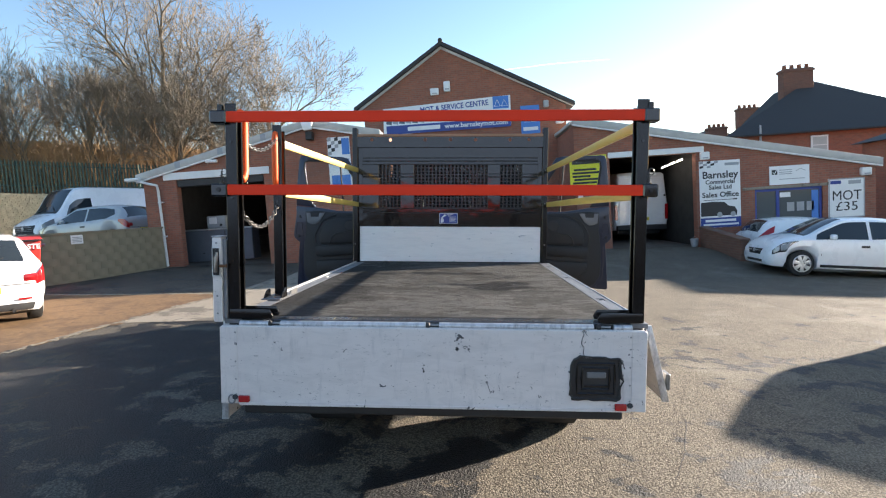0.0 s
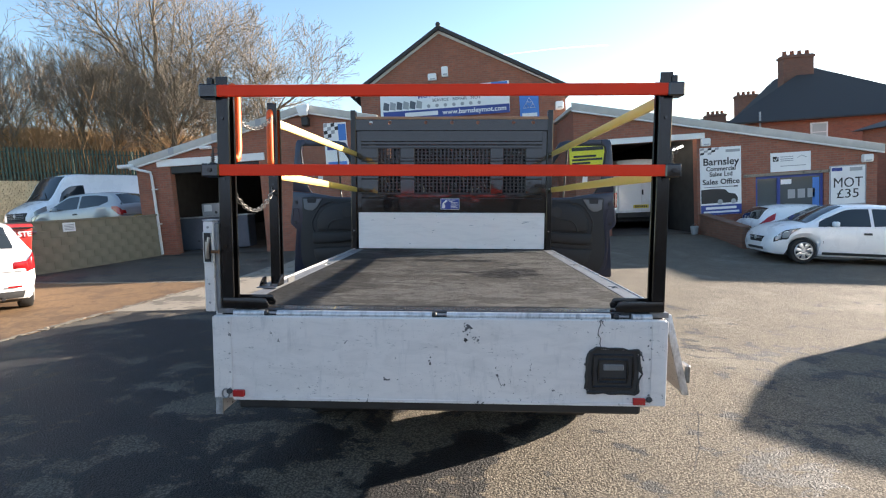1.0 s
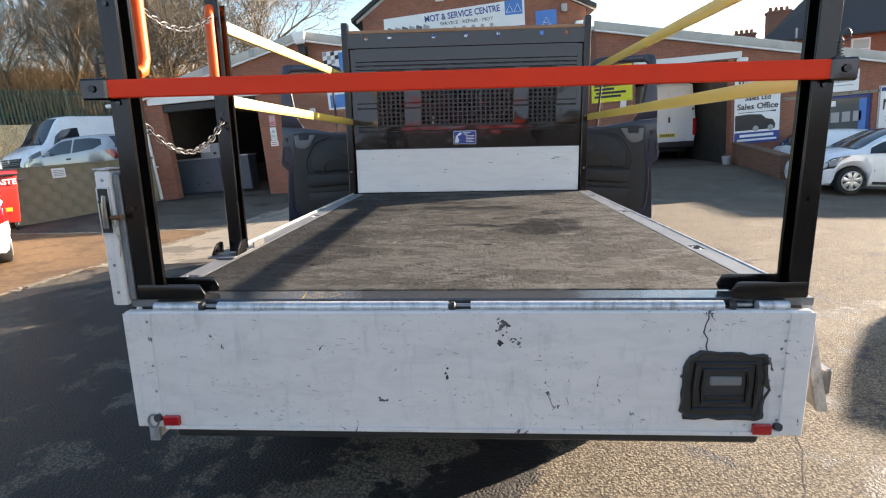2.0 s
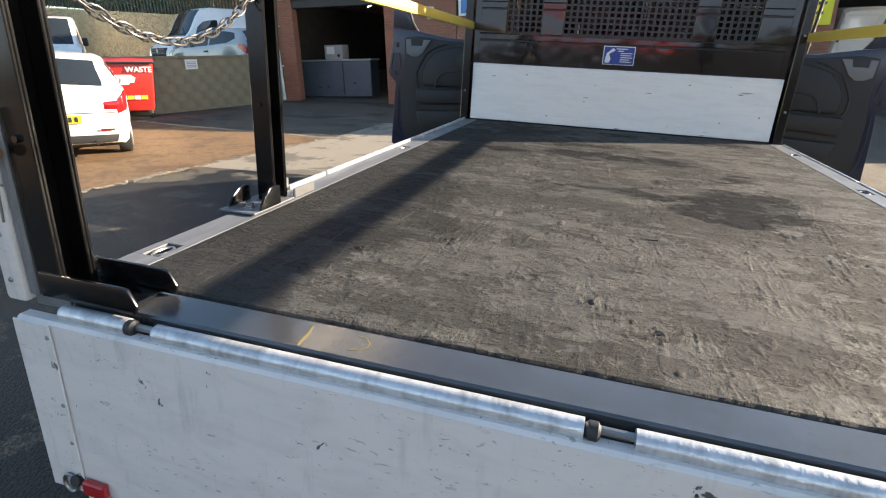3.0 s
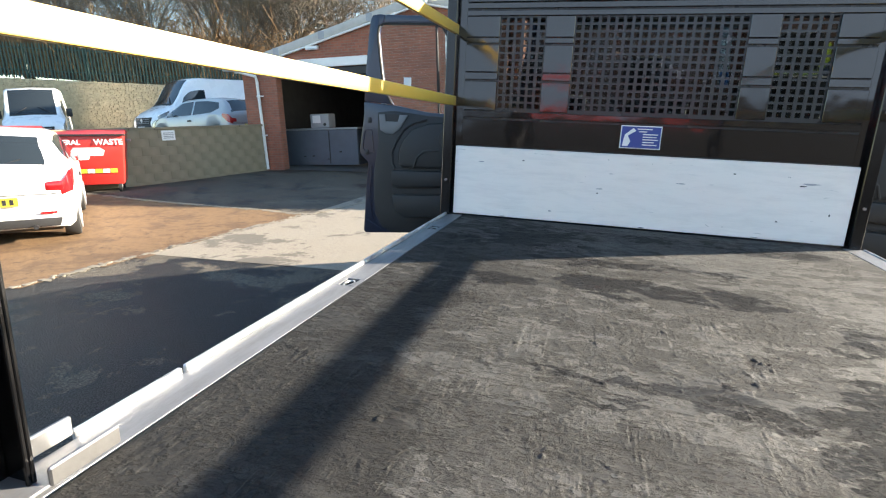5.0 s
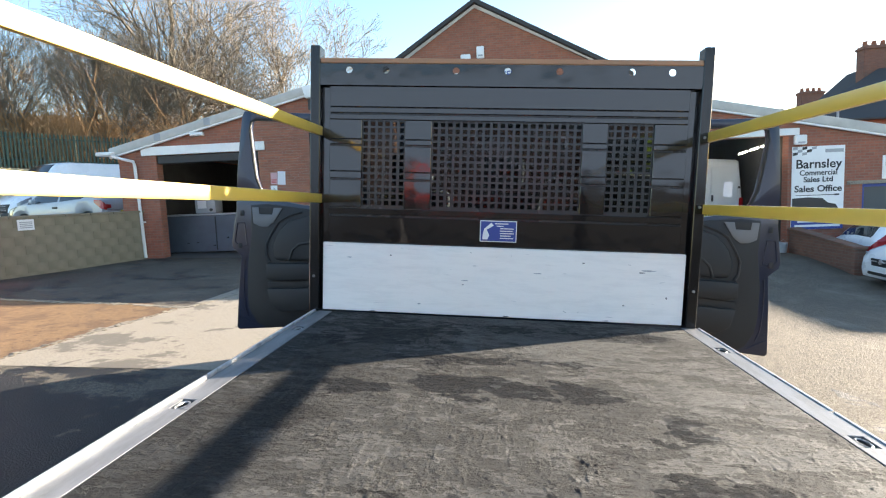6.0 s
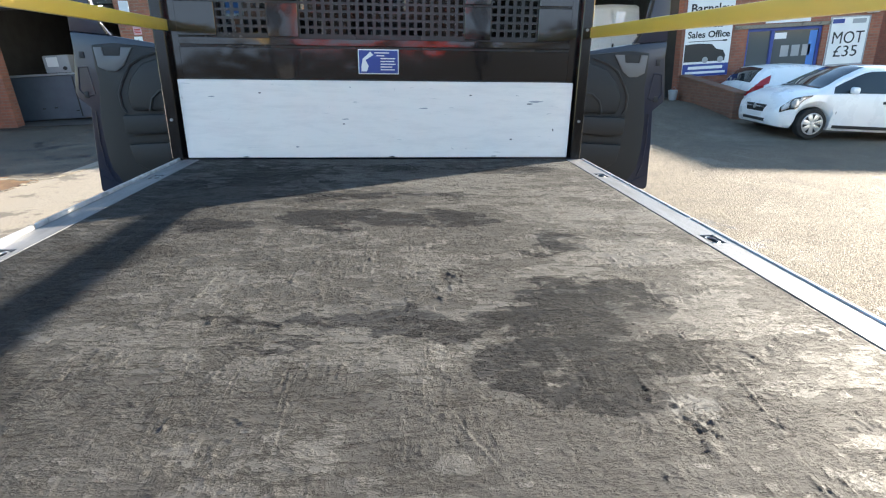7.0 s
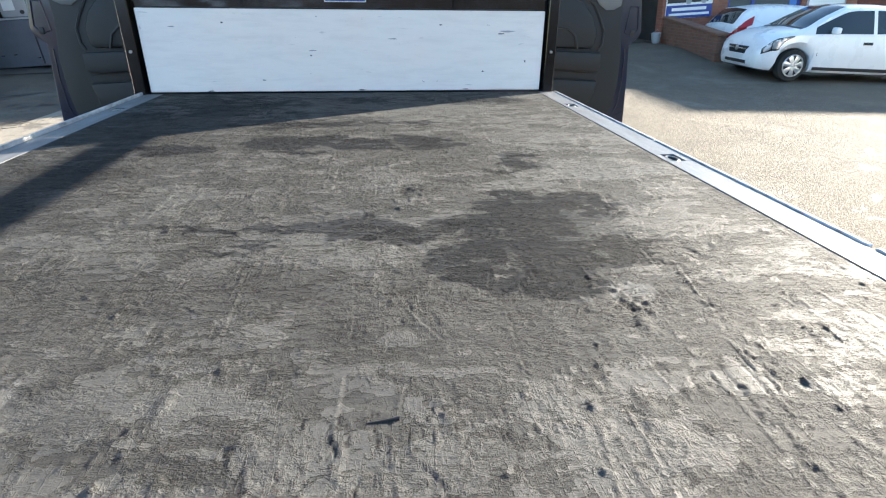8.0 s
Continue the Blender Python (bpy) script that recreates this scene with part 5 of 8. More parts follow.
# side rails with rope-ring pockets
for s in (-1, 1):
    bm = bmesh.new()
    x0, x1 = sorted((s * 0.988, s * 1.076))
    pockets = (3.766, 5.388, 6.40) if s < 0 else (4.255, 5.435, 6.40)
    stops = [3.49] + [y + d for y in pockets for d in (-0.04, 0.04)] + [6.84]
    for a, b in zip(stops[::2], stops[1::2]):
        box((x0, a, 0.975), (x1, b, 0.9995), 0.0015, bm)
    for a, b in [(y - 0.04, y + 0.04) for y in pockets]:
        xa, xb = sorted((s * 0.988, s * 1.006))
        box((xa, a, 0.975), (xb, b, 0.9995), 0.0, bm)
        xa, xb = sorted((s * 1.052, s * 1.076))
        box((xa, a, 0.975), (xb, b, 0.9995), 0.0, bm)
    rail = part("side_rail", bm, "alloy", truck, "scuffed alloy side rail with rope pockets")
    for y in pockets:
        xm = s * 1.029
        part("rope_ring", tube([(xm + 0.016 * math.cos(q), y + 0.03 * math.sin(q), 0.994) for q in [k * math.pi / 6 for k in range(12)]], 0.004, 6, closed=True), "steel", rail)
        part("pocket", box((xm - 0.021, y - 0.039, 0.976), (xm + 0.021, y + 0.039, 0.982)), "blackmatt", rail)
    xa, xb = sorted((s * 1.077, s * 1.09))
    for a, b in ((4.40, 4.655), (4.667, 5.625), (5.64, 6.84)) if s < 0 else ((3.60, 4.73), (4.745, 5.66), (5.675, 6.84)):
        part("edge_lip", box((xa, a, 0.93), (xb, b, 1.012 if s < 0 else 1.0035), 0.003), "lip", rail, "bright worn edge lip")

# the dropped tailgate
gate = part("tailgate", box((-1.078, 3.445, 0.572), (1.055, 3.478, 0.972), 0.006), "tail", truck, "chipped white drop tailgate hanging open")
part("end_cap", box((-1.079, 3.4405, 0.573), (-0.99, 3.4445, 0.968), 0.002), "tail", gate)
part("end_cap", box((0.985, 3.4405, 0.567), (1.058, 3.4445, 0.968), 0.002), "tail", gate)
part("foot_rail", box((-0.985, 3.437, 0.565), (0.985, 3.4445, 0.580), 0.002), "tail", gate)
for x in (-1.0, 0.978):
    for z in (0.62, 0.70, 0.79, 0.88, 0.94):
        part("rivet", tube([(x, 3.4385, z), (x, 3.4405, z)], [0.003, 0.005], 8), "steel", gate)
for a, b in ((-0.985, -0.835), (-0.775, -0.035), (0.035, 0.80), (0.90, 0.99)):
    part("top_lip", tube([(a, 3.473, 0.98), (b, 3.473, 0.98)], 0.0165, 12), "lip", gate, "bright scraped top lip")
for x in (-0.805, 0.0, 0.85):
    part("hinge", tube([(x - 0.012, 3.474, 0.983), (x + 0.035, 3.474, 0.983)], 0.0065, 10), "steel", gate, "bare hinge rod")
    part("hinge_pin", tube([(x - 0.034, 3.470, 0.982), (x - 0.028, 3.470, 0.982), (x - 0.016, 3.470, 0.982), (x - 0.012, 3.470, 0.982)], [0.010, 0.0145, 0.0145, 0.009], 12), "blackmatt", gate, "dark hinge knob")
    part("hinge_plate", box((x - 0.034, 3.476, 0.962), (x + 0.036, 3.491, 0.972), 0.003), "blackmatt", gate)
for x0, x1, dz in ((-0.985, -0.93, 0.0), (0.905, 0.962, -0.008)):
    part("reflector", box((x0, 3.428, 0.582 + dz), (x1, 3.4445, 0.615 + dz), 0.003), "redlens", gate, "red reflector")
    xb = x0 - 0.018 if x0 < 0 else x1 + 0.018
    part("reflector_bolt", tube([(xb, 3.43, 0.61 + dz), (xb, 3.4445, 0.605 + dz)], 0.013, 8), "blackmatt", gate, "rusty bolt")
part("lashing_ring", tube([(-1.022 + 0.017 * math.cos(q), 3.436, 0.596 + 0.022 * math.sin(q)) for q in [k * math.pi / 7 for k in range(14)]], 0.004, 6, closed=True), "steel", gate, "small bent steel ring")
# the recessed black step set into the gate with rough sealant round it
stepbox = part("step_recess", slab([(0.70, 3.4425, 0.628), (0.915, 3.4425, 0.626), (0.93, 3.4425, 0.645), (0.93, 3.4425, 0.80), (0.915, 3.4425, 0.83), (0.73, 3.4425, 0.835), (0.695, 3.4425, 0.815), (0.688, 3.4425, 0.65)], (0, 0.0022, 0)), "blackmatt", truck, "black moulded step set in the tailgate")
seal = []
rnd = random.Random(11)
outline = [(0.70, 0.628), (0.80, 0.624), (0.915, 0.626), (0.932, 0.645), (0.934, 0.72), (0.932, 0.80), (0.915, 0.832), (0.82, 0.838), (0.73, 0.836), (0.695, 0.815), (0.688, 0.73), (0.686, 0.65)]
for k, (x, z) in enumerate(outline):
    x2, z2 = outline[(k + 1) % len(outline)]
    for f in (0.0, 0.33, 0.66):
        seal.append((x + (x2 - x) * f + rnd.gauss(0, 0.004), 3.442 + rnd.uniform(-0.002, 0.001), z + (z2 - z) * f + rnd.gauss(0, 0.004)))
part("sealant", tube(seal, [rnd.uniform(0.004, 0.011) for _ in seal], 6, closed=True), "blackmatt", stepbox, "rough black sealant")
for inset, dep in ((0.03, 0.008), (0.055, 0.014)):
    lo, hi = (0.69 + inset, 0.628 + inset * 0.9), (0.93 - inset, 0.834 - inset * 0.9)
    part("step_rim", tube([(lo[0], 3.4405, lo[1]), (hi[0], 3.4405, lo[1]), (hi[0] + 0.004, 3.4405, (lo[1] + hi[1]) / 2), (hi[0], 3.4405, hi[1]), (lo[0], 3.4405, hi[1]), (lo[0] - 0.004, 3.4405, (lo[1] + hi[1]) / 2)], 0.006, 6, closed=True), "black", stepbox)
part("step_grip", box((0.765, 3.434, 0.735), (0.86, 3.4425, 0.765), 0.004), "trim_grey", stepbox)
part("step_slot", box((0.755, 3.437, 0.69), (0.87, 3.4425, 0.70), 0.002), "black", stepbox)
# crack from the step up to the lip, and a few deep chips
crack = [(0.755, 0.838), (0.748, 0.862), (0.752, 0.884), (0.738, 0.905), (0.742, 0.93), (0.75, 0.95), (0.747, 0.97)]
part("crack", tube([(x, 3.4445, z) for x, z in crack], [0.0016, 0.0022, 0.0015, 0.0024, 0.0016, 0.002, 0.0014], 5), "blackmatt", gate, "jagged crack in the panel")
for x, z, r in ((0.126, 0.868, 0.010), (0.121, 0.877, 0.005), (0.134, 0.895, 0.004), (0.113, 0.91, 0.004), (0.145, 0.905, 0.003), (0.155, 0.925, 0.004), (0.12, 0.935, 0.003), (-0.042, 0.755, 0.007), (-0.046, 0.768, 0.004), (-0.04, 0.785, 0.004)):
    q = random.Random(int(x * 1000 + z * 7000))
    ring_pts = [(x + r * q.uniform(0.4, 1.3) * math.cos(a), 3.4442, z + r * q.uniform(0.5, 1.5) * math.sin(a)) for a in [k * 0.7854 for k in range(8)]]
    part("deep_chip", slab(ring_pts, (0, 0.0006, 0)), "blackmatt", gate)

# dropped sides
for s in (-1, 1):
    out = 0.10 if s > 0 else 0.02
    top, foot = s * 1.094, s * (1.094 + out)
    zl = 0.575 if s > 0 else 0.435
    side = part("drop_side", slab([(top, 3.60, 0.965), (top + s * 0.028, 3.60, 0.968), (foot + s * 0.028, 3.60, zl), (foot, 3.60, zl)], (0, 3.2, 0), 0.004), "tail", truck, "chipped white drop side hanging down")
    part("side_end_cap", slab([(top - s * 0.003, 3.585, 0.967), (top + s * 0.032, 3.585, 0.971), (foot + s * 0.032, 3.585, zl - 0.004), (foot - s * 0.004, 3.585, zl - 0.004)], (0, 0.015, 0), 0.002), "lip", side)
    part("latch", box((foot + s * 0.03 - 0.012, 3.60, zl + 0.05), (foot + s * 0.03 + 0.012, 3.68, zl + 0.14), 0.006), "steel", side)

# white corner pillar with its latch
pillar = part("corner_pillar", box((-1.125, 3.47, 0.985), (-1.075, 3.535, 1.42), 0.008, None, 2), "tail", truck, "white alloy corner pillar with latch")
part("latch_recess", box((-1.119, 3.4665, 1.225), (-1.083, 3.4698, 1.365), 0.001), "blackmatt", pillar, "dark latch recess")
for a, b, c, d in ((-1.122, 1.221, -1.080, 1.226), (-1.122, 1.364, -1.080, 1.369), (-1.122, 1.2265, -1.118, 1.3635), (-1.084, 1.2265, -1.080, 1.3635)):
    part("recess_rim", box((a, 3.4635, b), (c, 3.4695, d), 0.001), "lip", pillar)
part("pillar_latch", box((-1.110, 3.455, 1.24), (-1.092, 3.466, 1.33), 0.004), "steel", pillar, "steel over-centre latch")
part("latch_handle", tube([(-1.099, 3.455, 1.25), (-1.089, 3.442, 1.29), (-1.086, 3.446, 1.345)], 0.006, 8), "steel", pillar)
part("latch_pivot", tube([(-1.113, 3.459, 1.325), (-1.086, 3.459, 1.325)], 0.005, 8), "darksteel", pillar)
part("pillar_side", box((-1.073, 3.478, 1.0), (-1.052, 3.53, 1.41), 0.004), "alloy", pillar, "grey channel beside the pillar")
part("pillar_cap", box((-1.127, 3.468, 1.4205), (-1.073, 3.537, 1.4265), 0.002), "lip", pillar)
part("pillar_bolt", tube([(-1.082, 3.462, 1.275), (-1.050, 3.462, 1.275), (-1.046, 3.462, 1.275)], [0.007, 0.007, 0.011], 8), "rust", pillar, "rusty brown bolt")
part("lashing_wire", tube([(-1.066, 3.465, 1.27), (-1.074, 3.458, 1.235), (-1.062, 3.46, 1.20), (-1.070, 3.462, 1.15)], 0.0022, 6), "steel", pillar, "bent end of wire")
for z in (1.03, 1.12, 1.39):
    part("pillar_rivet", tube([(-1.100, 3.4665, z), (-1.100, 3.4695, z)], [0.004, 0.006], 8), "steel", pillar)


def guard_post(x, y, top, side):
    """A steel channel post, open towards the bed; side: -1 west, 1 east."""
    w, d, t = 0.057, 0.075, 0.007
    xo, xi = x + side * w / 2, x - side * w / 2          # outer and inner edge

    def piece(xa, xb, ya, yb, z1, bm=None):
        return box((min(xa, xb), ya, 1.004), (max(xa, xb), yb, z1), 0.0015, bm)

    post = part("guard_post", piece(xo, xo - side * t, y + t, y + d - t, top), "blackpost", truck, "black steel channel post")
    part("flange", piece(xo, xi, y, y + t - 0.0004, top), "blackpost", post)
    part("flange", piece(xo, xi, y + d - t + 0.0004, y + d, top - 0.03), "blackpost", post)
    for xa, xb, ya in ((xi, xi + side * t, y + t), (xi, xi + side * t, y + d - 2 * t)):
        part("return_lip", piece(xa, xb, ya, ya + t - 0.0004, top - 0.03), "blackpost", post)
    for z in (1.3, 1.62, 1.9):
        part("bolt", tube([(x, y - 0.006, z), (x, y, z)], 0.007, 6), "black", post)
    return post


pl = guard_post(-1.018, 3.482, 2.09, -1)
pm = guard_post(-1.045, 4.21, 2.105, -1)
pr = guard_post(1.023, 3.482, 2.10, 1)
for post, s, x in ((pl, 1, -1.04), (pr, -1, 1.045)):
    def at(a):
        return x + s * a
    for y in (3.478, 3.575):
        part("foot_angle", slab([(at(0.0), y, 1.003), (at(0.215), y, 1.003), (at(0.222), y, 1.02), (at(0.205), y, 1.05), (at(0.19), y, 1.052), (at(0.0), y, 1.052)], (0, 0.008, 0), 0.0015), "blackpost", post, "black angle iron foot")
    part("foot_plate", box((min(at(0), at(0.19)), 3.486, 1.0025), (max(at(0), at(0.19)), 3.575, 1.0085), 0.001), "black", post)
    for k in range(2):
        part("foot_bolt", tube([(at(0.06 + 0.08 * k), 3.53, 1.008), (at(0.06 + 0.08 * k), 3.53, 1.014)], 0.008, 6), "blackpost", post)
# the middle post stands in a bent bracket bolted to the rail
part("foot_bracket", box((-1.112, 4.072, 1.003), (-0.992, 4.30, 1.009), 0.002), "alloy", pm)
for x, run in ((-0.998, 1.0), (-1.106, 0.8)):
    cheek = [(4.10, 1.009), (4.205, 1.009), (4.205, 1.009 + 0.056 * run), (4.185, 1.009 + 0.062 * run), (4.155, 1.009 + 0.058 * run), (4.125, 1.009 + 0.036 * run), (4.108, 1.009 + 0.016 * run)]
    part("foot_gusset", slab([(x, y, z) for y, z in cheek], (0.009, 0, 0), 0.0025), "blackpost", pm, "black bent steel gusset")
part("foot_flat", box((-1.092, 4.288, 1.003), (-1.082, 4.40, 1.040), 0.003), "steel", pm)
part("foot_flat", box((-0.998, 4.285, 1.003), (-0.989, 4.41, 1.036), 0.003), "steel", pm)
part("foot_bolt", tube([(-1.052, 4.135, 1.009), (-1.052, 4.135, 1.020)], 0.012, 6), "steel", pm)
part("foot_washer", tube([(-1.052, 4.135, 1.009), (-1.052, 4.135, 1.0115)], 0.019, 14), "steel", pm)

# red cross rails and yellow side rails
for z, post in ((2.0205, pl), (1.659, pl)):
    h = 0.026
    rail = part("red_rail", box((-1.03, 3.452, z - h), (1.022, 3.474, z + h), 0.003), "red", truck, "red painted cross rail")
    for x0, x1 in ((-1.112, -1.028), (1.020, 1.092)):
        part("rail_socket", box((x0, 3.446, z - h - 0.006), (x1, 3.522, z + h + 0.004), 0.006), "black", rail, "black rail socket")
        xm = (x0 + x1) / 2
        # a sprung locking pin with its finger ring, and the bolt head at the socket's face
        zt = z + h + 0.004
        if z > 1.9:
            part("socket_stub", box((xm - 0.013, 3.472, zt + 0.002), (xm + 0.013, 3.498, zt + 0.034), 0.003), "blackpost", rail)
            continue
        part("socket_pin", tube([(xm, 3.485, zt), (xm, 3.485, zt + 0.062), (xm + 0.004, 3.485, zt + 0.066)], 0.0045, 8), "darksteel", rail, "steel locking pin")
        turns = [k * math.pi / 4 for k in range(41)]
        part("pin_spring", tube([(xm + 0.0095 * math.cos(q), 3.485 + 0.0095 * math.sin(q), zt + 0.004 + 0.042 * q / turns[-1]) for q in turns], 0.0019, 5), "darksteel", rail, "coiled pin spring")
        part("pin_ring", tube([(xm + 0.013 + 0.013 * math.cos(q), 3.485, zt + 0.062 + 0.016 * math.sin(q)) for q in [k * math.pi / 6 for k in range(12)]], 0.0022, 6, closed=True), "darksteel", rail)
        part("pin_collar", tube([(xm, 3.485, zt - 0.002), (xm, 3.485, zt + 0.006)], 0.015, 10), "blackpost", rail)
        part("socket_bolt", tube([(xm, 3.440, z), (xm, 3.446, z)], 0.011, 6), "blackpost", rail)
for x, y0 in ((-1.072, 4.30), (1.066, 3.545)):
    for za, zb in ((2.005, 2.04), (1.682 if x < 0 else 1.645, 1.655)):
        bm = slab([(x - 0.011, y0, za - 0.026), (x + 0.011, y0, za - 0.026), (x + 0.011, y0, za + 0.026), (x - 0.011, y0, za + 0.026)], (0, 6.90 - y0, zb - za), 0.003)
        part("yellow_rail", bm, "yellow", truck, "yellow painted side rail")


def grab_handle(x, y, side):
    z0, z1, o = 1.715, 2.06, side * 0.05
    pts = [(x, y, z0), (x, y + o * 0.7, z0 + 0.012), (x, y + o, z0 + 0.05), (x, y + o, z1 - 0.05), (x, y + o * 0.7, z1 - 0.012), (x, y, z1)]
    return tube(pts, 0.0205, 12)


part("grab_handle", grab_handle(-1.005, 3.565, 1), "orange", truck, "orange tubular grab handle")
part("grab_handle", grab_handle(-1.055, 4.25, -1), "orange", truck, "orange tubular grab handle")


def chain(a, b, sag, count):
    """A hanging chain between two posts, each link a ring turned across the last."""
    bm = bmesh.new()
    a, b = Vector(a), Vector(b)
    for k in range(count):
        f = (k + 0.5) / count
        p = a.lerp(b, f) - Vector((0, 0, sag * 4 * f * (1 - f)))
        d = (b - a) / count - Vector((0, 0, sag * 4 * (1 - 2 * f) / count))
        d.normalize()
        side = d.orthogonal().normalized()
        up = d.cross(side)
        if k % 2:
            side, up = up, side
        half = (b - a).length / count * 0.78 + 0.004
        pts = [p + d * (half * math.cos(q)) + side * (0.011 * math.sin(q)) for q in [i * math.pi / 5 for i in range(10)]]
        tube(pts, 0.0028, 6, bm, closed=True)
    return bm


part("chain", chain((-1.03, 3.56, 1.60), (-1.045, 4.25, 1.63), 0.15, 23), "darksteel", truck, "sagging steel chain")
part("chain", chain((-1.03, 3.56, 1.97), (-1.045, 4.25, 2.05), 0.10, 23), "darksteel", truck, "sagging steel chain")

# headboard, standing a little askew on the bed
YH = 6.87
HEAD = pose(-0.026, 6.846, 0.006, 0, 0, 0.36) @ pose(0, -6.856, 0)
for s in (-1, 1):
    x0, x1 = sorted((s * 1.037, s * 1.092))
    hp = part("headboard_post", box((x0, YH - 0.035, 0.96), (x1, YH + 0.05, 2.50), 0.004), "blackpost", truck, "black steel headboard post")
    hp.matrix_basis = HEAD
    x0, x1 = sorted((s * 0.985, s * 1.036))
    part("inner_flange", box((x0, YH + 0.012, 1.0), (x1, YH + 0.02, 2.40), 0.002), "black", hp)
    for z in (1.2, 1.66, 2.03):
        part("post_bolt", tube([(s * 1.064, YH - 0.043, z), (s * 1.064, YH - 0.035, z)], 0.008, 6), "steel", hp)
kick = part("kick_panel", box((-1.018, YH - 0.014, 1.002), (1.022, YH + 0.012, 1.398), 0.003), "kick", truck, "scuffed white panel at the foot of the headboard")
kick.matrix_basis = HEAD
chip_rnd = random.Random(23)
for x, z, a, b, mat in ((0.818, 1.300, 0.050, 0.006, "grey"), (0.79, 1.288, 0.020, 0.004, "ink"), (-0.20, 1.180, 0.006, 0.004, "ink"), (-0.19, 1.205, 0.022, 0.003, "grey"), (0.22, 1.262, 0.030, 0.003, "grey"), (0.47, 1.33, 0.008, 0.004, "ink"), (-0.62, 1.335, 0.008, 0.005, "ink"), (-0.86, 1.315, 0.018, 0.003, "grey"), (0.70, 1.10, 0.007, 0.005, "ink"), (-0.45, 1.06, 0.012, 0.004, "grey"), (0.93, 1.15, 0.005, 0.008, "ink"), (0.05, 1.008, 0.02, 0.003, "ink"), (-0.72, 1.007, 0.02, 0.003, "ink"), (0.61, 1.009, 0.016, 0.003, "ink")):
    rim = [(x + a * chip_rnd.uniform(0.55, 1.1) * math.cos(q), YH - 0.0147, z + b * chip_rnd.uniform(0.55, 1.1) * math.sin(q)) for q in [k * math.pi / 5 for k in range(10)]]
    part("paint_chip", slab(rim, (0, 0.0005, 0)), mat, kick, "dark chip in the white paint")
# one sheet with rows of square punchings, stiffened by pressed ribs
PX, PZ, HOLE = 0.0417, 0.0372, 0.026
GRILLES = ((-0.793, 6, 13), (-0.395, 20, 13), (0.571, 6, 13))


def punched_sheet():
    xs, zs, holes = {-0.985, 0.985}, {1.40, 2.29}, set()
    z1 = 2.092
    for x0, nx, nz in GRILLES:
        for i in range(nx):
            for j in range(nz):
                a, b = x0 + i * PX, z1 - j * PZ - HOLE
                xs.update((round(a, 4), round(a + HOLE, 4)))
                zs.update((round(b, 4), round(b + HOLE, 4)))
                holes.add((round(a, 4), round(b, 4)))
    xs, zs = sorted(xs), sorted(zs)
    bm = bmesh.new()
    solid_cell = [[(xs[i], zs[j]) not in holes for i in range(len(xs) - 1)] for j in range(len(zs) - 1)]
    for y in (YH, YH + 0.006):
        grid = [[bm.verts.new((x, y, z)) for x in xs] for z in zs]
        for j, row in enumerate(solid_cell):
            for i, full in enumerate(row):
                if full:
                    bm.faces.new((grid[j][i], grid[j][i + 1], grid[j + 1][i + 1], grid[j + 1][i]))
        if y == YH:
            front = grid
    for j, row in enumerate(solid_cell):
        for i, full in enumerate(row):
            if not full:
                c = [front[j][i], front[j][i + 1], front[j + 1][i + 1], front[j + 1][i]]
                e = [grid[j][i], grid[j][i + 1], grid[j + 1][i + 1], grid[j + 1][i]]
                for k in range(4):
                    bm.faces.new((c[k], c[(k + 1) % 4], e[(k + 1) % 4], e[k]))
    bmesh.ops.recalc_face_normals(bm, faces=bm.faces)
    return bm


board = part("punched_sheet", punched_sheet(), "sheetblack", truck, "black gloss steel sheet with square punched grilles")
board.matrix_basis = HEAD
GROOVES = ((1.402, 0.004), (1.558, 0.012), (1.601, 0.007), (1.764, 0.011), (1.808, 0.005), (1.956, 0.011), (1.99, 0.005), (2.099, 0.003), (2.132, 0.011), (2.168, 0.006), (2.284, 0.004))
for (za, ta), (zb, tb) in zip(GROOVES, GROOVES[1:]):
    pieces = ((-0.985, 0.985),) if za > 2.09 or zb < 1.605 else ((-0.985, -0.80), (-0.552, -0.402), (0.430, 0.564), (0.812, 0.985))
    for a, b in pieces:
        part("plank", box((a, YH - 0.014, za + ta / 2), (b, YH - 0.0005, zb - tb / 2), 0.0018), "black", board)


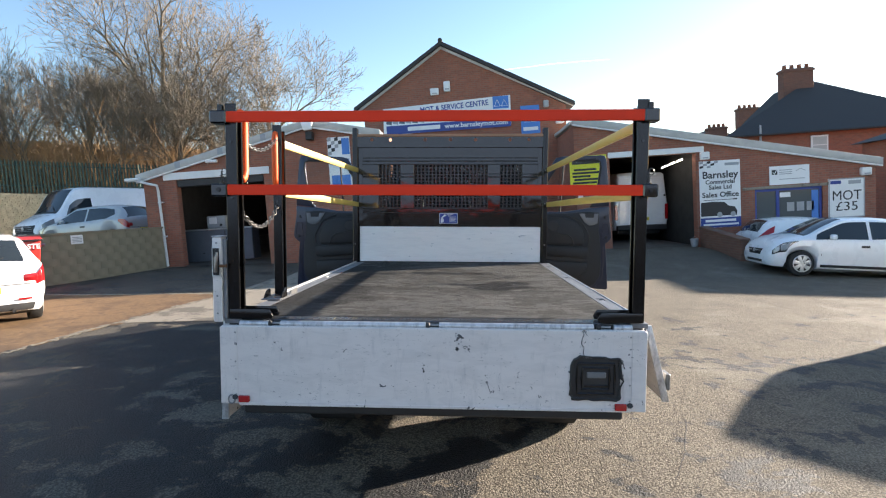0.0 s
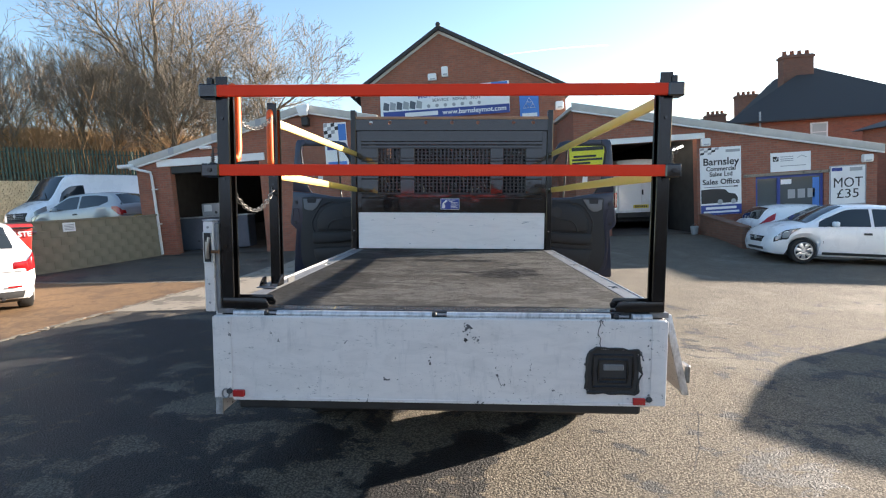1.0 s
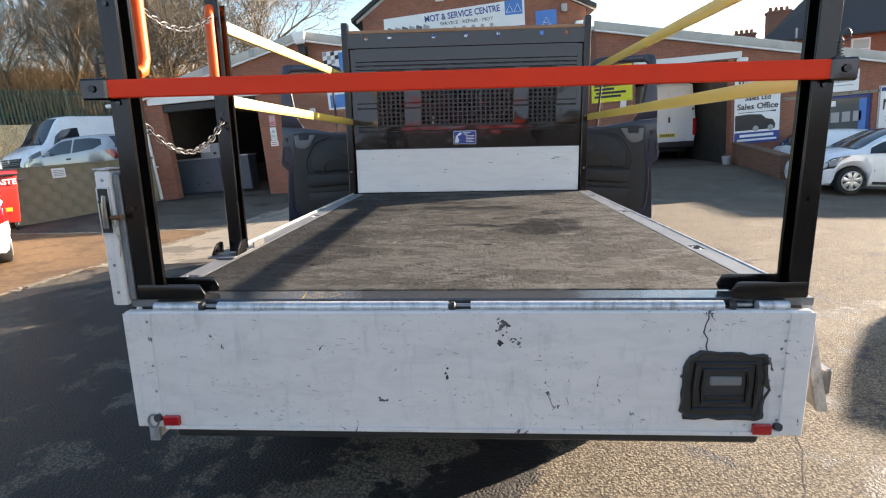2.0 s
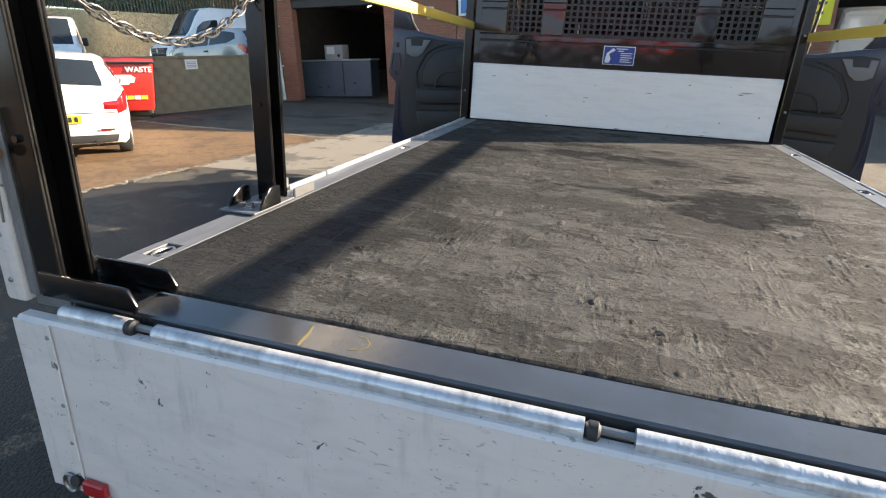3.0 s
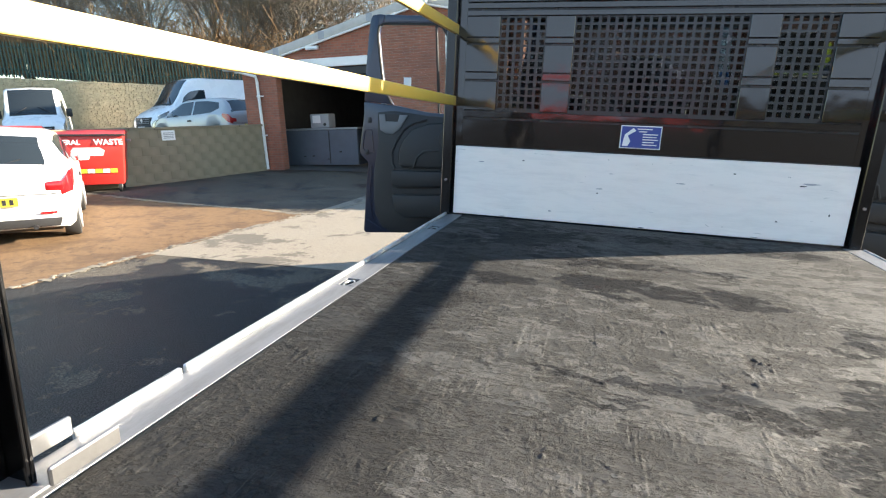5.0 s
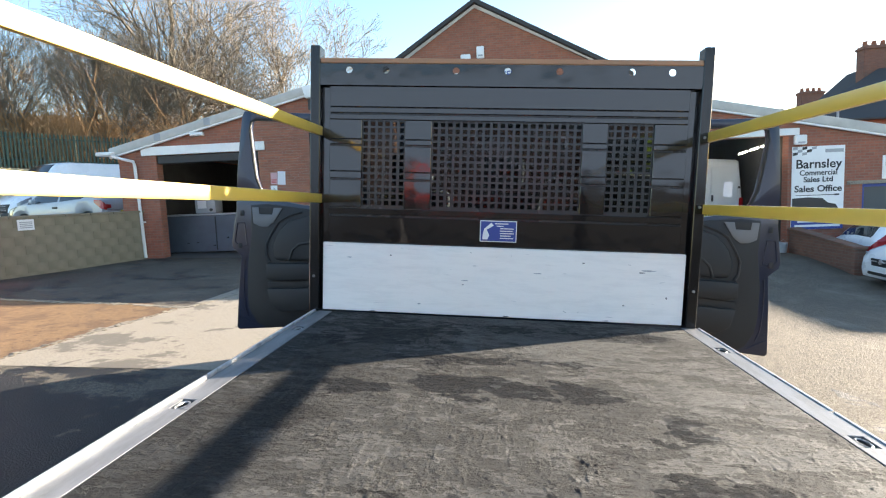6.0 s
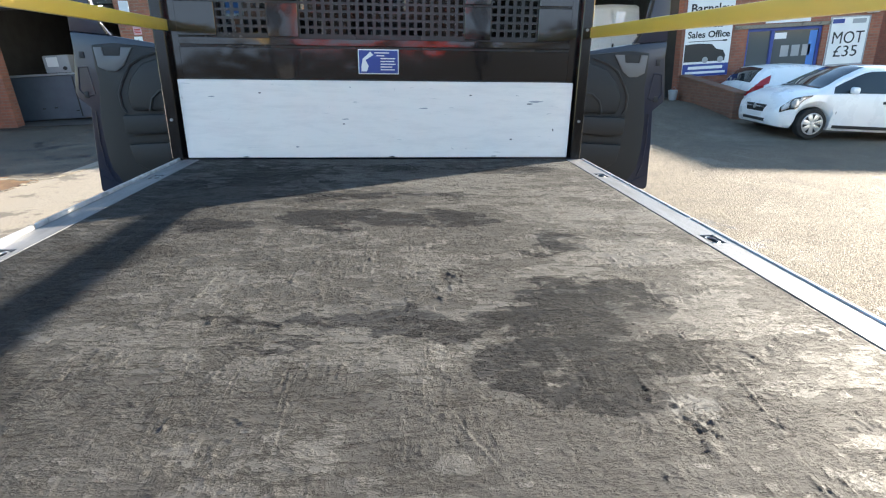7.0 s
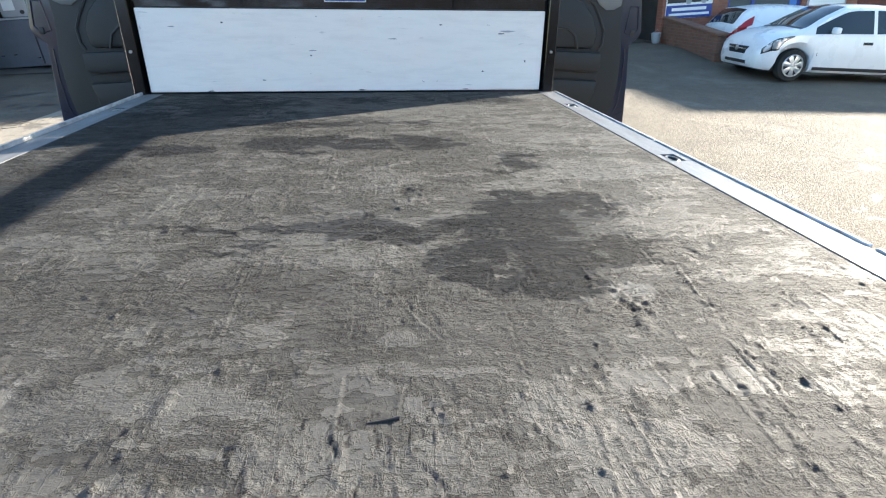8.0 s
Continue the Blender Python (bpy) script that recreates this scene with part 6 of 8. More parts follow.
def top_beam():
    """The top beam with seven round holes through it."""
    holes = (-0.872, -0.664, -0.274, 0.009, 0.288, 0.67, 0.88)
    bm = bmesh.new()
    x, z0, z1, zc, half, n = -1.036, 2.285, 2.402, 2.368, 0.027, 16
    spans = []
    for h in holes:
        spans.append((x, h - half))
        x = h + half
    spans.append((x, 1.036))
    for a, b in spans:
        slab([(a, YH - 0.03, z0), (b, YH - 0.03, z0), (b, YH - 0.03, z1), (a, YH - 0.03, z1)], (0, 0.006, 0), 0, bm)
    for h in holes:
        r = 0.019
        corner = [(h - half, z0), (h + half, z0), (h + half, z1), (h - half, z1)]
        for y in (YH - 0.03, YH - 0.024):
            inner = [bm.verts.new((h + r * math.cos(2 * math.pi * k / n), y, zc + r * math.sin(2 * math.pi * k / n))) for k in range(n)]
            outer = []
            for k in range(n):
                a = 2 * math.pi * k / n
                ca, sa = math.cos(a), math.sin(a)
                lim = min((half / abs(ca)) if abs(ca) > 1e-6 else 9, ((z1 - zc) / sa) if sa > 1e-6 else 9, ((z0 - zc) / sa) if sa < -1e-6 else 9)
                outer.append(bm.verts.new((h + lim * ca, y, zc + lim * sa)))
            for k in range(n):
                bm.faces.new((inner[k], inner[(k + 1) % n], outer[(k + 1) % n], outer[k]))
            for cx, cz in corner:
                kk = sorted(range(n), key=lambda q: (outer[q].co.x - cx) ** 2 + (outer[q].co.z - cz) ** 2)[:2]
                v = bm.verts.new((cx, y, cz))
                bm.faces.new((outer[kk[0]], v, outer[kk[1]]))
    bmesh.ops.remove_doubles(bm, verts=bm.verts[:], dist=0.0002)
    return bm


beam = part("top_beam", top_beam(), "black", truck, "black drilled top beam of the headboard")
beam.matrix_basis = HEAD
part("beam_flange", box((-1.036, YH - 0.024, 2.286), (1.036, YH + 0.03, 2.292), 0.001), "black", beam)
part("wood_edge", box((-1.034, YH - 0.034, 2.4035), (1.036, YH + 0.03, 2.432), 0.004), "wood", truck, "bare timber capping strip").matrix_basis = HEAD
plate = part("maker_plate", box((-0.113, YH - 0.0195, 1.432), (0.093, YH - 0.0147, 1.552), 0.002), "board", truck, "small blue maker's plate with pale print")
plate.matrix_basis = HEAD
part("plate_face", box((-0.108, YH - 0.021, 1.437), (0.088, YH - 0.0197, 1.547)), "blue", plate)
part("plate_figure", slab([(-0.098, YH - 0.0225, 1.445), (-0.07, YH - 0.0225, 1.445), (-0.06, YH - 0.0225, 1.47), (-0.075, YH - 0.0225, 1.50), (-0.035, YH - 0.0225, 1.525), (-0.05, YH - 0.0225, 1.54), (-0.09, YH - 0.0225, 1.505), (-0.097, YH - 0.0225, 1.47)], (0, 0.001, 0)), "board", plate)
for k, (a, b) in enumerate(((-0.03, 0.045), (-0.02, 0.02), (0.0, 0.075), (0.0, 0.07), (0.0, 0.078), (0.0, 0.06), (0.0, 0.074))):
    z = 1.535 - 0.0135 * k
    part("plate_line", box((a, YH - 0.0223, z - 0.0025), (b, YH - 0.0213, z + 0.0025)), "board", plate)

# cab
cab_y0, cab_y1 = 7.02, 8.45
roof_z = 2.36
cabs = part("cab_rear", slab([(-0.98, cab_y0, 0.75), (0.98, cab_y0, 0.75), (1.0, cab_y0, 1.5), (0.98, cab_y0, 1.56), (-0.98, cab_y0, 1.56), (-1.0, cab_y0, 1.5)], (0, 0.05, 0), 0.01), "navy", truck, "dark blue cab back panel")
part("cab_rear_top", slab([(-0.97, cab_y0, 2.12), (0.97, cab_y0, 2.12), (0.86, cab_y0 + 0.02, 2.34), (-0.86, cab_y0 + 0.02, 2.34)], (0, 0.05, 0), 0.01), "navy", cabs)
for a, b in ((-0.985, -0.86), (0.86, 0.985)):
    part("window_pillar", box((a, cab_y0, 1.56), (b, cab_y0 + 0.05, 2.12), 0.004), "navy", cabs)
for a, b in ((-0.86, 0.86),):
    rw = part("rear_window", box((a, cab_y0 + 0.02, 1.56), (b, cab_y0 + 0.026, 2.12)), "dustyglass", cabs, "dusty rear cab window")
part("cab_roof", slab([(-0.90, cab_y0 + 0.0, roof_z), (0.90, cab_y0 + 0.0, roof_z), (0.88, cab_y0 + 0.9, roof_z + 0.05), (0.80, cab_y1 - 0.15, roof_z - 0.04), (-0.80, cab_y1 - 0.15, roof_z - 0.04), (-0.88, cab_y0 + 0.9, roof_z + 0.05)], (0, 0, -0.06), 0.015), "navy", truck, "dark blue cab roof")
part("cab_floor", box((-0.95, cab_y0 + 0.06, 0.62), (0.95, 8.9, 0.72), 0.02), "blackmatt", truck)
for s in (-1, 1):
    part("roof_pillar", tube([(s * 0.80, cab_y1 - 0.18, 2.27), (s * 0.93, 8.72, 1.75), (s * 0.97, 9.0, 1.42)], [0.05, 0.055, 0.06], 8), "navy", truck)
    part("sill", box((min(s * 0.90, s * 1.0), cab_y0 + 0.06, 0.55), (max(s * 0.90, s * 1.0), 8.75, 0.74), 0.02), "navy", truck)
    part("wing", slab([(s * 1.0, 8.45, 0.62), (s * 1.0, 9.9, 0.62), (s * 1.0, 9.95, 0.95), (s * 1.0, 9.6, 1.25), (s * 1.0, 8.95, 1.42), (s * 1.0, 8.45, 1.42)], (-s * 0.12, 0, 0), 0.03), "navy", truck)
part("bonnet", slab([(-0.9, 8.98, 1.42), (-0.9, 9.65, 1.24), (-0.9, 9.98, 0.95), (-0.9, 9.98, 0.45), (-0.9, 9.0, 0.6)], (1.8, 0, 0), 0.03), "navy", truck, "dark blue bonnet")
ws = part("windscreen", slab([(-0.92, 8.98, 1.43), (0.92, 8.98, 1.43), (0.78, cab_y1 - 0.12, 2.29), (-0.78, cab_y1 - 0.12, 2.29)], (0, 0.006, 0.002)), "glass", truck)
ws.visible_shadow = False
part("dashboard", slab([(-0.9, 8.35, 1.12), (-0.9, 8.4, 1.34), (-0.9, 8.95, 1.42), (-0.9, 8.95, 1.0)], (1.8, 0, 0), 0.02), "blackmatt", truck)
for x, tall, half in ((-0.58, 0.0, 0.13), (-0.02, 0.0, 0.13), (0.66, 0.13, 0.17)):
    st = part("seat", box((x - 0.24, 7.35, 0.95), (x + 0.24, 7.85, 1.12), 0.05, None, 2), "seat", truck, "dark cloth cab seat")
    part("seat_back", slab([(x - 0.23, 7.30, 1.1), (x - 0.23, 7.42, 1.1), (x - 0.2, 7.22, 1.72 + tall), (x - 0.2, 7.13, 1.72 + tall)], (0.44, 0, 0), 0.03), "seat", st)
    part("headrest", box((x - half, 7.13, 1.75 + tall), (x + half, 7.22, 1.94 + tall), 0.03, None, 2), "seat", st)
    part("seat_base", box((x - 0.2, 7.4, 0.72), (x + 0.2, 7.8, 0.95), 0.02), "blackmatt", st)
part("steering_wheel", tube([(0.55 + 0.2 * math.cos(q), 8.22 - 0.10 * math.sin(q), 1.33 + 0.17 * math.sin(q)) for q in [k * math.pi / 8 for k in range(16)]], 0.014, 6, closed=True), "blackmatt", truck)


def cab_door(s):
    """An open cab door: its inner trim faces the rear. Built flat in (w, z) from the hinge outwards, then swung open."""
    hinge, swing = Vector((s * 1.0 - 0.047, 8.1, 0.0)), 89.0
    a = radians(swing)
    wdir = Vector((s * math.sin(a), -math.cos(a), 0))
    ndir = Vector((-s * math.cos(a), -math.sin(a), 0))         # towards the cab's inside

    def P(w, z, n=0.0):
        return hinge + wdir * w + ndir * n + Vector((0, 0, z))

    def plate(name, outline, n, thick, bev, material, label="", under=None):
        return part(name, slab([P(w, z, n) for w, z in outline], ndir * thick, bev), material, under, label)

    # the lower shell with its latch bulge, and the window frame: a broad rear pillar, a roof rail and a raked front pillar
    low = [(0, 0.678), (0.546, 0.592), (1.09, 0.542), (1.11, 0.562), (1.09, 0.934), (1.07, 1.159), (1.14, 1.221), (1.15, 1.265), (1.11, 1.543), (1.11, 1.658), (0.838, 1.636), (0.547, 1.589), (0, 1.575)]
    door = plate("cab_door", low, 0.0, 0.05, 0.008, "navy", "open dark blue cab door with black inner trim", truck)
    rear_pillar = [(1.11, 1.661), (1.1, 1.877), (1.08, 2.107), (1.06, 2.284), (1.04, 2.328), (0.985, 2.337), (0.936, 2.333), (0.936, 2.267), (0.973, 2.247), (0.983, 2.179), (0.954, 1.95), (0.931, 1.796), (0.899, 1.704), (0.85, 1.64)]
    roof_rail = [(0.934, 2.333), (0.491, 2.319), (0.403, 2.298), (0.019, 1.7), (0, 1.577), (0.029, 1.578), (0.084, 1.69), (0.446, 2.241), (0.502, 2.263), (0.935, 2.268)]
    plate("window_frame", rear_pillar, 0.006, 0.040, 0.006, "navy", "", door)
    plate("window_frame", roof_rail, 0.006, 0.040, 0.006, "navy", "", door)
    part("rubber_seal", tube([P(w, z, 0.05) for w, z in ((0.868, 1.65), (0.905, 1.715), (0.941, 1.8), (0.964, 1.95), (0.992, 2.176), (0.98, 2.245), (0.942, 2.264), (0.513, 2.259), (0.452, 2.236), (0.099, 1.701))], 0.011, 6), "rubber", door, "black rubber window seal")
    pane = plate("door_glass", [(0.85, 1.625), (0.923, 1.783), (0.961, 1.976), (0.988, 2.182), (0.967, 2.26), (0.502, 2.266), (0.435, 2.235), (0.059, 1.65), (0.039, 1.569)], 0.022, 0.004, 0.0, "glass", "clear door glass", door)
    pane.visible_shadow = False
    plate("glass_sticker", [(0.772, 1.859), (0.709, 1.859), (0.705, 1.75), (0.771, 1.75)], 0.028, 0.001, 0.0, "board", "small printed paper sticker", door)
    part("quarter_bar", tube([P(0.463, 1.585, 0.03), P(0.508, 2.256, 0.03)], 0.013, 6), "rubber", door)
    # trim card with pull cup, swell, armrest, pocket and speaker
    plate("trim_card", [(0, 0.702), (0.547, 0.601), (0.838, 0.569), (0.93, 0.614), (0.993, 0.72), (1.01, 0.849), (1.01, 1.072), (0.975, 1.326), (0.98, 1.42), (0.98, 1.575), (0.838, 1.592), (0.547, 1.564), (0, 1.549)], 0.05, 0.022, 0.010, "trim", "", door)
    plate("pull_cup", [(0.964, 1.561), (0.911, 1.562), (0.905, 1.507), (0.798, 1.507), (0.785, 1.562), (0.712, 1.562), (0.785, 1.444), (0.841, 1.405), (0.902, 1.408), (0.954, 1.435)], 0.0715, 0.010, 0.003, "trim_grey", "grey pull handle surround", door)
    plate("pull_slot", [(0.904, 1.56), (0.793, 1.56), (0.802, 1.514), (0.901, 1.513)], 0.0715, 0.004, 0.0, "blackmatt", "", door)
    plate("door_swell", [(0.222, 1.525), (0.524, 1.503), (0.661, 1.457), (0.749, 1.36), (0.788, 1.259), (0.78, 1.17), (0.76, 1.138), (0.222, 1.157)], 0.0715, 0.030, 0.018, "trim", "", door)
    part("swell_groove", tube([P(w, z, 0.071) for w, z in ((0.552, 1.535), (0.661, 1.5), (0.748, 1.447), (0.812, 1.341), (0.848, 1.262), (0.844, 1.167), (0.82, 1.124))], 0.011, 6), "blackmatt", door)
    part("swell_groove", tube([P(w, z, 0.102) for w, z in ((0.649, 1.14), (0.621, 1.229), (0.564, 1.28), (0.436, 1.297))], 0.010, 6), "blackmatt", door)
    part("speaker", tube([P(0.37, 1.395, 0.100), P(0.37, 1.395, 0.108)], [0.075, 0.068], 20), "blackmatt", door)
    plate("armrest", [(0.832, 1.111), (0.222, 1.133), (0.222, 1.016), (0.754, 0.973), (0.832, 0.989)], 0.0715, 0.062, 0.014, "trim", "", door)
    plate("pocket", [(0.832, 0.905), (0.222, 0.939), (0.222, 0.768), (0.707, 0.713), (0.802, 0.768)], 0.0715, 0.045, 0.014, "trim", "", door)
    plate("pocket_mouth", [(0.838, 0.952), (0.243, 0.992), (0.243, 0.958), (0.838, 0.919)], 0.0715, 0.006, 0.0, "blackmatt", "", door)
    for w, z in ((1.06, 1.51), (1.08, 1.245)):
        plate("latch_fitting", [(w - 0.016, z - 0.022), (w + 0.016, z - 0.022), (w + 0.016, z + 0.022), (w - 0.016, z + 0.022)], 0.05, 0.005, 0.002, "blackmatt", "", door)
    for pts in ([(1.04, 1.43), (1.1, 1.428), (1.12, 1.278), (1.08, 1.228), (1.02, 1.248), (1.04, 1.43)], [(1.04, 1.133), (1.05, 0.926), (1.04, 0.743), (1.01, 0.655)], [(1.09, 0.669), (1.02, 0.631), (0.948, 0.594)], [(1.09, 0.715), (1.05, 0.697)]):
        part("pressing", tube([P(w, z, 0.05) for w, z in pts], 0.005, 6), "navy", door)
    # the shell of the mirror on the outer side
    part("mirror", box((-0.09, -0.05, -0.2), (0.09, 0.05, 0.2), 0.03, None, 2), "blackmatt", door).matrix_basis = Matrix.Translation(P(0.22, 1.75, -0.18))
    return door


cab_door(-1)
cab_door(1)

# running gear
part("chassis_rail", box((-0.45, 3.7, 0.62), (-0.36, 9.2, 0.85), 0.01), "blackmatt", truck)
part("chassis_rail", box((0.36, 3.7, 0.62), (0.45, 9.2, 0.85), 0.01), "blackmatt", truck)
part("underrun_bar", box((-0.99, 3.50, 0.50), (0.965, 3.58, 0.60), 0.01), "blackmatt", truck, "black under-run bar")
part("rear_axle", tube([(-0.8, 4.78, 0.35), (0.8, 4.78, 0.35)], 0.07, 10), "blackmatt", truck)
part("number_plate_mount", box((-0.9, 3.52, 0.60), (-0.75, 3.56, 0.86), 0.006), "blackmatt", truck)


def truck_wheel(x, y, wide):
    r = 0.345
    t = part("wheel", tube([(x - wide / 2, y, r + 0.002), (x - wide / 2 + 0.01, y, r + 0.002), (x - wide / 2 + 0.04, y, r + 0.002), (x + wide / 2 - 0.04, y, r + 0.002), (x + wide / 2 - 0.01, y, r + 0.002), (x + wide / 2, y, r + 0.002)],
                      [r * 0.72, r * 0.9, r, r, r * 0.9, r * 0.72], 28), "rubber", truck, "black truck wheel")
    part("rim", tube([(x - wide / 2 - 0.004, y, r + 0.002), (x + wide / 2 + 0.004, y, r + 0.002)], r * 0.6, 20), "chrome", t)


for x in (-0.79, 0.79):
    truck_wheel(x, 4.78, 0.40)
    truck_wheel(x, 9.05, 0.22)
    part("mudguard", tube([(x, 4.78 + 0.42 * math.cos(q), 0.37 + 0.42 * math.sin(q)) for q in [math.pi * k / 8 for k in range(9)]], 0.02, 6), "blackmatt", truck)


# ---- vehicles ----
def catmull(rows, y):
    """The row of numbers at y, on smooth curves through the given rows (each led by its y) that never overshoot them."""
    k = 0
    while k < len(rows) - 2 and y > rows[k + 1][0]:
        k += 1

    def slope(i, j):
        return (rows[j + 1][i] - rows[j][i]) / (rows[j + 1][0] - rows[j][0])

    def tangent(i, j):
        if j == 0:
            return slope(i, 0)
        if j == len(rows) - 1:
            return slope(i, j - 1)
        p, q = slope(i, j - 1), slope(i, j)
        return 0.0 if p * q <= 0 else 2 * p * q / (p + q)

    a, b = rows[k], rows[k + 1]
    h = b[0] - a[0]
    f = (y - a[0]) / h
    w = (2 * f ** 3 - 3 * f * f + 1, f ** 3 - 2 * f * f + f, 3 * f * f - 2 * f ** 3, f ** 3 - f * f)
    return [w[0] * a[i] + w[1] * h * tangent(i, k) + w[2] * b[i] + w[3] * h * tangent(i, k + 1) for i in range(1, len(a))]


class Shell:
    """A vehicle's skin, from rows of y, underside, belt, top, and half widths low, at the belt and at the top. Front is +y."""

    def __init__(self, rows, axles, wheel_r, crown=0.035):
        self.rows, self.axles, self.r, self.crown = rows, axles, wheel_r, crown
        self.y0, self.y1 = rows[0][0], rows[-1][0]

    def half(self, y):
        zb, belt, top, wl, wb, wt = catmull(self.rows, y)
        for c in self.axles:
            d = abs(y - c)
            big = self.r * 1.16
            if d < big:
                zb = max(zb, self.r + math.sqrt(big * big - d * d) - 0.02)
        zb = min(zb, belt - 0.12)
        mid = zb + (belt - zb) * 0.45
        return [Vector(p) for p in ((0, y, zb), (wl - 0.05, y, zb), (wl, y, min(zb + 0.05, mid)), (wb + 0.012, y, mid), (wb + 0.004, y, belt - 0.05 * (belt - zb)), (wb - 0.01, y, belt),
                                    (wt, y, top - min(0.05, 0.4 * (top - belt))), (wt - 0.10, y, top), (0, y, top + self.crown))]

    def body(self):
        ys = set(steps(self.y0, self.y1, 0.07))
        for c in self.axles:
            for k in range(13):
                ys.add(c + self.r * 1.16 * math.cos(math.pi * k / 12))
        ys = sorted(y for y in ys if self.y0 <= y <= self.y1)
        bm = bmesh.new()
        rows = []
        for y in ys:
            h = self.half(y)
            whole = h + [Vector((-p.x, p.y, p.z)) for p in h[-2:0:-1]]
            rows.append([bm.verts.new(p) for p in whole])
        n = len(rows[0])
        for a, b in zip(rows, rows[1:]):
            for k in range(n):
                bm.faces.new((a[k], a[(k + 1) % n], b[(k + 1) % n], b[k]))
        bm.faces.new(rows[0])
        bm.faces.new(rows[-1][::-1])
        bmesh.ops.recalc_face_normals(bm, faces=bm.faces)
        return bm

    def side_patch(self, ya, yb, f0, f1, s, lo=5, hi=6, lift=0.005, lean=0.0):
        """A plate lying on the side between ring points lo and hi; lean shifts its upper edge along y."""
        bm = bmesh.new()
        rows = []
        for y in steps(ya, yb, 0.06):
            a, b = self.half(y), self.half(min(self.y1, max(self.y0, y + lean * (yb - ya))))
            p, q = a[lo].lerp(a[hi], f0), b[lo].lerp(b[hi], f1)
            o = Vector(((q.z - p.z), 0, -(q.x - p.x))).normalized()
            if o.x < 0:
                o = -o
            ring4 = [p, p + o * lift, q + o * lift, q]
            rows.append([bm.verts.new((s * v.x, v.y, v.z)) for v in ring4])
        for a, b in zip(rows, rows[1:]):
            for k in range(4):
                bm.faces.new((a[k], a[(k + 1) % 4], b[(k + 1) % 4], b[k]))
        bm.faces.new(rows[0])
        bm.faces.new(rows[-1][::-1])
        bmesh.ops.recalc_face_normals(bm, faces=bm.faces)
        return bm

    def side_shape(self, low, high, s, lo=5, hi=6, lift=0.006):
        """A plate on the side skin between two curves of (y, share of the way from ring point lo to hi)."""
        def along(curve, f):
            k = f * (len(curve) - 1)
            i = min(int(k), len(curve) - 2)
            (ya, fa), (yb, fb) = curve[i], curve[i + 1]
            return ya + (yb - ya) * (k - i), fa + (fb - fa) * (k - i)

        bm = bmesh.new()
        rows = []
        for k in range(19):
            (ya, fa), (yb, fb) = along(low, k / 18), along(high, k / 18)
            ha, hb = self.half(ya), self.half(yb)
            p, q = ha[lo].lerp(ha[hi], fa), hb[lo].lerp(hb[hi], fb)
            o = Vector((q.z - p.z, 0, p.x - q.x))
            o = Vector((abs(o.x), 0, o.z if o.x > 0 else -o.z)).normalized() if o.length > 1e-4 else Vector((1, 0, 0))
            mid = p.lerp(q, 0.5) + o * lift
            rows.append([bm.verts.new((s * v.x, v.y, v.z)) for v in (p, p + o * lift, mid + o * 0.004, q + o * lift, q)])
        for a, b in zip(rows, rows[1:]):
            for k in range(5):
                bm.faces.new((a[k], a[(k + 1) % 5], b[(k + 1) % 5], b[k]))
        bm.faces.new(rows[0])
        bm.faces.new(rows[-1][::-1])
        bmesh.ops.recalc_face_normals(bm, faces=bm.faces)
        return bm

    def top_patch(self, ya, yb, inset=0.05, lift=0.006):
        """A plate over the top skin between two y: a windscreen or a rear window."""
        bm = bmesh.new()
        rows = []
        for y in steps(ya, yb, 0.06):
            h = self.half(y)
            pts = [h[6].lerp(h[7], 0.2), h[7], h[8]]
            f = 1 - inset
            across = [Vector((-p.x * f, p.y, p.z)) for p in pts] + [Vector((p.x * f, p.y, p.z)) for p in pts[-2::-1]]
            rows.append([bm.verts.new(p + Vector((0, 0, lift))) for p in across])
        for a, b in zip(rows, rows[1:]):
            for k in range(len(a) - 1):
                bm.faces.new((a[k], a[k + 1], b[k + 1], b[k]))
        bmesh.ops.recalc_face_normals(bm, faces=bm.faces)
        bmesh.ops.solidify(bm, geom=bm.faces[:], thickness=0.004)
        return bm


def add_wheel(ob, x, y, r, spokes=7):
    s = 1 if x > 0 else -1
    w = part("wheel", tube([(x - s * 0.19, y, r), (x - s * 0.18, y, r), (x - s * 0.03, y, r), (x, y, r), (x + s * 0.005, y, r)], [r * 0.6, r * 0.97, r, r * 0.95, r * 0.68], 32), "rubber", ob, "black tyre with a silver rim")
    part("rim", tube([(x - s * 0.02, y, r), (x + s * 0.004, y, r), (x + s * 0.012, y, r)], [r * 0.69, r * 0.69, r * 0.64], 28), "blackmatt", w)
    part("rim_edge", tube([(x + s * 0.013, y + r * 0.665 * math.cos(q), r + r * 0.665 * math.sin(q)) for q in [k * math.pi / 16 for k in range(32)]], r * 0.045, 6, closed=True), "chrome", w)
    for k in range(spokes):
        a = 2 * math.pi * k / spokes + 0.2
        c, d = math.cos(a), math.sin(a)
        pts = [(x + s * 0.014, y + r * (0.05 * c - 0.09 * d), r * (1 + 0.05 * d + 0.09 * c)), (x + s * 0.014, y + r * (0.05 * c + 0.09 * d), r * (1 + 0.05 * d - 0.09 * c)),
               (x + s * 0.010, y + r * (0.66 * c + 0.17 * d), r * (1 + 0.66 * d - 0.17 * c)), (x + s * 0.010, y + r * (0.66 * c - 0.17 * d), r * (1 + 0.66 * d + 0.17 * c))]
        part("spoke", slab(pts, (s * 0.01, 0, 0), 0.003), "chrome", w)
    part("hub_cap", tube([(x + s * 0.01, y, r), (x + s * 0.03, y, r)], [r * 0.2, r * 0.14], 14), "chrome", w)


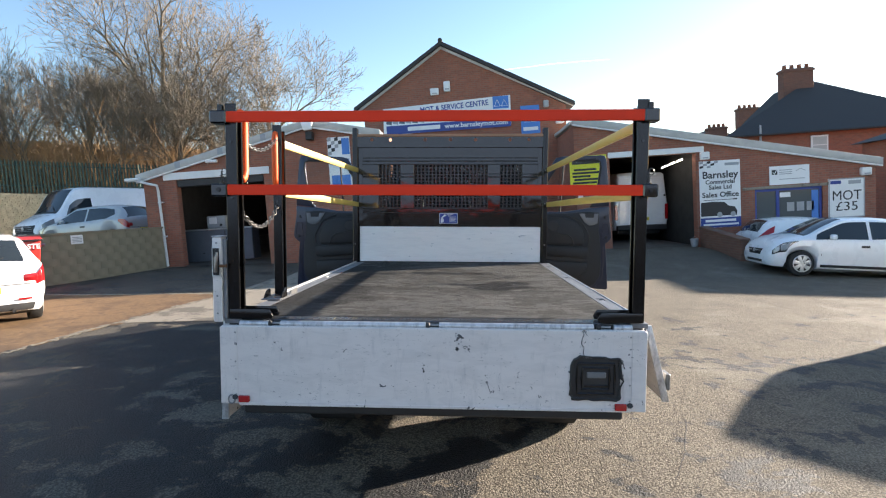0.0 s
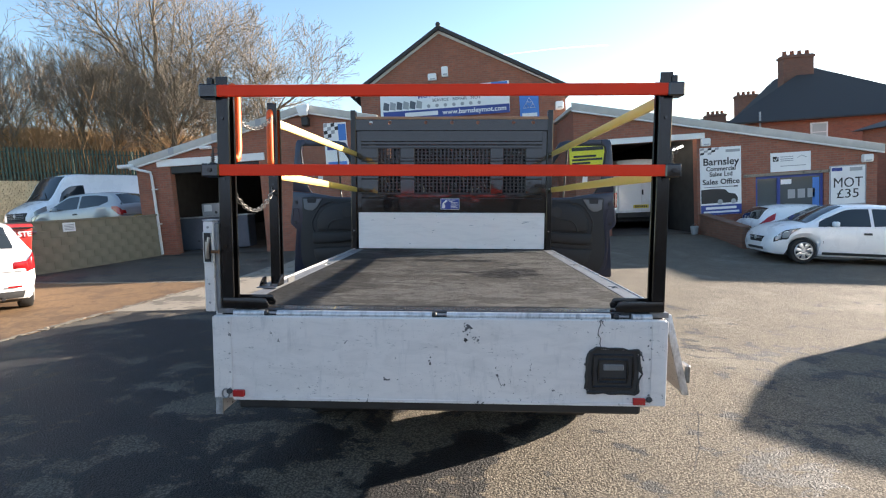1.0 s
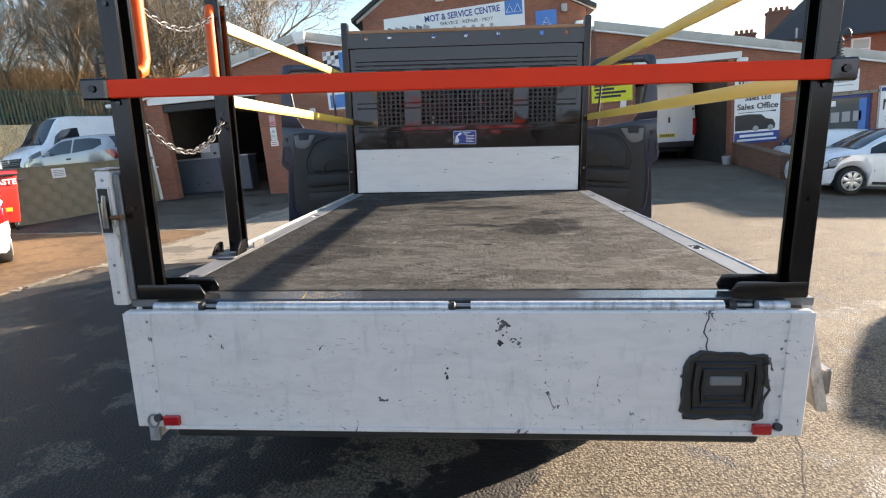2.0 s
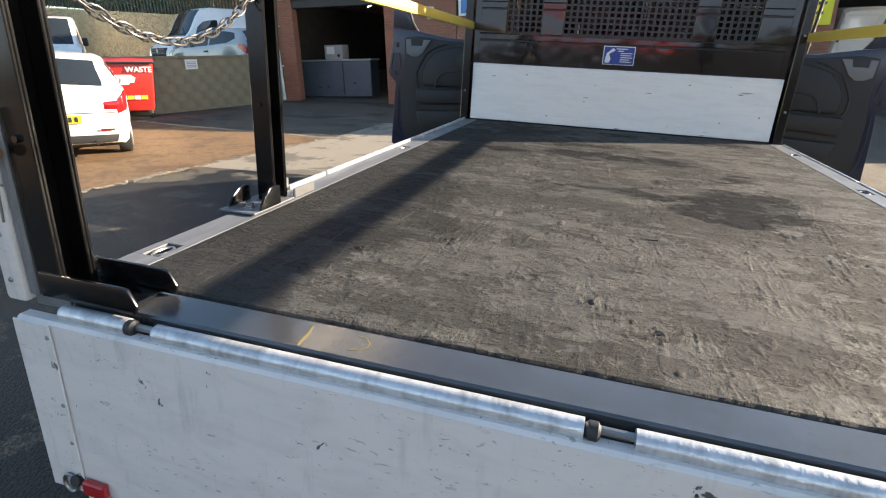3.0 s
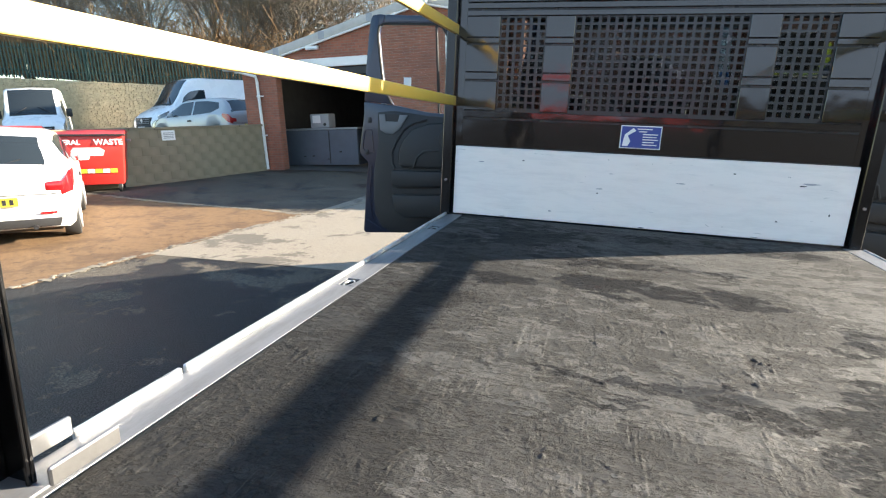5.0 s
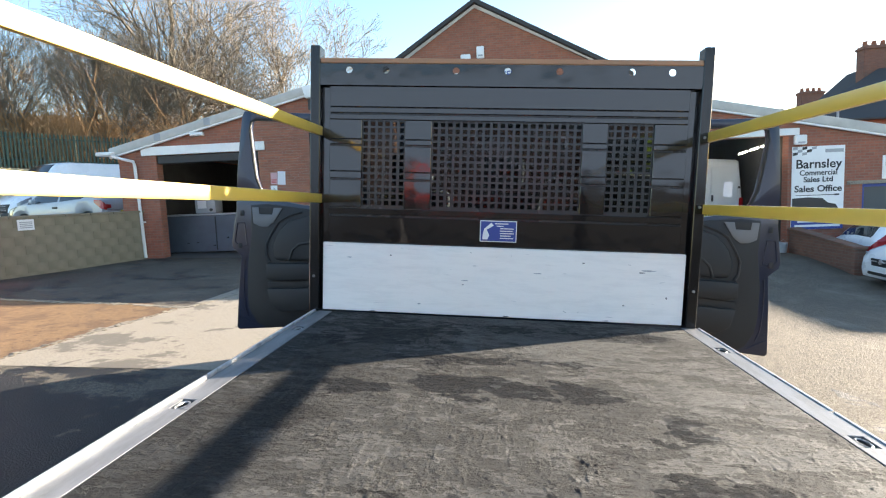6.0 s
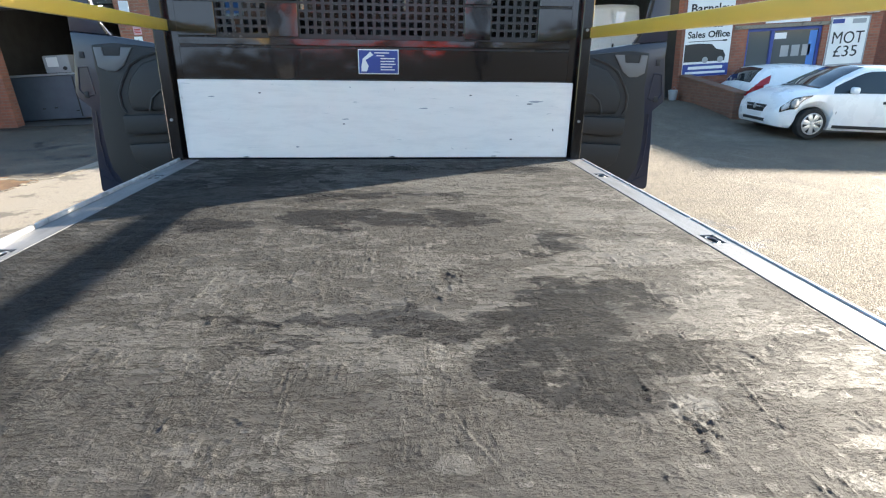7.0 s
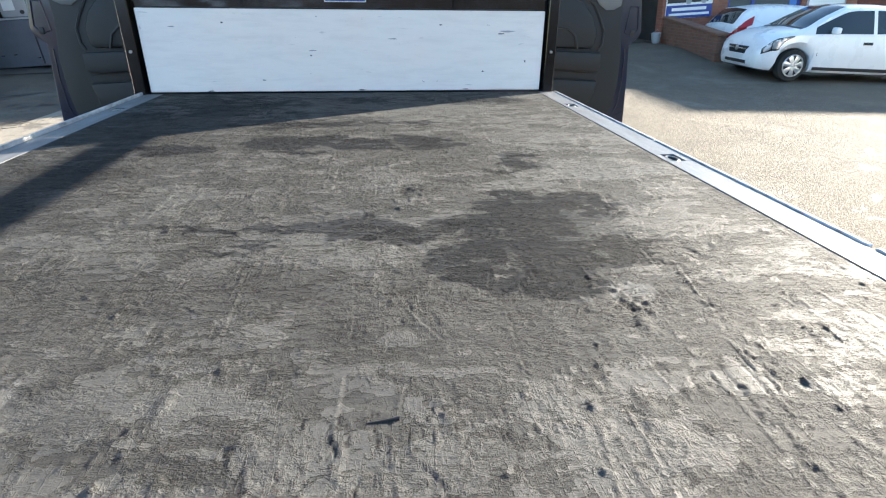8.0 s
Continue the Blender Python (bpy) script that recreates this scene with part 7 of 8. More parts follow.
HATCH = [(-1.93, 0.38, 0.78, 0.84, 0.62, 0.70, 0.60), (-1.90, 0.27, 0.90, 0.96, 0.74, 0.80, 0.70), (-1.82, 0.22, 0.97, 1.06, 0.79, 0.84, 0.70), (-1.60, 0.2, 0.99, 1.33, 0.82, 0.865, 0.64), (-1.42, 0.2, 0.985, 1.425, 0.83, 0.87, 0.64), (-0.6, 0.19, 0.955, 1.488, 0.83, 0.875, 0.647),
         (0.26, 0.19, 0.93, 1.455, 0.83, 0.87, 0.65), (0.72, 0.19, 0.92, 1.265, 0.83, 0.865, 0.69), (1.20, 0.19, 0.91, 1.0, 0.82, 0.855, 0.77), (1.50, 0.19, 0.87, 0.945, 0.81, 0.845, 0.73), (1.78, 0.2, 0.79, 0.86, 0.79, 0.82, 0.67), (1.92, 0.21, 0.68, 0.75, 0.74, 0.77, 0.60), (2.0, 0.23, 0.58, 0.64, 0.68, 0.70, 0.52), (2.04, 0.30, 0.5, 0.54, 0.60, 0.62, 0.45)]


def hatchback(m, color, label, plain_back=False, front_plate="plate_white"):
    """A small hatchback, nose to +y."""
    sh = Shell(HATCH, (-1.22, 1.29), 0.31)
    ob = thing("hatchback_car", label, "car", m)
    part("body", sh.body(), color, ob)
    part("underbody", box((-0.7, -1.75, 0.17), (0.7, 1.85, 0.45), 0.04), "blackmatt", ob)
    part("windscreen", sh.top_patch(0.32, 1.15, 0.03), "screen", ob)
    part("scuttle", sh.top_patch(1.15, 1.21, 0.03, 0.004), "blackmatt", ob)
    part("rear_window", sh.top_patch(-1.84, -1.52, 0.03), "screen", ob)
    for s in (-1, 1):
        part("side_window", sh.side_shape([(-0.20, 0.05), (0.40, 0.05), (1.0, 0.05)], [(-0.20, 0.93), (0.16, 0.93), (0.95, 0.80)], s), "screen", ob)
        part("side_window", sh.side_shape([(-1.42, 0.42), (-1.1, 0.12), (-0.28, 0.05)], [(-1.34, 0.86), (-0.9, 0.92), (-0.28, 0.93)], s), color if plain_back else "screen", ob)
        if plain_back:
            part("tail_lamp", sh.side_shape([(-1.84, -0.25), (-1.7, -0.1), (-1.48, 0.12)], [(-1.82, 0.2), (-1.68, 0.42), (-1.40, 0.62)], s, 5, 6, 0.014), "redlens", ob, "tall red tail lamp")
            part("quarter_panel_line", sh.side_shape([(-0.262, 0.0), (-0.255, 0.0)], [(-0.262, 0.95), (-0.255, 0.95)], s, lift=0.003), "blackmatt", ob)
        part("door_line", sh.side_patch(-0.30, -0.29, 0.0, 1.0, s, 2, 5, 0.002), "blackmatt", ob)
        part("door_line", sh.side_patch(0.86, 0.87, 0.0, 1.0, s, 3, 5, 0.002), "blackmatt", ob)
        part("sill_trim", sh.side_patch(-0.78, 0.85, 0.0, 0.22, s, 2, 3, 0.010), "blackmatt", ob)
        part("door_handle", sh.side_patch(-0.22, -0.04, 0.62, 0.76, s, 3, 4, 0.025), "blackmatt", ob)
        part("mirror", box((s * 0.95 - 0.085, 0.60, 0.94), (s * 0.95 + 0.085, 0.72, 1.07), 0.04, None, 3), color, ob)
        lamp = part("headlamp", sh.side_shape([(1.40, 0.78), (1.70, 0.30), (1.965, 0.42)], [(1.42, 0.92), (1.72, 1.0), (1.965, 0.90)], s, 3, 5, 0.010), "darkglass", ob, "dark glazed headlamp with bright reflectors")
        part("reflector_bowl", sh.side_shape([(1.55, 0.66), (1.70, 0.42), (1.80, 0.46)], [(1.58, 0.84), (1.72, 0.88), (1.80, 0.85)], s, 3, 5, 0.016), "clearlens", lamp)
        part("reflector_bowl", sh.side_shape([(1.83, 0.5), (1.88, 0.46), (1.945, 0.5)], [(1.83, 0.84), (1.88, 0.86), (1.945, 0.82)], s, 3, 5, 0.016), "clearlens", lamp)
        part("tail_lamp", sh.side_shape([(-1.925, 0.42), (-1.85, 0.36), (-1.62, 0.80)], [(-1.925, 0.98), (-1.85, 1.0), (-1.62, 0.98)], s, 3, 5, 0.014), "redlens", ob, "red tail lamp")
        part("tail_lamp_face", box((s * 0.66 - 0.12, -1.935, 0.70), (s * 0.66 + 0.10, -1.885, 0.84), 0.03, None, 2), "redlens", ob, "red tail lamp")
        for y in (-1.22, 1.29):
            add_wheel(ob, s * 0.85, y, 0.31)
        part("fog_lamp_recess", slab([(s * 0.44, 1.99, 0.33), (s * 0.70, 1.86, 0.36), (s * 0.68, 1.88, 0.47), (s * 0.50, 1.99, 0.40)], (0, 0.045, 0), 0.006), "blackmatt", ob)
    part("grille", slab([(-0.36, 2.0, 0.62), (0.36, 2.0, 0.62), (0.30, 2.0, 0.47), (-0.30, 2.0, 0.47)], (0, 0.052, 0), 0.012), "blackmatt", ob)
    part("grille_bar", box((-0.34, 2.045, 0.555), (0.34, 2.066, 0.58), 0.008), "chrome", ob)
    part("emblem", tube([(0, 2.05, 0.567), (0, 2.075, 0.567)], 0.05, 14), "chrome", ob)
    part("lower_grille", box((-0.42, 1.97, 0.28), (0.42, 2.045, 0.36), 0.02), "blackmatt", ob)
    part("number_plate", box((-0.26, 2.03, 0.375), (0.26, 2.055, 0.455), 0.004), front_plate, ob)
    part("number_plate", box((-0.26, -1.962, 0.54), (0.26, -1.92, 0.65), 0.004), "plate", ob, "yellow rear plate with dark bars")
    for k in range(6):
        x = -0.2 + 0.075 * k
        part("plate_bar", box((x, -1.967, 0.56), (x + 0.04, -1.963, 0.63)), "ink", ob)
    part("rear_bumper", slab([(-0.72, -1.90, 0.36), (0.72, -1.90, 0.36), (0.80, -1.80, 0.52), (0.74, -1.90, 0.66), (-0.74, -1.90, 0.66), (-0.80, -1.80, 0.52)], (0, -0.045, 0), 0.02), color, ob)
    part("rear_bumper_trim", slab([(-0.66, -1.88, 0.25), (0.66, -1.88, 0.25), (0.70, -1.88, 0.37), (-0.70, -1.88, 0.37)], (0, -0.055, 0), 0.015), "blackmatt", ob)
    for s in (-1, 1):
        part("rear_reflector", box((s * 0.56 - 0.09, -1.953, 0.42), (s * 0.56 + 0.09, -1.944, 0.45), 0.004), "redlens", ob)
        part("exhaust_pipe", tube([(0.4, -1.86, 0.26), (0.4, -1.97, 0.255)], 0.028, 10), "blackmatt", ob) if s > 0 else None
    part("boot_seam", box((-0.70, -1.942, 0.674), (0.70, -1.93, 0.682)), "blackmatt", ob)
    part("wiper", tube([(0.05, -1.86, 1.02), (0.34, -1.79, 1.12)], 0.010, 6), "blackmatt", ob)
    return ob


VAN = [(-2.75, 0.45, 1.2, 2.20, 0.86, 0.93, 0.80), (-2.70, 0.40, 1.25, 2.28, 0.92, 0.98, 0.84), (-1.5, 0.38, 1.25, 2.33, 0.95, 1.0, 0.86), (0.6, 0.38, 1.25, 2.33, 0.95, 1.0, 0.86), (1.05, 0.36, 1.22, 2.26, 0.95, 1.0, 0.82),
       (1.85, 0.34, 1.15, 1.30, 0.94, 0.98, 0.84), (2.25, 0.34, 1.02, 1.12, 0.93, 0.96, 0.76), (2.55, 0.36, 0.85, 0.95, 0.86, 0.88, 0.66), (2.66, 0.42, 0.65, 0.72, 0.72, 0.74, 0.55)]


def panel_van(m, label):
    """A white panel van, nose to +y."""
    sh = Shell(VAN, (-1.55, 1.75), 0.34, 0.03)
    ob = thing("panel_van", label, "van", m)
    part("body", sh.body(), "carwhite", ob)
    part("underbody", box((-0.8, -2.5, 0.25), (0.8, 2.4, 0.6), 0.04), "blackmatt", ob)
    part("windscreen", sh.top_patch(1.10, 1.80, 0.03), "screen", ob)
    for s in (-1, 1):
        part("side_window", sh.side_shape([(0.55, 0.03), (1.62, 0.03)], [(0.55, 0.60), (1.42, 0.62)], s), "screen", ob)
        part("door_line", sh.side_patch(0.48, 0.495, 0.0, 1.0, s, 3, 5, 0.003), "blackmatt", ob)
        part("door_line", sh.side_patch(-0.62, -0.605, 0.0, 1.0, s, 3, 5, 0.003), "grey", ob)
        part("rub_strip", sh.side_patch(-2.5, 1.3, 0.3, 0.5, s, 2, 3, 0.012), "blackmatt", ob)
        part("mirror", box((s * 1.12 - 0.1, 1.25, 1.2), (s * 1.12 + 0.1, 1.36, 1.52), 0.04, None, 2), "blackmatt", ob)
        part("headlamp", sh.side_patch(2.1, 2.52, 0.2, 1.0, s, 3, 5, 0.014), "clearlens", ob)
        part("tail_lamp", box((s * 0.91 - 0.05, -2.80, 0.75), (s * 0.91 + 0.05, -2.69, 1.25), 0.015), "redlens", ob)
        for y in (-1.55, 1.75):
            add_wheel(ob, s * 0.97, y, 0.34, 6)
        part("rear_door", box((min(s * 0.015, s * 0.80), -2.772, 0.62), (max(s * 0.015, s * 0.80), -2.752, 2.12), 0.01), "carwhite", ob)
        part("rear_hinge", box((s * 0.84 - 0.03, -2.785, 1.5), (s * 0.84 + 0.03, -2.76, 1.56), 0.006), "blackmatt", ob)
    part("grille", slab([(-0.56, 2.56, 0.58), (0.56, 2.56, 0.58), (0.62, 2.52, 0.86), (-0.62, 2.52, 0.86)], (0, 0.13, 0), 0.03), "blackmatt", ob)
    for z in (0.64, 0.70, 0.78):
        part("grille_bar", box((-0.52, 2.685, z), (0.52, 2.70, z + 0.016), 0.004), "grey", ob)
    part("emblem", slab([(-0.07, 2.72, 0.75), (0, 2.72, 0.66), (0.07, 2.72, 0.75), (0, 2.72, 0.84)], (0, -0.02, 0), 0.005), "chrome", ob)
    part("front_bumper", slab([(-0.95, 2.20, 0.34), (-0.88, 2.55, 0.34), (-0.45, 2.74, 0.34), (0.45, 2.74, 0.34), (0.88, 2.55, 0.34), (0.95, 2.20, 0.34)], (0, 0, 0.24), 0.04), "blackmatt", ob)
    part("front_plate", box((-0.26, 2.742, 0.42), (0.26, 2.752, 0.53), 0.003), "plate_white", ob)
    part("scuttle", sh.top_patch(1.80, 1.88, 0.03, 0.006), "blackmatt", ob)
    for a, b in ((-0.62, 0.05), (0.62, -0.05)):
        part("wiper", tube([(a, 1.84, 1.33), (a + b * 9, 1.62, 1.60)], 0.012, 5), "blackmatt", ob)
    part("rear_bumper", box((-0.9, -2.86, 0.40), (0.9, -2.70, 0.58), 0.03), "blackmatt", ob)
    part("number_plate", box((-0.27, -2.80, 0.72), (0.27, -2.774, 0.83), 0.004), "plate", ob, "yellow rear plate with dark bars")
    for k in range(6):
        x = -0.21 + 0.075 * k
        part("plate_bar", box((x, -2.806, 0.74), (x + 0.045, -2.801, 0.81)), "ink", ob)
    part("door_handle", box((0.03, -2.79, 1.15), (0.09, -2.772, 1.32), 0.008), "blackmatt", ob)
    return ob


def on_ground(x, y, turn, lift=0.0):
    """A pose on the sloping ground at (x, y), nose turned by turn degrees from +y."""
    gx, gy = (level(x + 0.5, y) - level(x - 0.5, y)), (level(x, y + 0.5) - level(x, y - 0.5))
    up = Vector((-gx, -gy, 1)).normalized()
    tilt = Vector((0, 0, 1)).rotation_difference(up).to_matrix().to_4x4()
    return Matrix.Translation((x, y, level(x, y) + 0.004 + lift)) @ tilt @ pose(0, 0, 0, 0, 0, turn)


hatchback(on_ground(9.86, 15.28, 86), "carwhite", "white hatchback parked in the shade before the sales office")
hatchback(on_ground(10.92, 18.12, -93), "carwhite", "white van-backed hatchback parked by the office wall", plain_back=True)
hatchback(on_ground(-8.28, 9.48, 48) @ Matrix.Scale(0.935, 4), "carwhite", "white hatchback with its rear to the truck on brown tarmac")
hatchback(on_ground(-8.47, 7.0, -90), "carsilver", "silver hatchback nosing in on the brown tarmac")
hatchback(pose(-13.13, 19.8, 0.95, 0, 0, 80), "carsilver", "silver hatchback parked behind the block wall")
panel_van(pose(-15.93, 23.24, 1.08, 0, 0, 159.5), "white panel van parked behind the block wall")
panel_van(on_ground(-22.2, 20.9, 228), "white panel van parked below the stone wall")
panel_van(on_ground(6.75, 24.6, 3) @ Matrix.Diagonal((1.06, 1.06, 1.16, 1)), "white panel van standing inside the bay")
panel_van(on_ground(10.88, 7.19, 232.7) @ Matrix.Diagonal((1.15, 1.0, 1.0, 1)), "white panel van parked at the edge of the yard")


# ---- block wall, bin ----
def block_wall():
    length, h, t = 6.9, 1.22, 0.2
    root = thing("wall_yard", "low concrete block wall, toned down for shade, beside the bin", "wall", WALL_AT, kind="structure")
    rows, bw = 6, 0.44
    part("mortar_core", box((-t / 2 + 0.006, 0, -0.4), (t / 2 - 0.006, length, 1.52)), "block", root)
    bh = h / rows
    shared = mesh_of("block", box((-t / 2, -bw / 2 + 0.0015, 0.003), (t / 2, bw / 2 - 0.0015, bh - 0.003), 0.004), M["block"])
    for j in range(-1, rows):
        for i in range(int(length / bw) - 1):
            ob = new("block", shared)
            ob.parent = root
            ob.matrix_basis = pose(random.uniform(-0.001, 0.001), (i + (0.5 if j % 2 else 0.95)) * bw, 0.31 + j * bh)
    for k in range(int(length / 0.6)):
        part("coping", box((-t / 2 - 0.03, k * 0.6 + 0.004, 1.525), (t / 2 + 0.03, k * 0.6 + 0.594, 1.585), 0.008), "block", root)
    return root


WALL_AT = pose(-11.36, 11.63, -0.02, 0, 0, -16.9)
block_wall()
notice = thing("wall_notice", "small pale notice fixed to the block wall", "notice", WALL_AT)
part("panel", box((0.104, 3.16, 1.26), (0.122, 3.5, 1.5), 0.004), "board", notice)
for z in (1.44, 1.40, 1.36, 1.32):
    part("printed_bar", box((0.1225, 3.2, z - 0.012), (0.1245, 3.46, z + 0.008)), "grey", notice)

binm = on_ground(-10.78, 12.94, 42) @ Matrix.Scale(1.06, 4)
wbin = thing("waste_bin", "large red wheeled waste bin with a dark lid", "bin", binm)
part("body", slab([(-0.60, -0.44, 0.16), (0.60, -0.44, 0.16), (0.69, -0.52, 1.14), (-0.69, -0.52, 1.14)], (0, 0.95, 0), 0.03), "biffred", wbin)
part("lid", slab([(-0.71, -0.56, 1.15), (-0.71, 0.0, 1.24), (-0.71, 0.46, 1.20), (-0.71, 0.46, 1.15)], (1.42, 0, 0), 0.02), "biffred", wbin, "red lid with a dark rim")
part("lid_rim", box((-0.72, -0.58, 1.12), (0.72, -0.53, 1.16), 0.01), "blackmatt", wbin)
for s in (-1, 1):
    part("trunnion", tube([(s * 0.69, -0.05, 1.02), (s * 0.78, -0.05, 1.02)], 0.03, 8), "steel", wbin)
    for y in (-0.36, 0.38):
        part("castor", tube([(s * 0.52 - 0.025, y, 0.1), (s * 0.52 + 0.025, y, 0.1)], 0.1, 16), "rubber", wbin)
        part("castor_fork", box((s * 0.52 - 0.04, y - 0.03, 0.1), (s * 0.52 + 0.04, y + 0.03, 0.25), 0.006), "steel", wbin)
FB = pose(0, 0, 0, 85, 0, 0)
letters("GENERAL", 0.13, pose(-0.33, -0.523, 1.0) @ FB, "board", wbin, bold=0.004)
letters("WASTE", 0.15, pose(0.42, -0.523, 1.0) @ FB, "board", wbin, bold=0.005)
part("emblem_shape", slab([(x, -0.515 + (1.14 - z) * 0.089, z) for x, z in ((-0.22, 0.74), (0.30, 0.74), (0.34, 0.84), (0.26, 0.90), (-0.18, 0.90), (-0.24, 0.82))], (0, -0.008, 0)), "board", wbin)
part("printed_bar", slab([(x, -0.515 + (1.14 - z) * 0.089, z) for x, z in ((-0.42, 0.575), (0.42, 0.575), (0.42, 0.60), (-0.42, 0.60))], (0, -0.006, 0)), "board", wbin)
for k in range(8):
    part("hazard_stripe", box((-0.52 + k * 0.13, -0.475, 0.40), (-0.40 + k * 0.13, -0.455, 0.48)), "plate" if k % 2 else "board", wbin)

copy_thing(wbin, binm @ pose(-1.47, 0.06, 0.0, 0, 0, 5))

# low ramp wall and a bucket by the van bay
rampwall = thing("wall_ramp", "low red brick wall beside the van bay", "wall", kind="structure")
part("brickwork", slab([(8.05, 19.15, -1.0), (8.05, 16.5, -1.0), (8.05, 16.5, 0.06), (8.05, 19.15, 0.34)], (0.24, 0, 0), 0.004), "brick_dark", rampwall)
part("coping", slab([(8.02, 19.15, 0.345), (8.02, 16.47, 0.065), (8.02, 16.47, 0.125), (8.02, 19.15, 0.405)], (0.3, 0, 0), 0.006), "brick_dark", rampwall)
bucket = thing("bucket", "pale plastic bucket standing by the brick pier", "bucket")
bz = level(7.75, 18.9) + 0.002
part("pail", tube([(7.75, 18.9, bz), (7.75, 18.9, bz + 0.02), (7.75, 18.9, bz + 0.26), (7.75, 18.9, bz + 0.27)], [0.09, 0.1, 0.13, 0.12], 16), "grey", bucket)
part("bail", tube([(7.63, 18.9, bz + 0.26), (7.75, 18.86, bz + 0.36), (7.87, 18.9, bz + 0.26)], 0.006, 6), "steel", bucket)


# ---- retaining wall, palisade, bank ----
FA, FB2 = Vector((-34, 20, 0)), Vector((-6, 34, 0))


def along(f):
    p = FA.lerp(FB2, f)
    return p.x, p.y, 6.2 - 2.0 * f         # top of the palisade


stone = thing("wall_retaining", "sunlit rubble stone retaining wall below the fence", "wall", kind="structure")
dirn = (FB2 - FA).normalized()
nrm = Vector((dirn.y, -dirn.x, 0))
bm = bmesh.new()
xa, ya, za = along(0)
xb, yb, zb = along(1)
slab([(xa, ya, 0), (xb, yb, 0), (xb, yb, zb - 1.65), (xa, ya, za - 1.65)], -nrm * 0.5, 0, bm)
part("wall_core", bm, "rubble", stone)
rnd = random.Random(21)
total = (FB2 - FA).length
cv, cf = [], []
for j in range(34):
    d, h = rnd.uniform(0, 0.2), 0.105
    while d < total * 0.72:
        w = rnd.uniform(0.1, 0.3)
        x, y, top = along((d + w / 2) / total)
        z = 0.9 + j * h
        if z + h < top - 1.62:
            out, k = rnd.uniform(0.012, 0.06), len(cv)
            for u, q, o in ((-1, -1, 0), (1, -1, 0), (1, 1, 0), (-1, 1, 0), (-1, -1, 1), (1, -1, 1), (1, 1, 1), (-1, 1, 1)):
                shrink = 0.82 if o else 1.0
                cv.append(Vector((x, y, z + h / 2)) + dirn * (u * shrink * (w / 2 - 0.008) + rnd.uniform(-0.01, 0.01)) + nrm * (o * out) + Vector((0, 0, q * shrink * (h / 2 - 0.007) + rnd.uniform(-0.008, 0.008))))
            cf += [(k + 4, k + 5, k + 6, k + 7), (k, k + 1, k + 5, k + 4), (k + 1, k + 2, k + 6, k + 5), (k + 2, k + 3, k + 7, k + 6), (k + 3, k, k + 4, k + 7)]
        d += w
me = bpy.data.meshes.new("stone_courses")
me.from_pydata([tuple(v) for v in cv], [], cf)
me.materials.append(M["rubble"])
courses = new("stone_courses", me)
courses.parent = stone
courses["kind"] = "stuff"

fence = thing("palisade_fence", "dark green steel palisade fence on the stone wall", "fence")
pale = bmesh.new()
slab([(-0.034, 0, -1.6), (-0.012, -0.014, -1.6), (0.012, -0.014, -1.6), (0.034, 0, -1.6), (0.034, 0, -0.06), (0.0, -0.01, 0.0), (-0.034, 0, -0.06)], (0, 0.006, 0), 0, pale)
pale_mesh = mesh_of("pale", pale, M["fence"])
turn = math.degrees(math.atan2(dirn.y, dirn.x))
n = int(total / 0.15)
first = int(0.18 * n)
for k in range(n):
    f = (k + 0.5) / n
    if first <= k < first + 150:
        x, y, top = along(f)
        ob = new("pale", pale_mesh)
        ob.parent = fence
        ob.matrix_basis = pose(x, y, top, 0, 0, turn)
for dz in (0.25, 1.25):
    x0, y0, z0 = along(0)
    x1, y1, z1 = along(1)
    part("fence_rail", tube([(x0, y0 + 0.04, z0 - dz), (x1, y1 + 0.04, z1 - dz)], 0.025, 6), "fence", fence)
for k in range(12):
    x, y, top = along((k + 0.3) / 12)
    part("fence_post", box((x - 0.04, y + 0.06, top - 1.7), (x + 0.04, y + 0.14, top - 0.05), 0.006), "fence", fence)
rest = bmesh.new()
for k in list(range(first)) + list(range(first + 150, n)):
    x, y, top = along((k + 0.5) / n)
    box((x - 0.032, y - 0.008, top - 1.6), (x + 0.032, y + 0.006, top), 0, rest)
part("far_pale", rest, "fence", fence)["kind"] = "stuff"

bm = bmesh.new()
xs, depth = steps(0, 1, 0.04), [0.5, 3, 7, 12, 20, 32, 50]
grid = []
for d in depth:
    row = []
    for f in [k * 1.7 - 0.5 for k in xs]:
        p = FA.lerp(FB2, f) - nrm * d
        z = (6.2 - 2.0 * f) - 1.7 + 0.18 * d + 0.5 * noise.noise((p.x * 0.2, p.y * 0.2, 0))
        row.append(bm.verts.new((p.x, p.y, z)))
    grid.append(row)
for a, b in zip(grid, grid[1:]):
    for k in range(len(a) - 1):
        bm.faces.new((a[k], a[k + 1], b[k + 1], b[k]))
bmesh.ops.recalc_face_normals(bm, faces=bm.faces)
solid("bank", bm, "litter", "wooded bank covered with brown leaf litter", "bank", "structure")


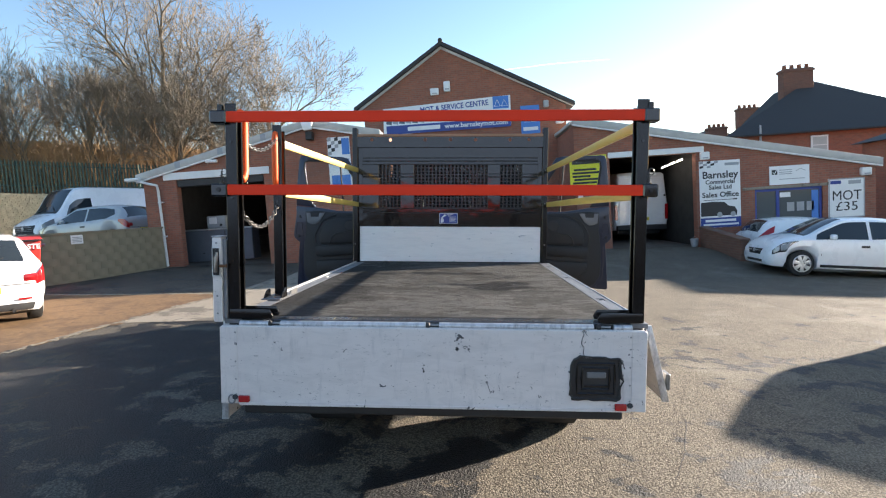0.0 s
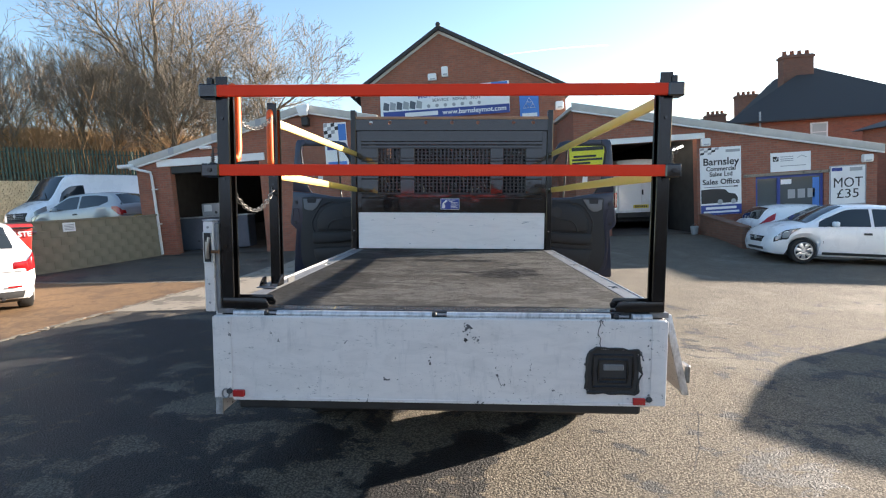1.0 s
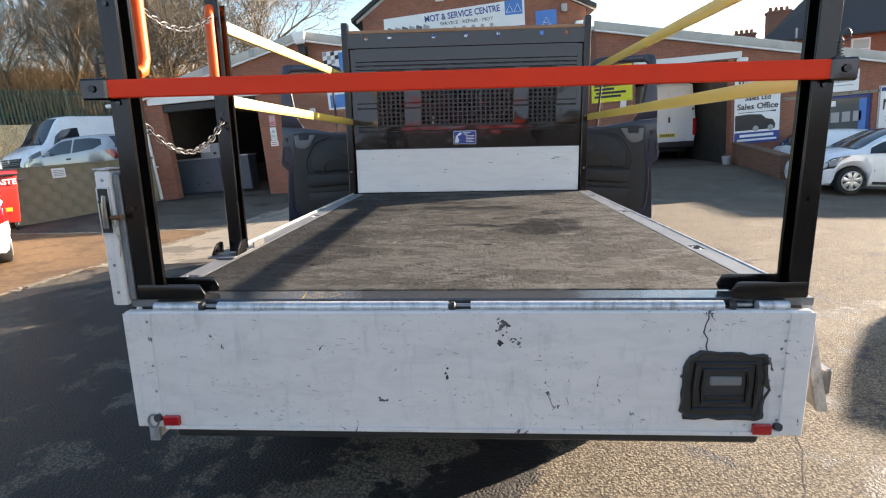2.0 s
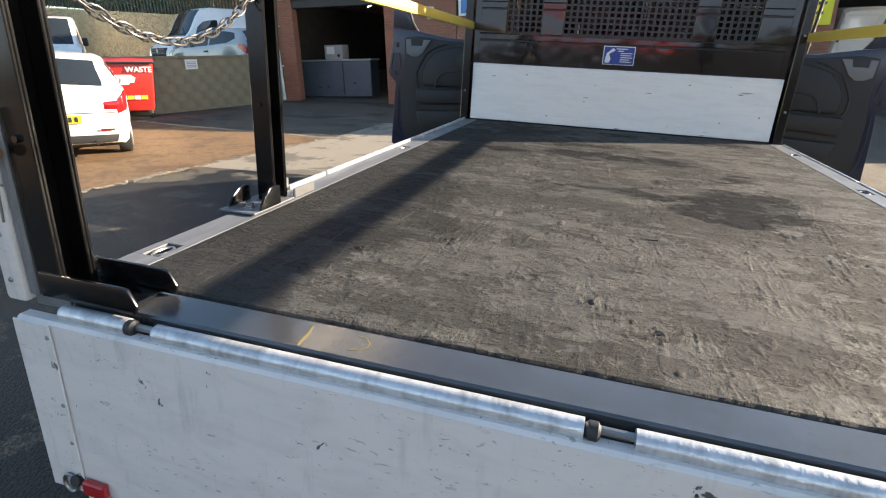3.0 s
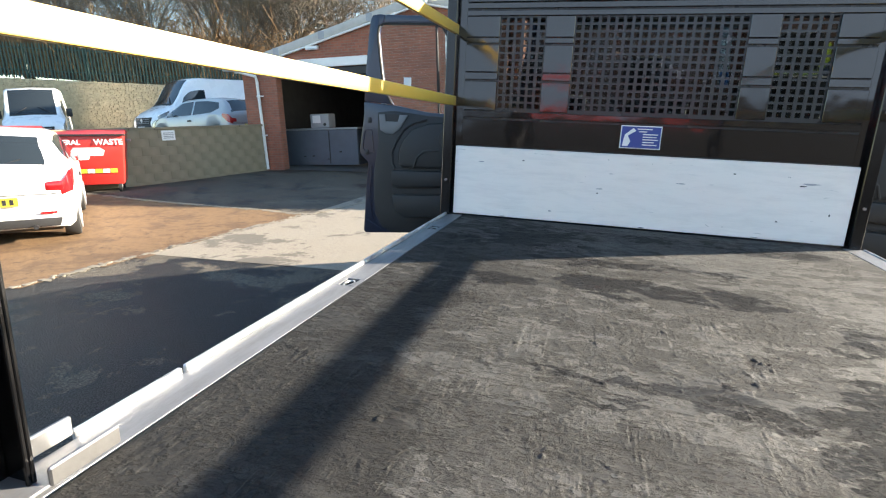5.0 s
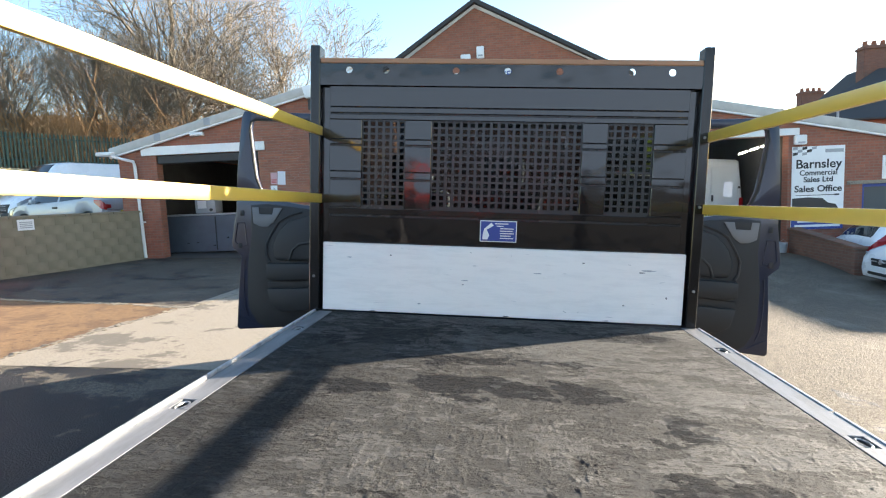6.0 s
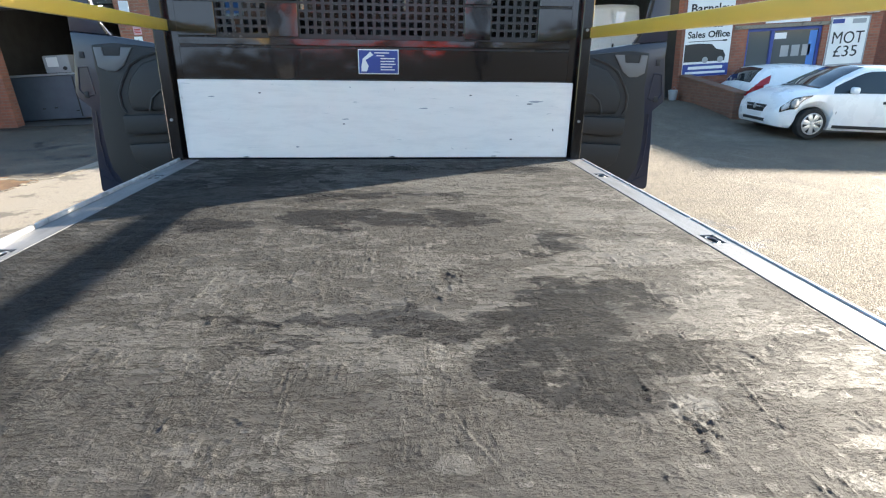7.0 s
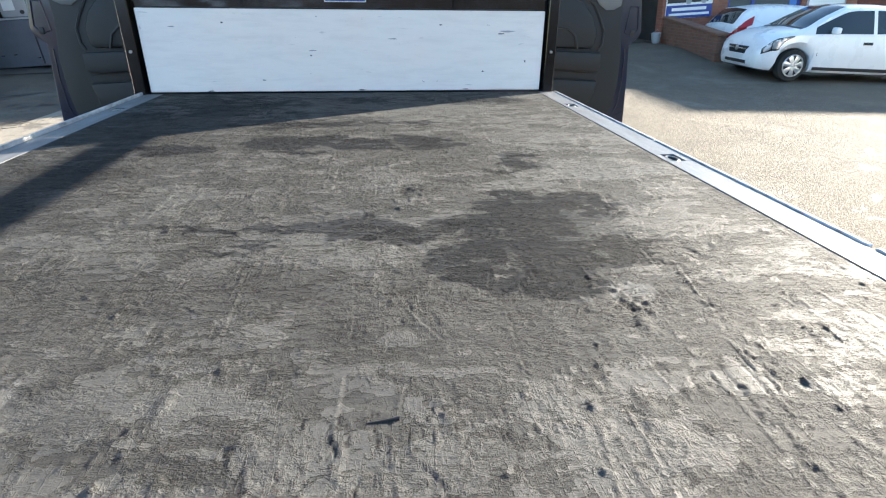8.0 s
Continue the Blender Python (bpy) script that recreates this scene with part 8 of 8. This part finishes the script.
# ---- bare trees ----
def grow(verts, faces, p, d, length, r, depth, rnd, spread):
    """One limb as a thin tapered bar that sways upward, with side limbs all along it and a fork at its tip."""
    pieces = (1, 3, 3, 4, 4, 5)[depth]
    n = 5 if depth > 3 else 3
    turn = rnd.uniform(0, 6.28)
    base, q = None, p.copy()
    for k in range(pieces + 1):
        rr = max(r * (1 - 0.62 * k / pieces), 0.010 if depth else 0.0075)
        side = d.orthogonal().normalized()
        up = d.cross(side)
        first_i = len(verts)
        for i in range(n):
            a = 2 * math.pi * i / n
            verts.append(q + side * (rr * math.cos(a)) + up * (rr * math.sin(a)))
        if base is not None:
            for i in range(n):
                faces.append((base + i, base + (i + 1) % n, first_i + (i + 1) % n, first_i + i))
        base = first_i
        if depth > 1 and k > 0 or depth == 1 and k == pieces:
            for fork in range(2 if k == pieces else 1):
                turn += 2.4 + rnd.gauss(0, 0.3)
                out = side * math.cos(turn) + up * math.sin(turn)
                wide = spread * rnd.uniform(0.55, 1.05) * (0.65 if k == pieces else 1.0)
                nd = (d + out * wide + Vector((0, 0, 0.05))).normalized()
                grow(verts, faces, q.copy(), nd, length * rnd.uniform(0.48, 0.74) * (1.1 - 0.25 * k / pieces), rr * (0.86 if k == pieces else 0.66), depth - 1, rnd, spread)
        if k < pieces:
            q = q + d * (length / pieces) * rnd.uniform(0.9, 1.1)
            d = (d + Vector((rnd.gauss(0, 0.13), rnd.gauss(0, 0.13), rnd.gauss(0, 0.08) + 0.03))).normalized()


def bare_tree(name, seed, height, trunk_r, depth, spread, stems=1, limbs=5, label=""):
    rnd = random.Random(seed)
    ob = thing(name, label, "tree", group="bare trees")
    tv, tf, cv, cf = [], [], [], []
    for s in range(stems):
        lean = Vector((rnd.gauss(0, 0.1 * stems), rnd.gauss(0, 0.1 * stems), 1)).normalized()
        p = Vector((rnd.gauss(0, 0.3) if stems > 1 else 0, rnd.gauss(0, 0.3) if stems > 1 else 0, -0.4))
        length = height * 0.34
        pts = [p + lean * (length * k / 4) + Vector((rnd.gauss(0, 0.05), rnd.gauss(0, 0.05), 0)) * k for k in range(5)]
        base = len(tv)
        bmt = tube(pts, [trunk_r * (1.25 - 0.13 * k) for k in range(5)], 8)
        bmt.verts.ensure_lookup_table()
        tv += [v.co.copy() for v in bmt.verts]
        bmt.verts.index_update()
        tf += [tuple(base + v.index for v in f.verts) for f in bmt.faces]
        bmt.free()
        turn = rnd.uniform(0, 6.28)
        for k in range(limbs):
            turn += 2.4 + rnd.gauss(0, 0.25)
            tilt = 0.12 if k == 0 else 0.35 + 0.4 * ((k * 0.618) % 1)
            d = (lean + Vector((math.cos(turn), math.sin(turn), 0)) * tilt * spread * 1.7).normalized()
            grow(cv, cf, pts[4 if k < 2 else 2 + k % 3].copy(), d, height * (0.46 - 0.16 * tilt), trunk_r * (0.72 if k == 0 else 0.58), depth, rnd, spread)
    for nm, vv, ff, mat in (("trunk", tv, tf, "bark"), ("crown", cv, cf, "twig")):
        me = bpy.data.meshes.new(nm)
        me.from_pydata([tuple(v) for v in vv], [], ff)
        me.materials.append(M[mat])
        o = new(nm, me)
        o.parent = ob
    return ob


def bank_z(x, y):
    p = Vector((x, y, 0)) - FA
    f = p.dot(dirn) / total
    d = -p.dot(nrm)
    return 6.2 - 2.0 * f - 1.7 + 0.18 * max(d, 0.5)


big = bare_tree("bare_tree", 5, 14.0, 0.27, 5, 1.02, 1, 7, "large bare winter tree with a wide twiggy crown")
big.matrix_basis = pose(-18.3, 36.0, bank_z(-18.3, 36.0))
big2 = bare_tree("bare_tree", 8, 11.5, 0.18, 5, 0.85, 1, 4, "bare winter tree with a rounded twiggy crown")
big2.matrix_basis = pose(-13.0, 37.0, bank_z(-13.0, 37.0))
slim = bare_tree("bare_tree", 12, 8.0, 0.09, 4, 0.72, 2, 4, "slim bare tree with several stems")
slim.matrix_basis = pose(-18.5, 33.5, bank_z(-18.5, 33.5))
bush = bare_tree("bare_tree", 17, 5.8, 0.06, 4, 0.75, 3, 2, "young bare tree of thin brown stems")
bush.matrix_basis = pose(-15.5, 31.5, bank_z(-15.5, 31.5))
rnd = random.Random(31)
for src, spots in ((big2, ((-31, 41, 0.62), (-24.0, 39, 0.6))),
                   (slim, ((-21.5, 31.5, 0.85), (-25, 30, 0.9), (-29, 28.5, 0.9), (-33, 27, 0.9), (-16.5, 36, 1.0), (-23.5, 34.5, 0.95), (-28, 33, 0.95), (-38, 27, 0.9), (-20, 36, 1.0), (-26, 38, 1.0), (-35, 33, 1.0))),
                   (bush, ((-19.5, 30.2, 0.9), (-12.8, 33.3, 0.8), (-22.5, 28.7, 0.9), (-25.8, 27.2, 0.9), (-28.5, 25.6, 0.9), (-31, 24.8, 1.0), (-17.3, 32.2, 1.1), (-14.2, 34.2, 1.0), (-35, 24.0, 1.0), (-21, 33, 1.1), (-26.5, 30.8, 1.1), (-30.5, 30, 1.1)))):
    for x, y, k in spots:
        c = copy_thing(src, pose(x, y, bank_z(x, y), 0, 0, rnd.uniform(0, 360)))
        c.scale = (k, k, k)

# a thicket of thin stems fills the bank between the trees
rnd = random.Random(44)
sv, sf = [], []
for _ in range(6500):
    f, d = rnd.uniform(-0.15, 1.02), rnd.uniform(0.8, 16) ** 1.0
    p = FA.lerp(FB2, f) - nrm * d
    z = bank_z(p.x, p.y) - 0.1
    h = rnd.uniform(0.8, 4.2) * (1.0 if rnd.random() < 0.8 else 1.5)
    q = Vector((p.x, p.y, z))
    lean = Vector((rnd.gauss(0, 0.35), rnd.gauss(0, 0.35), 1)).normalized()
    r = rnd.uniform(0.012, 0.028)
    side = lean.orthogonal().normalized()
    up = lean.cross(side)
    bend = Vector((rnd.gauss(0, 0.25), rnd.gauss(0, 0.25), 0)) * h
    base = len(sv)
    for k, w in ((0, 1.0), (0.5, 0.7), (1.0, 0.15)):
        c = q + lean * (h * k) + bend * (k * k)
        for i in range(3):
            a = 2.094 * i
            sv.append(c + side * (r * w * math.cos(a)) + up * (r * w * math.sin(a)))
    for k in (0, 3):
        for i in range(3):
            sf.append((base + k + i, base + k + (i + 1) % 3, base + k + 3 + (i + 1) % 3, base + k + 3 + i))
    for _ in range(3):
        f2 = rnd.uniform(0.3, 0.9)
        c = q + lean * (h * f2) + bend * (f2 * f2)
        e = c + Vector((rnd.gauss(0, 0.5), rnd.gauss(0, 0.5), rnd.uniform(0.0, 0.7))) * h * 0.3
        b2 = len(sv)
        t = (e - c).orthogonal().normalized() * r * 0.6
        sv += [c + t, c - t, e]
        sf.append((b2, b2 + 1, b2 + 2))
me = bpy.data.meshes.new("undergrowth")
me.from_pydata([tuple(v) for v in sv], [], sf)
me.materials.append(M["scrub"])
tagged(new("undergrowth", me), "dense brown leafless undergrowth on the bank", "undergrowth", "", "stuff")


# ---- houses ----
def chimney(ob, x, y, z, w, h, pots):
    st = part("chimney", box((x - w / 2, y - 0.35, z), (x + w / 2, y + 0.35, z + h), 0.02), "brick_backlit", ob, "brick chimney stack, darkened to look backlit")
    part("chimney_band", box((x - w / 2 - 0.06, y - 0.41, z + h - 0.22), (x + w / 2 + 0.06, y + 0.41, z + h - 0.06), 0.02), "brick_backlit", st)
    for k in range(pots):
        px = x - w / 2 + w * (k + 0.5) / pots
        part("chimney_pot", tube([(px, y, z + h - 0.05), (px, y, z + h + 0.12), (px, y, z + h + 0.24), (px, y, z + h + 0.28)], [0.15, 0.13, 0.11, 0.13], 10), "pot", st)


def hipped_house(x0, x1, y0, y1, eave, ridge, apex, foot, label, ridge_ends=None, skew=0.0):
    ob = thing("terrace_house", label, "house")
    xm = apex if apex is not None else (x0 + x1) / 2
    bw = box((x0, y0, foot), (x1, y1, eave), 0.01)
    for v in bw.verts:
        if v.co.x < xm and v.co.y > (y0 + y1) / 2:
            v.co.x += skew
    part("wall", bw, "brick_far", ob)
    e = 0.35
    bm = bmesh.new()
    a = [bm.verts.new(p) for p in ((x0 - e, y0 - e, eave), (x1 + e, y0 - e, eave), (x1 + e, y1 + e, eave), (x0 - e + skew, y1 + e, eave))]
    r = [bm.verts.new((xm, y0 + (y1 - y0) * 0.33, ridge)), bm.verts.new((xm, y1 - (y1 - y0) * 0.33, ridge))]
    faces = ((a[0], a[1], r[0]), (a[1], a[2], r[1], r[0]), (a[2], a[3], r[1]), (a[3], a[0], r[0], r[1]), (a[3], a[2], a[1], a[0]))
    if ridge_ends:
        for v, x in zip(r, ridge_ends):
            v.co = (x, (y0 + y1) / 2, ridge)
        faces = ((a[3], a[0], r[0]), (a[0], a[1], r[1], r[0]), (a[1], a[2], r[1]), (a[2], a[3], r[0], r[1]), (a[3], a[2], a[1], a[0]))
    for f in faces:
        bm.faces.new(f)
    bmesh.ops.recalc_face_normals(bm, faces=bm.faces)
    part("roof", bm, "slate", ob, "dark slate hipped roof")
    part("gutter", box((x0 - e, y0 - e - 0.12, eave - 0.1), (x1 + e, y0 - e - 0.002, eave + 0.02), 0.02), "blackmatt", ob)
    return ob


h1 = hipped_house(16.2, 30.0, 34.0, 46.0, 4.75, 8.5, 23.4, -1.5, "red brick house with a dark slate hipped roof", skew=5.0)
chimney(h1, 22.3, 37.6, 7.2, 1.9, 2.0, 4)
wn1 = part("window", box((20.95, 33.93, 3.5), (21.95, 34.0, 4.5), 0.01), "whitegloss", h1, "white framed window")
part("pane", box((21.05, 33.915, 3.95), (21.85, 33.929, 4.4)), "net", wn1)
part("pane", box((21.05, 33.915, 3.58), (21.85, 33.929, 3.9)), "net", wn1)
part("vent_pipe", tube([(17.9, 33.7, 4.3), (17.9, 33.7, 5.3)], 0.06, 8), "grey", h1)
h2 = hipped_house(19.5, 28.0, 47.5, 57.0, 4.6, 7.2, 22.6, -1.5, "red brick terrace house farther along")
chimney(h2, 25.0, 49.0, 6.0, 1.7, 2.6, 4)
chimney(h2, 22.6, 49.5, 5.2, 1.6, 2.0, 4)
# added shadow caster: eave and ridge set by the shadow's edge on the yard
hipped_house(19.65, 42.0, 22.4, 28.0, 3.4, 6.35, None, -1.6, "low red brick house added to shade the east yard", (28.9, 38.0))
solid("overhead_cable", tube([(1.9, MY + 0.6, 6.98), (5.0, 27.0, 8.1), (9.0, 33.0, 9.6)], 0.008, 5), "grey", "thin overhead cable running from the gable", "cable")

rnd = random.Random(9)
crack_line = []
for (xa, ya), (xb, yb) in (((1.83, 4.86), (1.70, 4.54)), ((1.70, 4.54), (1.59, 4.26)), ((1.59, 4.26), (1.46, 4.02)), ((1.46, 4.02), (1.38, 3.86))):
    for k in range(5):
        x, y = xa + (xb - xa) * k / 5 + rnd.gauss(0, 0.006), ya + (yb - ya) * k / 5
        crack_line.append((x, y, level(x, y) + 0.0015))
solid("ground_crack", chalk_mark(crack_line, 0.0024), "blackmatt", "thin dark crack running through the asphalt", "crack", "structure")

# ---- unseen wall added behind the camera, for the headboard to reflect ----
back = thing("wall_reflection", "unseen pale clad wall added for the headboard to reflect", "wall", kind="structure")
# dark plinth for the lower planks to mirror, pale cladding for the upper
part("plinth", box((-30, -15.3, -2.0), (26, -14.96, 2.2), 0.02), "slate", back, "dark plinth")
part("cladding", box((-30, -15.3, 2.204), (26, -15.0, 8.0), 0.02), "cladding", back)
part("coping", box((-30, -15.4, 8.002), (26, -14.9, 8.1), 0.02), "concrete", back)
